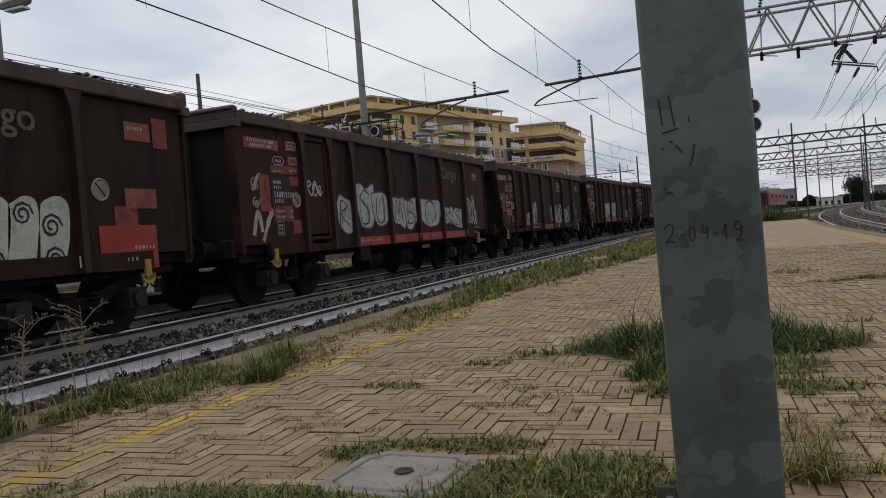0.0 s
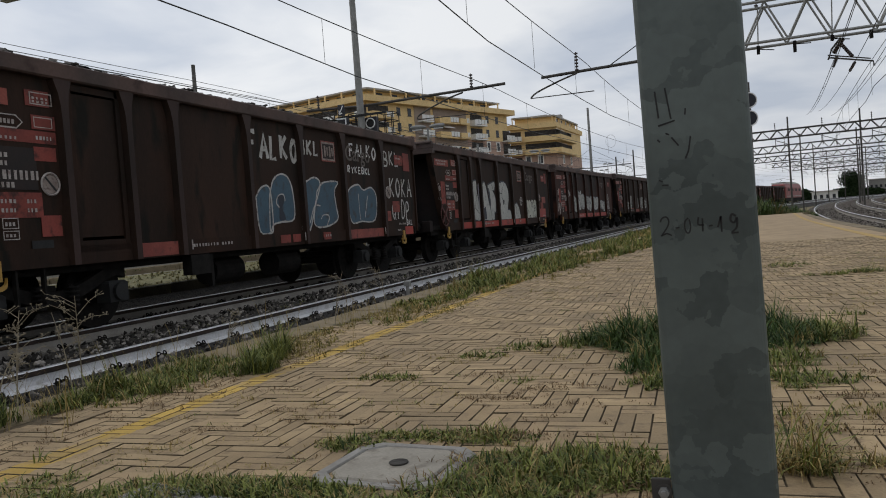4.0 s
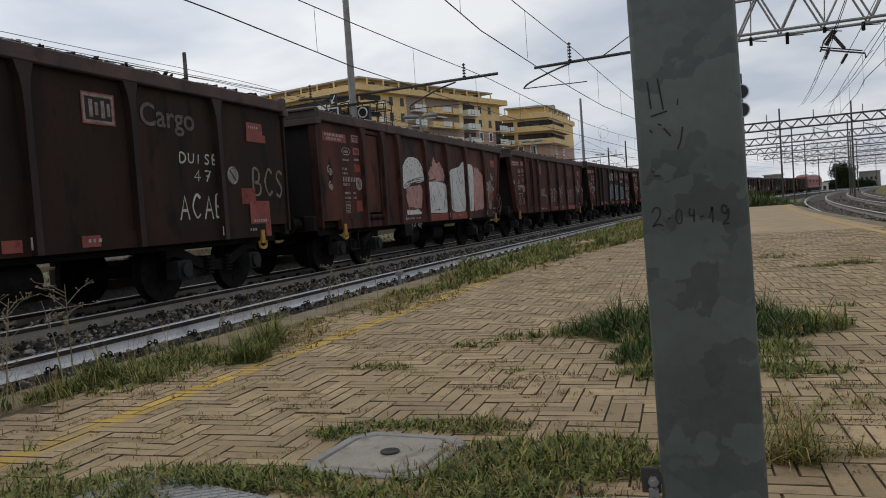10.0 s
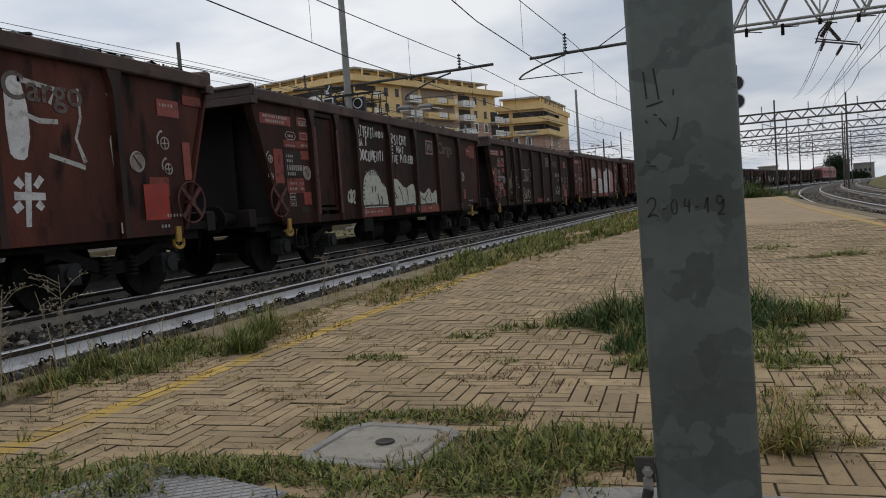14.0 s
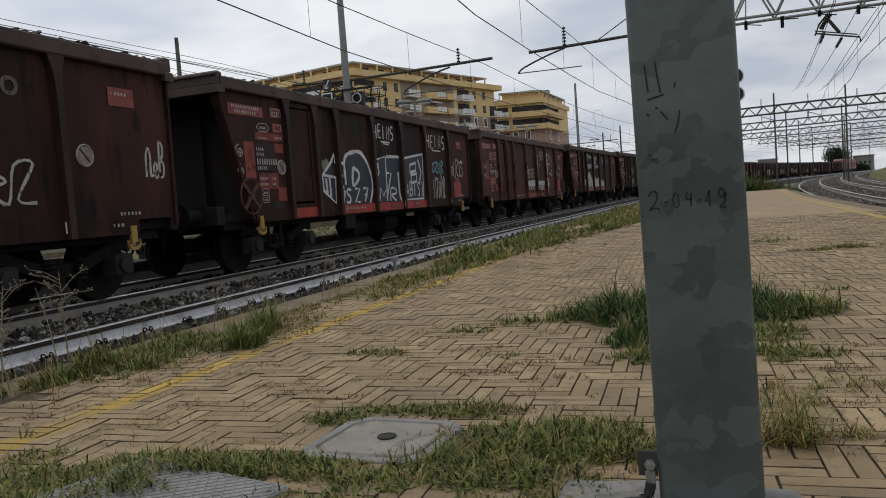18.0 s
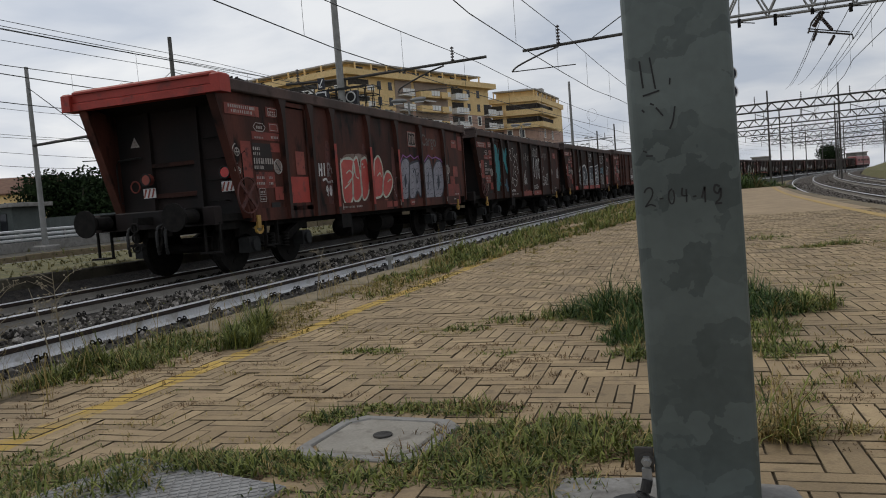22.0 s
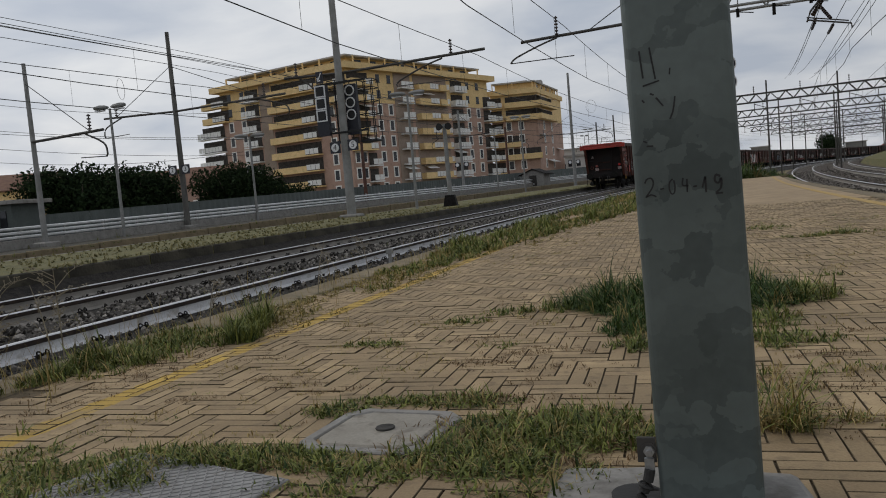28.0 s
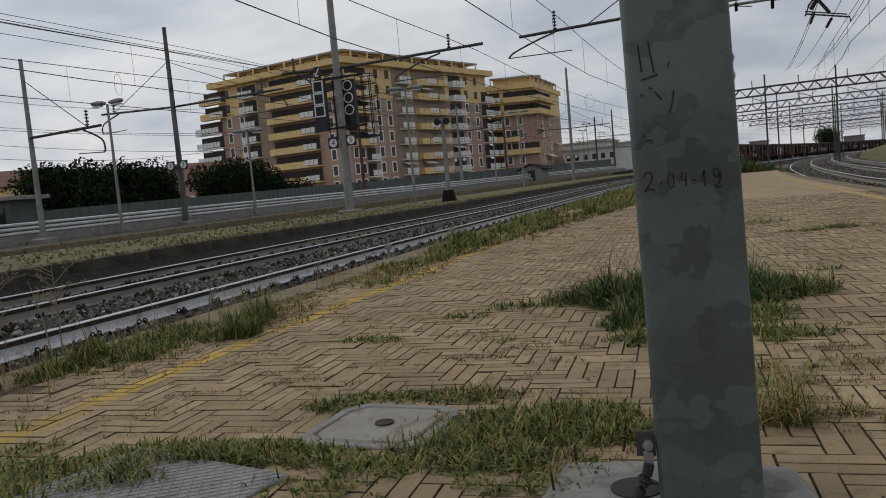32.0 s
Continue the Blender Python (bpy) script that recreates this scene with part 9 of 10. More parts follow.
for s, lo, hi in ((74, 6.2, 6.9), (95, 6.2, 6.95), (117, 6.3, 7.0), (140, 6.4, 7.1), (168, 6.6, 7.3), (200, 6.9, 7.6), (235, 7.2, 8.0), (275, 7.6, 8.4)):
    gantry(s, 6.5 - 0.03 * s, 40, lo, hi, (10.5, 16.0, 21.5, 27.0) if s < 150 else (10.5, 21.5), "dark lattice gantry across the many tracks", 30, DARKPOLE, 0.046, 0.5, 1.1)

sig = thing("starter_signal", "black two-lamp signal on a slim post at the platform end", "signal", pose(1.66, 40.0, 0, 0, 0, 0))
part("post", Build().tube([(0.0, 0, 0), (0.0, 0, 6.6)], 0.07, 8), sig, DARKPOLE)
for z in (5.72, 4.85):
    h = part("lamp_hood", Build().disc((-0.02, 0.0, z), (0, 1, 0), 0.36, 0.25, 20), sig, SIGN_BLACK)
    part("rim", Build().ring((-0.02, -0.13, z), (0, 1, 0), 0.36, 0.03, 20, 5), h, SIGN_WHITE)


# ---- the tracks beyond the platform ----
for k, off in enumerate((13.05, 16.4)):
    tr = thing("track_beyond", "railway track with pale rails curving away past the platform", "railway track", kind="structure")
    for g in (-0.7535, 0.7535):
        b = rail(tr, off + g, RAIL_GREY, -40, 330)
    bd = Build()
    ribbon(bd, [(off - 1.34, -0.61), (off + 1.99, -0.61), (off + 1.95, RAIL - 0.17), (off - 1.32, RAIL - 0.17)], -40, 330, 5)
    part("ballast", bd, tr, BALLAST_BROWN)
    sl = Build()
    for i in range(170):
        m = line_pose(18 + i * 0.62, off, RAIL + 0.015)
        sl.add([m @ v.co for v in SLEEPER_MESH.vertices], [tuple(p.vertices) for p in SLEEPER_MESH.polygons])
    tagged(part("sleepers", sl, tr, SLEEPER), kind="stuff")
bank = Build()
bank.strip([[on_line(s, l, z) for l, z in ((18.1, -0.62), (60, -0.62), (60, 3.0 + grade(s)), (30, 2.2 + grade(s)), (22, 0.85 + grade(s)), (19.0, 0.05 + grade(s)))] for s in along(-30, 300, 8)])
solid("grass_bank", bank, [TURF], "grassy bank beside the outer tracks", "bank", "structure")


# ---- overhead wires ----
def wire_run(l, contact, carrier, s0=-60, s1=300, label="contact wire and carrier with droppers over a track"):
    t = thing("overhead_line", label, "overhead wire", group="overhead lines")
    step = 50.0
    cw, mw = Build(), Build()
    cw.tube([on_line(s, l + 0.15 * (-1) ** round(s / 25), contact + 0.006 * max(s - 15, 0)) for s in along(s0, s1, 6)], 0.014 if l < 20 else 0.02, 5)
    sag = lambda s: carrier - 0.35 * math.sin(math.pi * (((s + 21) % step) / step))+ 0.004 * max(s - 15, 0)
    mw.tube([on_line(s, l, sag(s)) for s in along(s0, s1, 3)], 0.013, 5)
    part("contact_wire", cw, t, WIRE)
    part("carrier_wire", mw, t, WIRE)
    for i in range(int((min(s1, 100) - max(s0, -10)) / 6.0)):
        s = max(s0, -10) + i * 6.0 + 2
        part("dropper", Build().tube([on_line(s, l, contact), on_line(s, l, sag(s))], 0.006, 4), t, WIRE)
    return t


wire_run(0.0, 4.75, 6.05)
wire_run(NEAR, 5.12, 6.62)
wire_run(-8.3, 4.8, 6.25, 0, 200)
wire_run(-11.0, 4.62, 5.95, 0, 200)
for off in (14.2, 17.8, 21.4):
    wire_run(off, 5.0, 6.5, 0, 300)
anchor = thing("overhead_line", "bundle of wires rising to the far gantries with droppers", "overhead wire", group="overhead lines")
for k, (p, q) in enumerate((((4.1, 29, 5.75), (7.64, 74, 8.1)), ((4.3, 29, 6.1), (8.0, 74, 8.3)), ((4.9, 29, 5.78), (8.65, 74, 8.35)), ((5.57, 29, 5.67), (9.61, 74, 7.85)), ((5.9, 29, 5.85), (10.0, 74, 8.2)))):
    p, q = Vector(p), Vector(q)
    at = lambda f: p + (q - p) * f - Vector((0, 0, 1.5 * f * (1 - f)))
    part("wire", Build().tube([at(i / 14) for i in range(-6, 15)], 0.012, 5), anchor, WIRE)
    if k in (0, 3):
        for f in (0.12, 0.3, 0.5, 0.7):
            part("dropper", Build().tube([at(f), at(f) + Vector((0.3, 0, 0.3 + 0.25 * f))], 0.007, 4), anchor, WIRE)
    if k in (1, 2):
        part("insulator", insulator(Build(), at(0.10), at(0.16), 8, 0.06), anchor, PORCELAIN)
side_wires = thing("overhead_line", "thin span wires across the far tracks with slack loops", "overhead wire", group="overhead lines")
for p, q, drop in (((-44.56, 40.18, 9.21), (-33.83, 49.55, 8.15), 0.3), ((-44.69, 40.03, 7.46), (-34.66, 48.97, 6.35), 0.15), ((-44.71, 40.01, 7.27), (-34.68, 48.96, 6.19), 0.1), ((-44.79, 39.92, 6.24), (-34.45, 49.12, 4.98), 0.15), ((-44.86, 39.84, 5.33), (-35.29, 48.52, 4.89), 0.3)):
    p, q = Vector(p), Vector(q)
    part("wire", Build().tube([p + (q - p) * f - Vector((0, 0, drop * 4 * f * (1 - f))) for f in [i / 12 for i in range(-3, 16)]], 0.016, 5), side_wires, WIRE)
for s, l, z in ((25, -13.6, 6.0), (36, -10.2, 6.0), (52, 0.2, 5.6)):
    x, y, a = line(s, l)
    part("wire_loop", Build().ring((x, y, z), (0.6, 1, 0.1), 0.42, 0.008, 22, 4), side_wires, WIRE)
feed = thing("feeder_lines", "feeder wires along the pole tops", "overhead wire")
for l, z in ((-15.6, 8.35), (-15.6, 7.95), (-15.3, 8.6), (-12.0, 7.4)):
    part("wire", Build().tube([on_line(s, l, z + 0.002 * s - 0.3 * math.sin(math.pi * (((s + 18) % 50) / 50))) for s in along(-10, 180, 4)], 0.013, 5), feed, WIRE)


# ---- buildings ----
def frame_of(p, q, base=0.0):
    """A facade's own space: x along it from p to q, y into the building, z up."""
    u = Vector((q[0] - p[0], q[1] - p[1], 0)).normalized()
    n = Vector((-u.y, u.x, 0))
    m = Matrix((u, n, Vector((0, 0, 1)))).transposed().to_4x4()
    m.translation = Vector((p[0], p[1], base))
    return m, math.hypot(q[0] - p[0], q[1] - p[1])


def window_part(parent, m, w=1.1, h=1.9, x=0.0, z=0.0):
    key = "win_%g_%g" % (w, h)
    fr = cached(key, lambda: Build().box(-w / 2 - 0.22, -w / 2, -0.08, 0.05, -0.2, h + 0.22).box(w / 2, w / 2 + 0.22, -0.08, 0.05, -0.2, h + 0.22).box(-w / 2, w / 2, -0.08, 0.05, h, h + 0.22).box(-w / 2, w / 2, -0.10, 0.05, -0.2, 0.0), TRIM)
    o = part("window", fr, parent, m=m @ pose(x, 0, z))
    part("pane", cached(key + "_pane", lambda: Build().box(-w / 2, w / 2, -0.03, 0.03, 0, h), GLASS), o)


def balcony_part(parent, m, x0, x1, z, out=1.5, front=None, rail_part=0.0):
    """Slab, solid parapet or pale railing, and a dark sheet that paints the shade behind."""
    b = Build().box(x0, x1, -out, 0.0, z - 0.25, z)
    o = part("balcony", b, parent, front or PLASTER_YELLOW, m=m)
    w = x1 - x0
    cut = x0 + w * (1 - rail_part)
    if cut - x0 > 0.3:
        part("parapet", Build().box(x0, cut, -out - 0.02, -out + 0.12, z - 0.25, z + 1.0).box(x0, x0 + 0.12, -out + 0.12, 0.0, z, z + 1.0), o, front or PLASTER_YELLOW)
    if x1 - cut > 0.3:
        r = Build()
        for i in range(max(2, int((x1 - cut) / 0.9))):
            a = cut + (x1 - cut) * i / max(2, int((x1 - cut) / 0.9))
            r.box(a + 0.05, a + (x1 - cut) / max(2, int((x1 - cut) / 0.9)) - 0.08, -out, -out + 0.06, z + 0.12, z + 1.05)
        r.box(cut, x1, -out - 0.01, -out + 0.07, z + 1.05, z + 1.12)
        part("railing", r, o, RAILING)
    # flat dark sheet on the wall in place of the shade there
    part("recess", Build().box(x0 + 0.2, x1 - 0.2, -0.06, -0.01, z, z + 2.35), o, BALCONY_SHADE)


def block(name, label, corners, base, floors, faces, storey=3.0, yellow_from=6):
    """A flat-roofed apartment block on a polygon of corners, counter-clockwise; faces: bays along each shown side."""
    t = thing(name, label, "apartment building")
    k = len(corners)
    h = floors * storey
    mid = Vector((sum(c[0] for c in corners) / k, sum(c[1] for c in corners) / k, 0))
    ring = lambda sc, z: [(mid.x + (c[0] - mid.x) * sc, mid.y + (c[1] - mid.y) * sc, base + z) for c in corners]
    zy = yellow_from * storey
    part("lower_wall", Build().strip([ring(1, -2.0), ring(1, zy)]), t, PLASTER_BROWN)
    part("upper_wall", Build().strip([ring(1, zy + 0.004), ring(1, h - storey)]), t, PLASTER_YELLOW)
    part("attic_band", Build().strip([ring(1.07, h - storey), ring(1.07, h - storey + 1.15)]), t, PLASTER_YELLOW)
    part("attic_wall", Build().strip([ring(0.86, h - storey + 1.16), ring(0.86, h - 0.35)]), t, PLASTER_YELLOW)
    part("roof", Build().strip([ring(0.95, h - 0.35), ring(0.95, h - 0.05), ring(0.92, h + 0.05)]), t, ROOF)
    for i, bays in faces.items():
        m, ln = frame_of(corners[i], corners[(i + 1) % k], base)
        for kind, a, b, f0, f1, *more in bays:
            x0, x1 = a * ln, b * ln
            for f in range(f0, f1):
                z = f * storey + 0.15
                front = more[0] if more else None
                if kind == "win":
                    if f >= yellow_from:
                        part("window", cached("plain_win", lambda: Build().box(-0.5, 0.5, -0.05, 0.04, 0, 1.5).box(-0.62, 0.62, -0.12, 0.04, -0.10, -0.01), GLASS), t, m=m @ pose((x0 + x1) / 2, 0, z + 0.8))
                    else:
                        window_part(t, m, 0.95, 1.75, (x0 + x1) / 2, z + 0.7)
                elif kind == "bal":
                    balcony_part(t, m, x0, x1, z, 1.4, front, more[1] if len(more) > 1 else 0.35)
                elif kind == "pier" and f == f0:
                    # flat plate whose darker colour stands for the bay's shade
                    part("dark_bay", Build().box(x0, x1, -0.10, -0.02, z, f1 * storey), t, PLASTER_SHADED, m=m)
        n = int(ln / 4.6)
        inset = (mid - Vector(((corners[i][0] + corners[(i + 1) % k][0]) / 2, (corners[i][1] + corners[(i + 1) % k][1]) / 2, 0))).length * 0.14
        for j in range(n):
            part("attic_window", cached("attic_win", lambda: Build().box(-1.0, 1.0, -0.05, 0.05, 0, 1.15), GLASS), t, m=m @ pose(ln * (0.08 + 0.84 * (j + 0.5) / n), inset - 0.02, h - storey + 1.25))
        for j in range(n + 1):
            part("terrace_post", cached("terrace_post", lambda: Build().box(-0.12, 0.12, -0.12, 0.12, 0, 1.5), PLASTER_YELLOW), t, m=m @ pose(ln * (0.06 + 0.88 * j / n), 0.35, h - storey + 1.16))
        for j, (fx, fl) in enumerate(AWNINGS if i else ()):
            part("awning", cached("awning", lambda: Build().add([(-1.5, -0.1, 0.55), (1.5, -0.1, 0.55), (1.5, -1.5, 0), (-1.5, -1.5, 0), (-1.5, -0.1, 0.48), (1.5, -0.1, 0.48), (1.5, -1.5, -0.07), (-1.5, -1.5, -0.07)], [(0, 1, 2, 3), (7, 6, 5, 4), (0, 4, 5, 1), (1, 5, 6, 2), (2, 6, 7, 3), (3, 7, 4, 0)]), RAILING), t, None, "pale sloping awning", m @ pose(fx * ln, 0, fl * storey + 2.05))
    for j, (fx, fy) in enumerate(((0.35, 0.45), (0.6, 0.55))):
        c = Vector((corners[0][0] * (1 - fx) + corners[2][0] * fx, corners[0][1] * (1 - fy) + corners[2][1] * fy, base + h))
        part("roof_plant", Build().box(c.x - 2.5, c.x + 2.5, c.y - 1.2, c.y + 1.2, c.z, c.z + 1.3), t, ROOF)
    return t


AWNINGS = ((0.06, 6), (0.10, 5), (0.11, 3), (0.35, 1), (0.50, 6), (0.49, 1), (0.72, 2))
Y, B, D = PLASTER_YELLOW, PLASTER_BROWN, PLASTER_SHADED
CORNER, LEFT, RIGHT_END = (-60.2, 128.6), (-92.5, 136.0), (-44.4, 169.3)
BACK = (LEFT[0] + RIGHT_END[0] - CORNER[0], LEFT[1] + RIGHT_END[1] - CORNER[1])
block("apartment_block", "large ochre and brown apartment block with stacked balconies behind the fence", [LEFT, CORNER, RIGHT_END, BACK], 0.9, 9, {
    0: [("bal", -0.13, 0.07, 6, 8, Y, 0.55), ("bal", -0.19, 0.02, 3, 6, RAILING, 1.0), ("win", 0.06, 0.10, 1, 8), ("win", 0.17, 0.21, 1, 8), ("bal", 0.21, 0.33, 1, 8, RAILING, 1.0), ("pier", 0.335, 0.425, 0, 8),
        ("bal", 0.43, 0.79, 1, 8, Y, 0.28), ("win", 0.86, 0.90, 0, 6), ("bal", 0.80, 1.0, 6, 8, Y, 0.3)],
    1: [("bal", 0.0, 0.13, 3, 8, Y, 0.35), ("win", 0.02, 0.04, 0, 3), ("win", 0.06, 0.08, 0, 3), ("bal", 0.09, 0.15, 0, 3, RAILING, 1.0), ("win", 0.18, 0.20, 0, 8), ("win", 0.25, 0.27, 0, 8),
        ("pier", 0.29, 0.40, 0, 8), ("bal", 0.31, 0.39, 0, 8, RAILING, 1.0), ("pier", 0.42, 0.66, 0, 8), ("bal", 0.43, 0.57, 0, 8, Y, 0.45), ("bal", 0.58, 0.65, 0, 8, Y, 0.3),
        ("bal", 0.69, 0.79, 0, 8, RAILING, 0.9), ("win", 0.82, 0.84, 0, 8), ("win", 0.90, 0.92, 0, 8), ("bal", 0.95, 1.02, 0, 7, RAILING, 1.0)],
})
C2, L2, R2 = (-34.6, 176.0), (-44.9, 173.5), (-33.2, 201.0)
block("apartment_block", "second ochre and brown apartment block with wide balconies", [L2, C2, R2, (L2[0] + R2[0] - C2[0], L2[1] + R2[1] - C2[1])], 0.9, 8, {
    0: [("bal", -0.1, 0.25, 1, 7, Y, 0.5), ("win", 0.33, 0.40, 0, 7), ("win", 0.60, 0.67, 0, 7), ("bal", 0.25, 1.05, 2, 3, Y, 0.0), ("bal", 0.3, 1.0, 5, 7, Y, 0.0), ("bal", 0.0, 0.6, 3, 4, Y, 0.0)],
    1: [("win", 0.2, 0.26, 0, 6), ("win", 0.5, 0.56, 0, 6), ("bal", -0.05, 0.6, 5, 7, Y, 0.0)],
}, yellow_from=5)


def house(x, y, w, d, h, turn, wall, label, base=0.0, name="house"):
    t = thing(name, label, "house", pose(x, y, base, 0, 0, turn))
    part("wall", Build().box(-w / 2, w / 2, -d / 2, d / 2, -1, h), t, wall)
    e = 0.4
    part("roof", Build().add([(-w / 2 - e, -d / 2 - e, h), (w / 2 + e, -d / 2 - e, h), (w / 2 + e, d / 2 + e, h), (-w / 2 - e, d / 2 + e, h), (-w / 2 + 0.5, 0, h + d * 0.24), (w / 2 - 0.5, 0, h + d * 0.24),
                              (-w / 2 - e, -d / 2 - e, h - 0.2), (w / 2 + e, -d / 2 - e, h - 0.2), (w / 2 + e, d / 2 + e, h - 0.2), (-w / 2 - e, d / 2 + e, h - 0.2)],
                             [(0, 1, 5, 4), (1, 2, 5), (2, 3, 4, 5), (3, 0, 4), (6, 7, 1, 0), (7, 8, 2, 1), (8, 9, 3, 2), (9, 6, 0, 3), (9, 8, 7, 6)]), t, TILE_ROOF)
    for f in range(int(h / 3)):
        for j in range(int(w / 3)):
            window_part(t, pose(0, -d / 2, 0), 1.0, 1.4, -w / 2 + 1.5 + j * 3, 0.9 + f * 3)
    return t


house(-84, 74, 14, 9, 5.6, 35, PLASTER_YELLOW, "low ochre house with a terracotta roof behind the trees")
house(-68, 84, 22, 10, 4.4, 30, PLASTER_BROWN, "long low building with a tiled roof behind the hedge")
house(-66, 92, 9, 8, 5.4, 30, PALE_WALL, "small white house with a tiled roof by the apartment block")
# small railway buildings far down the line
for x, y, w, d, h, wall, label in ((35.6, 302, 8.2, 6, 3.6, PALE_WALL, "small pale flat-roofed railway hut far down the line"),
                                   (23.6, 325, 6.4, 8, 8.2, CONCRETE, "narrow grey railway building far down the line"),
                                   (74.4, 425, 9.0, 8, 8.6, CONCRETE, "grey flat-roofed building beyond the curve")):
    t = thing("railway_building", label, "building", pose(x, y, -0.6, 0, 0, -8))
    part("wall", Build().box(-w / 2, w / 2, -d / 2, d / 2, -0.4, h), t, wall)
    part("roof", Build().box(-w / 2 - 0.5, w / 2 + 0.5, -d / 2 - 0.5, d / 2 + 0.5, h, h + 0.35), t, ROOF)
    for f in range(max(1, int(h / 3.6))):
        for j in range(int(w / 2)):
            part("window", Build().box(-w / 2 + 0.6 + 2 * j, -w / 2 + 1.6 + 2 * j, -d / 2 - 0.05, -d / 2 + 0.03, 1.2 + f * 3.4, 2.6 + f * 3.4), t, GLASS)
for x, y, w, h in ((-24, 190, 15, 6.8), (-12, 220, 18, 8.6), (-30, 214, 14, 9.4)):
    t = thing("office_building", "low pale flat-roofed building far down the line", "building", pose(x, y, 0, 0, 0, -10))
    part("wall", Build().box(-w / 2, w / 2, 0, 12, -1, h), t, PALE_WALL)
    part("roof", Build().box(-w / 2 - 0.4, w / 2 + 0.4, -0.4, 12.4, h, h + 0.5), t, ROOF)
    for f in range(int((h - 0.6) / 3)):
        for j in range(int(w / 2.2)):
            part("window", cached("office_win", lambda: Build().box(-0.5, 0.5, -0.06, 0.02, 0, 1.3), GLASS), t, m=pose(-w / 2 + 1.2 + 2.2 * j, 0, 1.4 + f * 3))

hut = thing("trackside_hut", "small grey trackside hut with a pitched roof and a dark door", "hut", pose(-18.5, 90.5, rise(88) - 0.35, 0, 0, -9))
part("wall", Build().box(-1.35, 1.35, -1.1, 1.1, -0.6, 1.75).add([(-1.35, -1.1, 1.75), (1.35, -1.1, 1.75), (0, -1.1, 2.3), (-1.35, 1.1, 1.75), (1.35, 1.1, 1.75), (0, 1.1, 2.3)], [(0, 1, 2), (5, 4, 3), (0, 3, 4, 1)]), hut, CONCRETE)
for sx in (-1, 1):
    part("roof_slope", Build().add([(0, -1.4, 2.42), (sx * 1.75, -1.4, 1.72), (sx * 1.75, 1.4, 1.72), (0, 1.4, 2.42), (0, -1.4, 2.34), (sx * 1.75, -1.4, 1.64), (sx * 1.75, 1.4, 1.64), (0, 1.4, 2.34)],
                                   [(0, 1, 2, 3), (7, 6, 5, 4), (0, 4, 5, 1), (1, 5, 6, 2), (2, 6, 7, 3), (3, 7, 4, 0)]), hut, IRON)
part("door", Build().box(-0.45, 0.45, -1.16, -1.1, -0.2, 1.6), hut, SCRAP)
part("notice", Build().box(-0.15, 0.15, -1.19, -1.165, 0.5, 0.7), hut, SIGN_WHITE)
shelter = thing("small_shelter", "small grey cabin with a flat roof before the sheet fence", "cabin", pose(-27.6, 24.2, 0, 0, 0, 0))
part("wall", Build().box(-1.3, 1.3, -0.7, 0.7, -0.1, 1.75), shelter, FENCE_GREY)
part("roof", Build().slab(-1.7, 1.7, -1.0, 1.0, 1.76, 1.92, 0.02), shelter, CONCRETE)
part("window", Build().box(0.2, 1.0, -0.74, -0.70, 0.8, 1.5), shelter, GLASS)

# an unseen wall, added behind the camera to close the place and block skylight
back_wall = Build().box(-3.0, 16, -22.0, -21.5, -0.6, 7.5)
solid("wall_back", back_wall, [PALE_WALL], "plain station wall closing the platform", "wall", "structure")


# ---- grass, weeds and trees ----
def blade(b, x, y, z, h, w, rnd, lean=0.5, way=None):
    """One grass blade that rises and bows over."""
    a = rnd.uniform(0, 2 * math.pi) if way is None else way + rnd.gauss(0, 0.6)
    e = math.radians(90 - rnd.uniform(5, 20 + 42 * min(lean, 1.45)))
    bow = math.radians(rnd.uniform(10, 35 + 55 * min(lean, 1.0)))
    dx, dy = math.cos(a), math.sin(a)
    sx, sy = -dy * w / 2, dx * w / 2
    k = len(b.v)
    r, up = 0.0, 0.0
    for i, wide in enumerate((0.8, 1.0, 0.7)):
        px, py = x + dx * r, y + dy * r
        b.v += [(px - sx * wide, py - sy * wide, z + up), (px + sx * wide, py + sy * wide, z + up)]
        r += math.cos(e) * h * 0.4
        up = max(up + math.sin(e) * h * 0.4, 0.003)
        e -= bow / 2
    b.v.append((x + dx * r, y + dy * r, z + up))
    b.f += [(k, k + 1, k + 3, k + 2), (k + 2, k + 3, k + 5, k + 4), (k + 4, k + 5, k + 6)]
    b.mi += [0, 0, 0]


def tuft(b, cx, cy, rx, ry, n, h0, h1, rnd, z=0.0, w=0.006, lean=0.6, turn=0.0, clump=9):
    """Blades in small rosettes that thin out towards the rim of an oval."""
    for _ in range(max(1, n // clump)):
        a, q = rnd.uniform(0, 2 * math.pi), math.sqrt(rnd.random())
        u, v = rx * q * math.cos(a), ry * q * math.sin(a)
        x, y = cx + u * math.cos(turn) - v * math.sin(turn), cy + u * math.sin(turn) + v * math.cos(turn)
        edge = 1 - 0.5 * q * q
        nn = 0.5 + 1.1 * abs(noise.noise((x * 4.1, y * 4.1, 0.5)))
        for _ in range(clump):
            way = rnd.uniform(0, 2 * math.pi)
            blade(b, x + rnd.gauss(0, 0.012), y + rnd.gauss(0, 0.012), z, rnd.uniform(h0, h1) * edge * nn * rnd.uniform(0.5, 1.25), w * rnd.uniform(0.6, 1.3), rnd, lean, way)


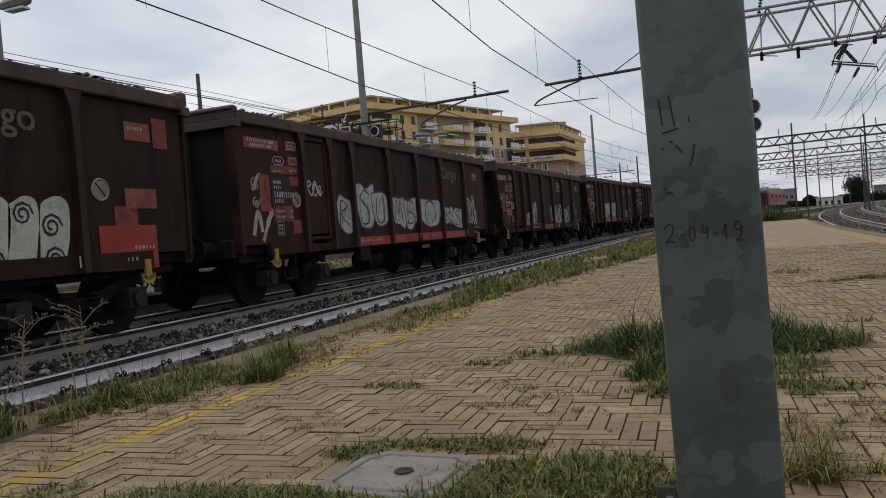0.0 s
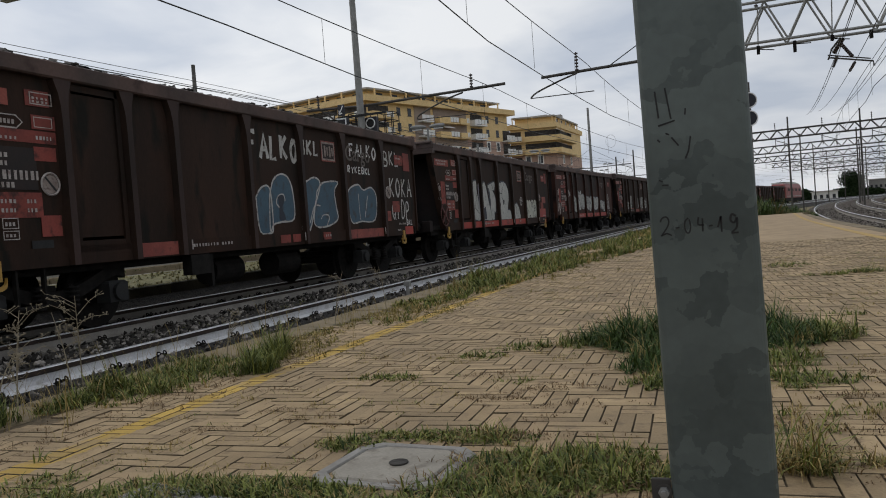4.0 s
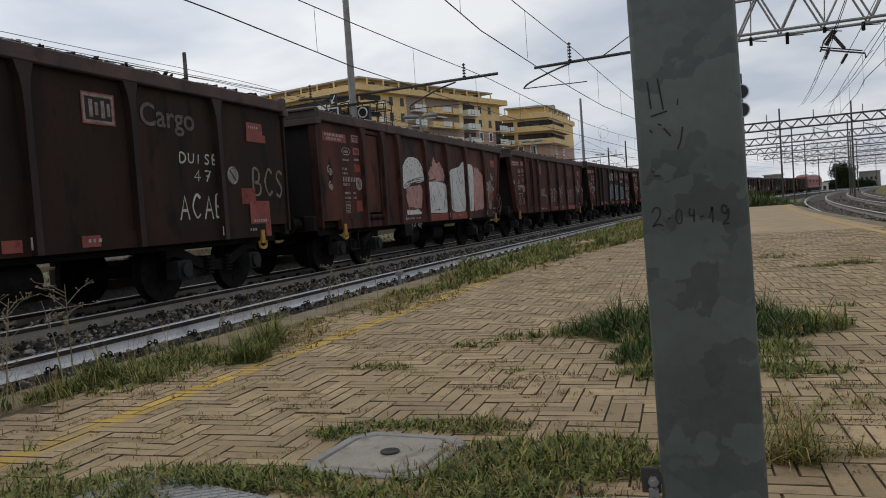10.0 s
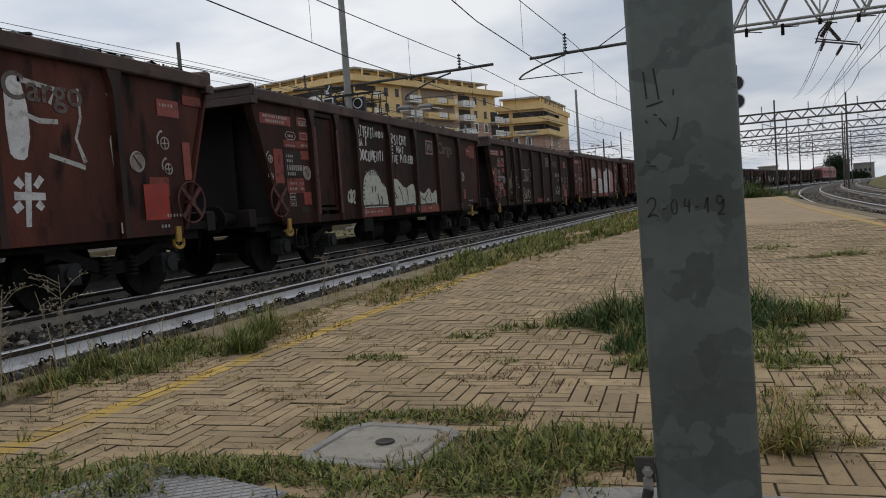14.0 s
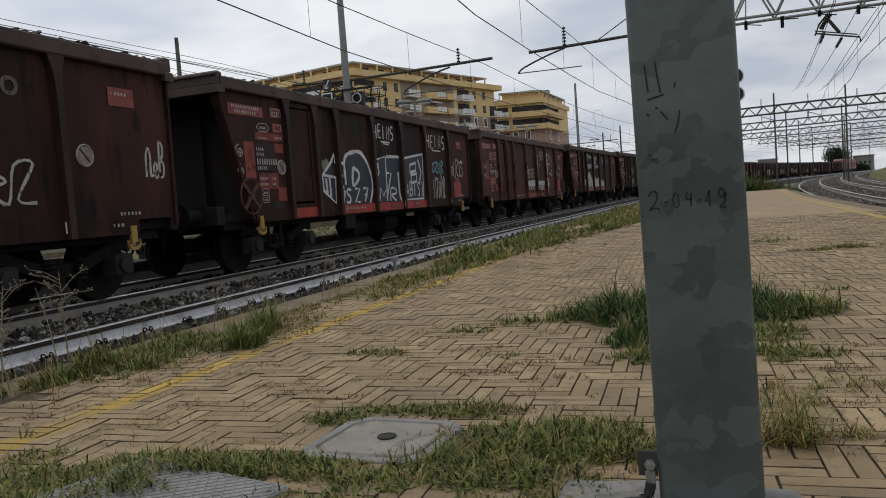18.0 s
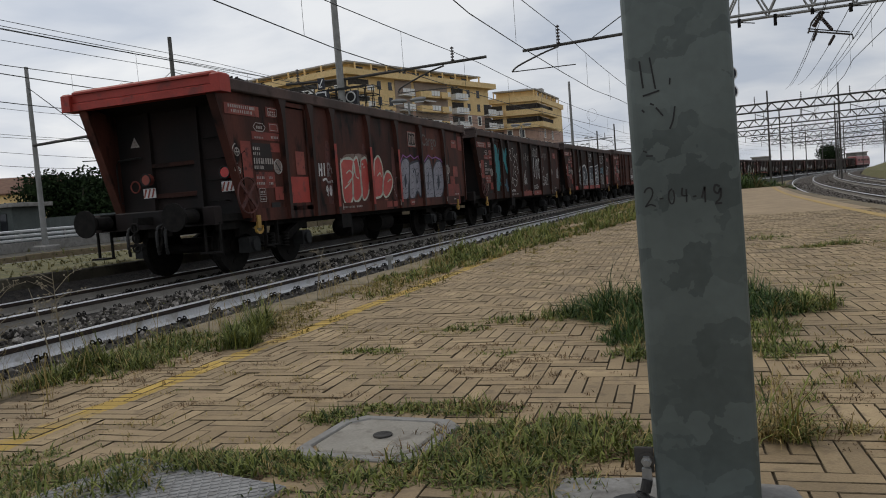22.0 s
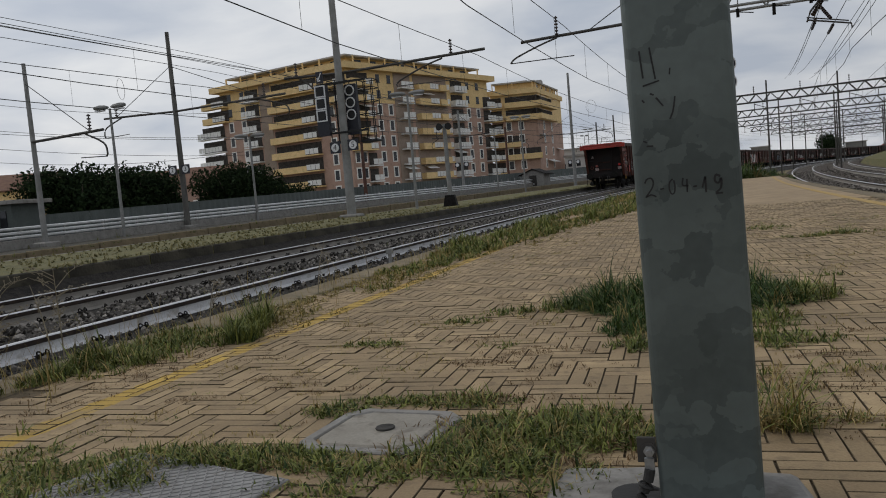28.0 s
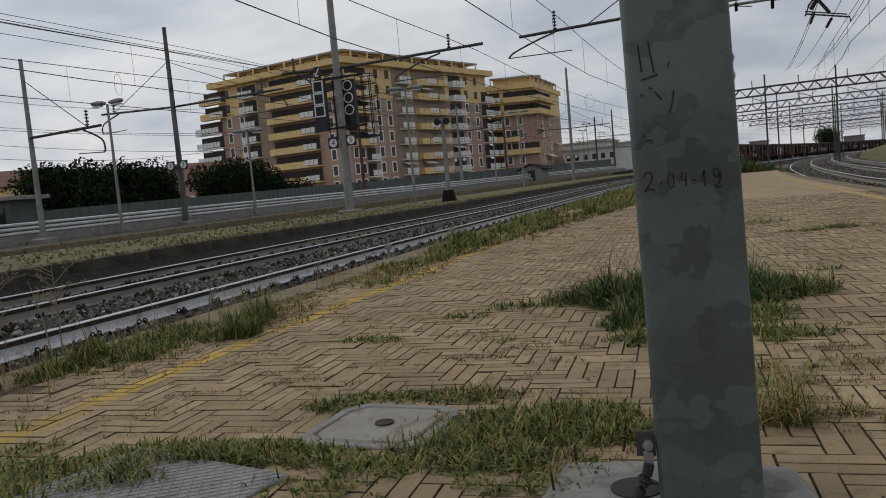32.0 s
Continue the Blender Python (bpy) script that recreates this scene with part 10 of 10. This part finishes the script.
def weeds():
    r = random.Random(11)
    # the large tussock beyond the post
    for cx, cy, rx, ry, n, h in ((-0.40, 4.35, 0.24, 0.42, 3300, 0.33), (-0.60, 4.45, 0.20, 0.26, 1000, 0.24), (-0.74, 4.25, 0.14, 0.14, 260, 0.12), (-0.20, 4.3, 0.25, 0.5, 1500, 0.31), (-0.36, 3.65, 0.12, 0.22, 520, 0.20), (-0.30, 3.25, 0.10, 0.14, 260, 0.12),
                                 (0.26, 4.45, 0.24, 0.42, 1800, 0.25), (0.48, 4.45, 0.18, 0.28, 700, 0.19), (0.26, 3.75, 0.15, 0.22, 420, 0.15), (0.36, 3.35, 0.16, 0.12, 260, 0.10), (0.22, 3.3, 0.12, 0.14, 220, 0.12)):
        b, d = Build(), Build()
        tuft(b, cx, cy, rx, ry, int(n * 1.25), h * 0.35, h * 0.92, r, 0, 0.0056, 1.4)
        tuft(d, cx, cy, rx * 1.1, ry * 1.1, n // 8, h * 0.3, h * 0.9, r, 0, 0.0045, 0.9)
        solid("grass_tussock", b, [GRASS_DEEP if h > 0.19 else GRASS], "thick green grass tussock growing from the paving", "grass", "stuff")
        solid("straw_tussock", d, [DRY], "dry blades among the green tussock", "grass", "stuff")
    low = Build()
    dry = Build()
    for cx, cy, rx, ry, n, h in ((-1.07, 4.17, 0.16, 0.10, 260, 0.09), (-1.25, 3.93, 0.14, 0.08, 200, 0.07), (-1.55, 3.36, 0.17, 0.07, 320, 0.06), (0.92, 7.95, 0.20, 0.14, 260, 0.10), (1.32, 8.1, 0.30, 0.14, 420, 0.12), (0.72, 9.3, 0.25, 0.3, 260, 0.12), (-0.9, 3.3, 0.08, 0.06, 60, 0.06),
                                 (1.0, 3.4, 0.12, 0.06, 60, 0.05), (0.75, 5.2, 0.14, 0.08, 80, 0.07)):
        tuft(low, cx, cy, rx, ry, n, 0.03, h, r, 0, 0.006, 1.0)
        tuft(dry, cx, cy, rx * 1.3, ry * 1.3, n // 3, 0.02, h * 0.7, r, 0, 0.004, 1.1)
    # round the manhole
    for cx, cy, rx, ry, n, h in ((-1.22, 2.28, 0.10, 0.06, 260, 0.06), (-1.05, 2.40, 0.16, 0.06, 420, 0.07), (-0.82, 2.42, 0.2, 0.07, 480, 0.08), (-0.52, 2.08, 0.22, 0.2, 1700, 0.11), (-0.32, 2.15, 0.18, 0.16, 1000, 0.13), (-0.62, 1.86, 0.22, 0.10, 700, 0.10), (-0.42, 1.75, 0.2, 0.12, 600, 0.09),
                                 (-1.22, 1.84, 0.22, 0.08, 900, 0.09), (-1.45, 1.82, 0.18, 0.08, 800, 0.10), (-1.66, 1.72, 0.14, 0.12, 650, 0.11), (-1.88, 1.62, 0.12, 0.10, 400, 0.09), (-1.0, 1.80, 0.14, 0.06, 420, 0.08), (-0.85, 1.75, 0.1, 0.05, 200, 0.07), (-2.05, 1.75, 0.12, 0.1, 260, 0.08), (-1.78, 1.42, 0.16, 0.16, 600, 0.10), (-1.55, 1.58, 0.14, 0.10, 420, 0.09), (-0.95, 1.62, 0.2, 0.08, 200, 0.06)):
        tuft(low, cx, cy, rx * 1.12, ry * 1.2, int(n * 1.35), 0.015, h * 1.0, r, 0, 0.0054, 1.45, 0, 7)
        tuft(dry, cx + r.uniform(-0.05, 0.05), cy + r.uniform(-0.03, 0.03), rx * 1.15, ry * 1.15, int(n * 0.40), 0.03, h * 0.95, r, 0, 0.0032, 1.45)
    for cx, cy, rx, ry, n, h in ((0.20, 2.22, 0.09, 0.06, 300, 0.22), (0.40, 2.25, 0.08, 0.04, 110, 0.15), (0.55, 2.3, 0.06, 0.05, 90, 0.14), (0.27, 2.75, 0.14, 0.10, 130, 0.10), (0.46, 2.85, 0.10, 0.06, 110, 0.08), (0.22, 2.55, 0.12, 0.08, 150, 0.12)):
        tuft(low, cx, cy, rx, ry, int(n * 0.4), 0.04, h, r, 0, 0.0048, 1.0)
        tuft(dry, cx, cy, rx * 1.2, ry * 1.2, int(n * 0.8), 0.04, h, r, 0, 0.0036, 1.0)
    # sprouts in the joints
    for _ in range(1300):
        x, y = r.uniform(-2.2, 2.4), 1.9 + 9 * r.random() ** 1.4
        if noise.noise((x * 0.9, y * 0.7, 7.0)) > 0.0 and not covered(x, y):
            tuft(dry if r.random() < 0.8 else low, x, y, 0.09, 0.04, r.randint(6, 36), 0.010, 0.042, r, 0, 0.0032, 1.4, 0, 5)
    solid("paving_grass", low, [GRASS], "low green grass between the pavers", "grass", "stuff")
    brown = Build()
    for cx, cy, rx, ry, n, h in ((-0.42, 2.2, 0.2, 0.12, 500, 0.09), (-0.6, 2.0, 0.26, 0.2, 500, 0.08), (-0.75, 2.45, 0.2, 0.06, 260, 0.07), (-0.25, 1.95, 0.16, 0.2, 320, 0.08), (0.22, 2.3, 0.14, 0.1, 260, 0.12), (0.25, 2.65, 0.2, 0.12, 260, 0.05), (-1.4, 1.8, 0.4, 0.08, 300, 0.06), (-0.85, 3.0, 0.16, 0.05, 120, 0.03), (-0.65, 3.2, 0.2, 0.06, 140, 0.03),
                                 (-2.45, 2.9, 0.18, 0.3, 360, 0.05), (-2.4, 3.7, 0.14, 0.4, 300, 0.05), (-2.55, 2.3, 0.2, 0.3, 300, 0.05)):
        tuft(brown, cx, cy, rx * 1.25, ry * 1.3, int(n * 1.5), 0.015, h * 0.8, r, 0, 0.0034, 1.45, 0, 7)
    for cx, cy in ((-1.75, 2.75), (-1.55, 2.62), (-1.9, 2.42), (-0.95, 2.95), (-0.78, 3.12), (-0.62, 2.88), (-1.05, 3.45), (0.42, 3.05), (0.62, 3.5), (0.95, 4.2), (-1.35, 2.55)):
        tuft(brown, cx, cy, 0.16, 0.05, 150, 0.01, 0.035, r, 0, 0.003, 1.45, 0.3, 6)
    for _ in range(620):
        x, y = r.uniform(-2.3, 2.0), 1.9 + 6 * r.random() ** 1.3
        if noise.noise((x * 0.8, y * 0.8, 17.0)) > 0.08 and not covered(x, y):
            tuft(brown, x, y, 0.10, 0.045, r.randint(7, 28), 0.008, 0.03, r, 0, 0.003, 1.5, 0, 7)
    solid("brown_grass", brown, [BROWN_GRASS], "withered brown grass lying on the pavers", "grass", "stuff")
    solid("dry_grass", dry, [DRY], "straw-coloured dry grass between the pavers", "grass", "stuff")
    # along the platform's edge
    edge_g, edge_d = Build(), Build()
    for _ in range(4200):
        s = 1.2 + 36 * r.random() ** 1.7
        l = EDGE + 0.22 + abs(r.gauss(0, 0.30))
        if s > 6.5:
            l = EDGE + 0.30 + r.random() * min(0.45 + (s - 6.5) * 0.13, 1.9)
        thick = noise.noise((s * 0.75, l * 1.2, 2.0)) + (0.22 if s > 6.5 else 0.06)
        if thick < (0.21 if s < 6 else 0.0):
            continue
        x, y, a = line(s, l)
        tall = (0.05 if s > 6 else 0.035) + (0.20 if s > 6 else 0.15) * min(thick, 0.6) + (0.08 if s > 9 else 0)
        n = int(9 + 22 * thick)
        green = noise.noise((s * 0.4, l * 0.9, 9.0)) > (-0.34 if s > 8 else -0.26)
        tuft(edge_g if green else edge_d, x, y, 0.09 + 0.004 * s, 0.09 + 0.004 * s, n, tall * 0.4, tall * 1.4, r, 0, 0.0045 + 0.0006 * s, 0.8)
        if r.random() < (0.38 if s > 6 else 0.25):
            tuft(edge_d, x, y, 0.12, 0.12, 9, 0.03, tall * 1.2, r, 0, 0.004 + 0.0005 * s, 0.9)
    mat_g = Build()
    for _ in range(1500):
        s = 3.9 + 11 * r.random() ** 1.3
        l = EDGE + 0.40 + abs(r.gauss(0, 0.20 + 0.035 * s))
        if noise.noise((s * 0.9, l * 1.6, 31.0)) > -0.10 + (0.15 if l > EDGE + 1.25 else 0):
            x, y, a = line(s, l)
            tuft(mat_g if r.random() < 0.6 else edge_d, x, y, 0.10, 0.14, r.randint(10, 24), 0.012, 0.055 + 0.003 * s, r, 0, 0.0045 + 0.0004 * s, 1.45, 0, 6)
    solid("edge_mat", mat_g, [OLIVE], "yellowish flat grass spreading over the paving's edge", "grass", "stuff")
    solid("edge_grass", edge_g, [GRASS], "green grass along the platform edge", "grass", "stuff")
    for _ in range(420):
        s, l = 1.6 + 9 * r.random() ** 1.3, EDGE + 0.18 + abs(r.gauss(0, 0.28))
        if noise.noise((s * 1.1, l, 12.0)) > -0.05:
            x, y, a = line(s, l)
            tuft(edge_d, x, y, 0.02, 0.02, 3, 0.16, 0.42, r, 0, 0.0028, 0.15, 0, 3)
    # taller clumps by the edge
    for cx, cy, n, h in ((-2.44, 3.55, 620, 0.27), (-2.58, 3.85, 520, 0.28), (-2.66, 4.1, 300, 0.24), (-2.68, 3.1, 160, 0.16), (-2.95, 2.72, 260, 0.16), (-3.02, 2.35, 300, 0.17)):
        c = Build()
        tuft(c, cx, cy, 0.10, 0.14, n, h * 0.4, h, r, 0, 0.0048, 0.5)
        solid("grass_clump", c, [GRASS], "tall pale green grass clump at the platform edge", "grass", "stuff")
    solid("edge_straw", edge_d, [DRY], "dry yellow grass along the platform edge", "grass", "stuff")
    # between the tracks and on the middle platform
    bal = Build()
    for _ in range(1500):
        s, l = 3 + 40 * r.random() ** 1.5, r.choice((r.gauss(1.7, 0.35), r.gauss(1.7, 0.3), r.gauss(0.0, 0.3)))
        if noise.noise((s * 0.6, l, 3.3)) > 0.0:
            x, y, a = line(s, l)
            tuft(bal, x, y, 0.10, 0.12, 14, 0.02, 0.09, r, RAIL - 0.17, 0.006 + 0.0004 * s, 1.0)
    mp = Build()
    for _ in range(2600):
        s, l = 4 + 70 * r.random() ** 1.4, r.uniform(-6.3, -1.7)
        x, y, a = line(s, l)
        if noise.noise((s * 0.3, l * 0.8, 6.1)) > -0.25:
            tuft(mp, x, y, 0.2, 0.25, 9, 0.03, 0.13, r, 0.03, 0.012 + 0.0005 * s, 0.9)
    for _ in range(1300):
        s = 3 + 70 * r.random() ** 1.4
        x, y, a = line(s, -1.70 + r.uniform(-0.12, 0.05))
        if noise.noise((s * 0.5, 1.0, 22.0)) > -0.2:
            tuft(mp, x, y, 0.12, 0.15, 12, 0.04, 0.16, r, 0.02 + grade(s), 0.008 + 0.0005 * s, 1.2)
            x, y, a = line(s, -1.45 + r.uniform(-0.08, 0.1))
            tuft(bal, x, y, 0.1, 0.15, 9, 0.04, 0.2, r, RAIL - 0.2 + grade(s), 0.008 + 0.0005 * s, 0.8)
    wall = Build()
    for _ in range(420):
        s = 8 + 80 * r.random()
        x, y, a = line(s, r.choice((-12.0, -15.9, -12.4)) + r.uniform(-0.3, 0.3))
        tuft(wall, x, y, 0.3, 0.3, 12, 0.05, 0.25, r, rise(s) - 0.05, 0.03, 0.9)
    solid("platform_turf", mp, [MIXED], "dry grass on the middle platform", "grass", "stuff")
    solid("ballast_weeds", bal, [LEAF_LIGHT], "small green weeds in the ballast", "weeds", "stuff")
    solid("wall_weeds", wall, [LEAF_LIGHT], "weeds at the foot of the far wall", "weeds", "stuff")


def leaf_clumps(b, centre, radii, n, size, rnd):
    cx, cy, cz = centre
    for _ in range(n):
        u = Vector((rnd.gauss(0, 1), rnd.gauss(0, 1), rnd.gauss(0, 1))).normalized()
        q = rnd.random() ** 0.6 + 0.28 * noise.noise((u.x * 2.3 + cx, u.y * 2.3, u.z * 2.3 + cy))
        p = Vector((cx + u.x * radii[0] * q, cy + u.y * radii[1] * q, cz + u.z * radii[2] * q))
        s = size * rnd.uniform(0.6, 1.4)
        a = Vector((rnd.gauss(0, 1), rnd.gauss(0, 1), rnd.gauss(0, 1))).normalized()
        c = a.cross(Vector((rnd.gauss(0, 1), rnd.gauss(0, 1), rnd.gauss(0, 1)))).normalized()
        k = len(b.v)
        b.v += [tuple(p - a * s), tuple(p + c * s * 0.55), tuple(p + a * s), tuple(p - c * s * 0.55)]
        b.f.append((k, k + 1, k + 2, k + 3))
        b.mi.append(0)


def tree(x, y, h, w, n, size, rnd, label, mat=LEAF, base=-0.4, name="tree"):
    t = thing(name, label, "tree", pose(x, y, base), group="trees by the railway")
    tr = Build().tube([(0, 0, -0.2), (0.05, 0, h * 0.3), (0.0, 0.05, h * 0.6)], 0.14, 8, r1=0.06)
    part("trunk", tr, t, BARK)
    for k in range(4):
        a = k * 1.6 + rnd.random()
        part("limb", Build().tube([(0, 0, h * (0.25 + 0.06 * k)), (math.cos(a) * w * 0.35, math.sin(a) * w * 0.35, h * (0.5 + 0.08 * k))], 0.06, 6, r1=0.02), t, BARK)
    b = Build()
    for k in range(7):
        a = rnd.uniform(0, 2 * math.pi)
        q = rnd.uniform(0.1, 0.5)
        leaf_clumps(b, (math.cos(a) * w * q * 0.8, math.sin(a) * w * q * 0.8, h * rnd.uniform(0.30, 0.72)), (w * 0.36, w * 0.36, h * 0.30), n // 7, size, rnd)
    part("crown", b, t, mat)


def greens():
    r = random.Random(23)
    for s, l, h, w, n in ((24.0, -21.6, 2.9, 4.6, 9000), (29.6, -21.3, 4.1, 4.6, 15000), (31.4, -22.0, 4.2, 4.4, 13000), (33.2, -21.2, 4.15, 4.4, 15000), (35.0, -21.8, 3.9, 3.6, 9000),
                          (41.0, -21.4, 4.1, 4.2, 14000), (43.0, -21.0, 4.6, 4.4, 15000), (45.4, -21.5, 3.7, 4.0, 10000), (47.6, -21.2, 2.9, 3.6, 8000), (50.4, -21.0, 2.3, 3.2, 6000)):
        x, y, a = line(s, l)
        tree(x, y, h, w, n, 0.095, r, "dense dark green bushy tree behind the sheet fence")
    for x, y, h, w in ((61.5, 420, 14.5, 13.0), (56.5, 416, 6.5, 11.0), (64.0, 414, 7.0, 12.0), (69.5, 412, 5.5, 10.0), (30.0, 304, 5.2, 6.0), (25.0, 310, 4.0, 7.0), (10, 330, 5, 12), (-14, 320, 6, 14)):
        tree(x, y, h, w, 5000, 0.45, r, "dark rounded tree beyond the tracks", LEAF, -0.9)
    tip, tip_dry = Build(), Build()
    for _ in range(1500):
        s, l = 43.4 + 8 * r.random(), r.uniform(5.2, 11.9)
        x, y, a = line(s, l)
        tall = (1.2 + 1.6 * abs(noise.noise((s * 0.4, l * 0.6, 1.0)))) * (0.72 if l < 9.5 else 0.72 - 0.22 * (l - 9.5))
        tuft(tip_dry if noise.noise((s * 0.9, l * 0.8, 4.0)) > 0.12 else tip, x, y, 0.3, 0.3, 27, tall * 0.4, tall * 1.15, r, -0.15, 0.032, 1.0)
    solid("end_weeds", tip, [GRASS_DEEP], "tall green weeds at the platform end", "weeds", "stuff")
    solid("dry_weeds", tip_dry, [MIXED], "dry olive weeds at the platform end", "weeds", "stuff")
    bk = Build()
    for _ in range(900):
        s, l = 30 + 120 * r.random(), r.uniform(21, 32)
        x, y, a = line(s, l)
        tuft(bk, x, y, 0.8, 0.8, 18, 0.3, 0.8, r, 0.0 + 0.22 * (l - 21) + grade(s), 0.07, 0.8)
    solid("bank_grass", bk, [LEAF_LIGHT], "rough grass on the bank", "grass", "stuff")


def dry_weed(x, y, h, rnd, lean=(0, 0), name="dry_weed", dense=9):
    """A dead branching stalk."""
    b = Build()
    top = (x + lean[0], y + lean[1], h)
    mid = (x + lean[0] * 0.4, y + lean[1] * 0.4, h * 0.55)
    b.tube(smooth_line([(x, y, -0.01), mid, top], 4), 0.0045, 5, r1=0.0015)
    for k in range(dense):
        f = 0.35 + 0.6 * k / dense
        p = Vector((x + lean[0] * f, y + lean[1] * f, h * f))
        a = rnd.uniform(0, 2 * math.pi)
        ln = h * rnd.uniform(0.18, 0.42)
        q = p + Vector((math.cos(a) * ln * 0.8, math.sin(a) * ln * 0.8, ln * rnd.uniform(0.1, 0.6)))
        b.tube([p, (p + q) / 2 + Vector((0, 0, 0.015)), q], 0.0022, 4, r1=0.001)
        for j in range(4):
            g = rnd.uniform(0.4, 1.0)
            c = p + (q - p) * g
            d = c + Vector((rnd.uniform(-1, 1), rnd.uniform(-1, 1), rnd.uniform(0.1, 1))) * 0.035
            b.tube([c, d], 0.0014, 3)
            b.disc(d, (0, 0, 1), 0.0045, 0.006, 5)
    solid(name, b, [STALK], "dead branching weed stalk at the platform edge", "weed", group="dead weeds")


def ballast_stones():
    r = random.Random(31)
    b = Build()
    for _ in range(21000):
        s = 1.6 + 34 * r.random() ** 1.7
        l = r.choice((r.uniform(0.86, 2.70), r.uniform(0.86, 2.70), r.uniform(0.86, 2.70), r.uniform(-0.64, 0.64), r.uniform(2.95, 4.2), r.uniform(4.2, 5.15), r.uniform(-1.6, -0.86)))
        x, y, a = line(s, l)
        q = r.uniform(0.018, 0.050)
        z = RAIL - 0.150 + r.uniform(-0.03, 0.02) + 0.03 * noise.noise((x * 1.3, y * 1.3, 0))
        k = len(b.v)
        rot = Euler((r.uniform(0, 6), r.uniform(0, 6), r.uniform(0, 6))).to_matrix()
        for v in ((1, 0, 0), (-1, 0, 0), (0, 0.8, 0), (0, -0.8, 0), (0, 0, 0.7), (0, 0, -0.7)):
            p = rot @ (Vector(v) * q * r.uniform(0.75, 1.25))
            b.v.append((x + p.x, y + p.y, z + p.z))
        b.f += [(k, k + 2, k + 4), (k + 2, k + 1, k + 4), (k + 1, k + 3, k + 4), (k + 3, k, k + 4), (k + 2, k, k + 5), (k + 1, k + 2, k + 5), (k + 3, k + 1, k + 5), (k, k + 3, k + 5)]
        b.mi += [0] * 8
    for _ in range(7000):
        s, l = 12 + 60 * r.random() ** 1.5, r.uniform(11.75, 18.0)
        x, y, a = line(s, l)
        q, k = r.uniform(0.02, 0.05), len(b.v)
        rot = Euler((r.uniform(0, 6), r.uniform(0, 6), r.uniform(0, 6))).to_matrix()
        for v in ((1, 0, 0), (-1, 0, 0), (0, 0.8, 0), (0, -0.8, 0), (0, 0, 0.7), (0, 0, -0.7)):
            p = rot @ (Vector(v) * q * r.uniform(0.75, 1.25))
            b.v.append((x + p.x, y + p.y, RAIL + grade(s) - 0.16 + p.z))
        b.f += [(k, k + 2, k + 4), (k + 2, k + 1, k + 4), (k + 1, k + 3, k + 4), (k + 3, k, k + 4), (k + 2, k, k + 5), (k + 1, k + 2, k + 5), (k + 3, k + 1, k + 5), (k, k + 3, k + 5)]
        b.mi += [0] * 8
    solid("ballast_stones", b, [STONE], "loose broken ballast stones between the rails", "ballast", "stuff")


weeds()
greens()
rw = random.Random(4)
dry_weed(-3.22, 3.02, 0.42, rw, (-0.16, 0.05), dense=4)
dry_weed(-3.30, 2.75, 0.46, rw, (-0.05, 0.1), dense=14)
dry_weed(-3.34, 3.2, 0.50, rw, (0.1, -0.1), dense=14)
dry_weed(-3.15, 2.5, 0.30, rw, (0.05, 0.1), dense=8)
dry_weed(-2.9, 3.9, 0.30, rw, (0.0, 0.1), dense=7)
dry_weed(-2.95, 5.4, 0.42, rw, (0.05, 0.1), dense=6)
dry_weed(-2.9, 6.3, 0.40, rw, (-0.05, 0.0), dense=6)
ballast_stones()
for px, py in ((-3.42, 8.05), (-3.40, 10.4)):
    mk = thing("marker_post", "short grey marker post at the platform edge", "marker post", pose(px, py, -0.05), group="marker posts")
    part("stake", Build().tube([(0, 0, -0.5), (0, 0, 0.16)], 0.022, 8), mk, POLE)
    part("cap", Build().slab(-0.035, 0.035, -0.03, 0.03, 0.12, 0.18, 0.01), mk, POLE)

pavers()
motions()
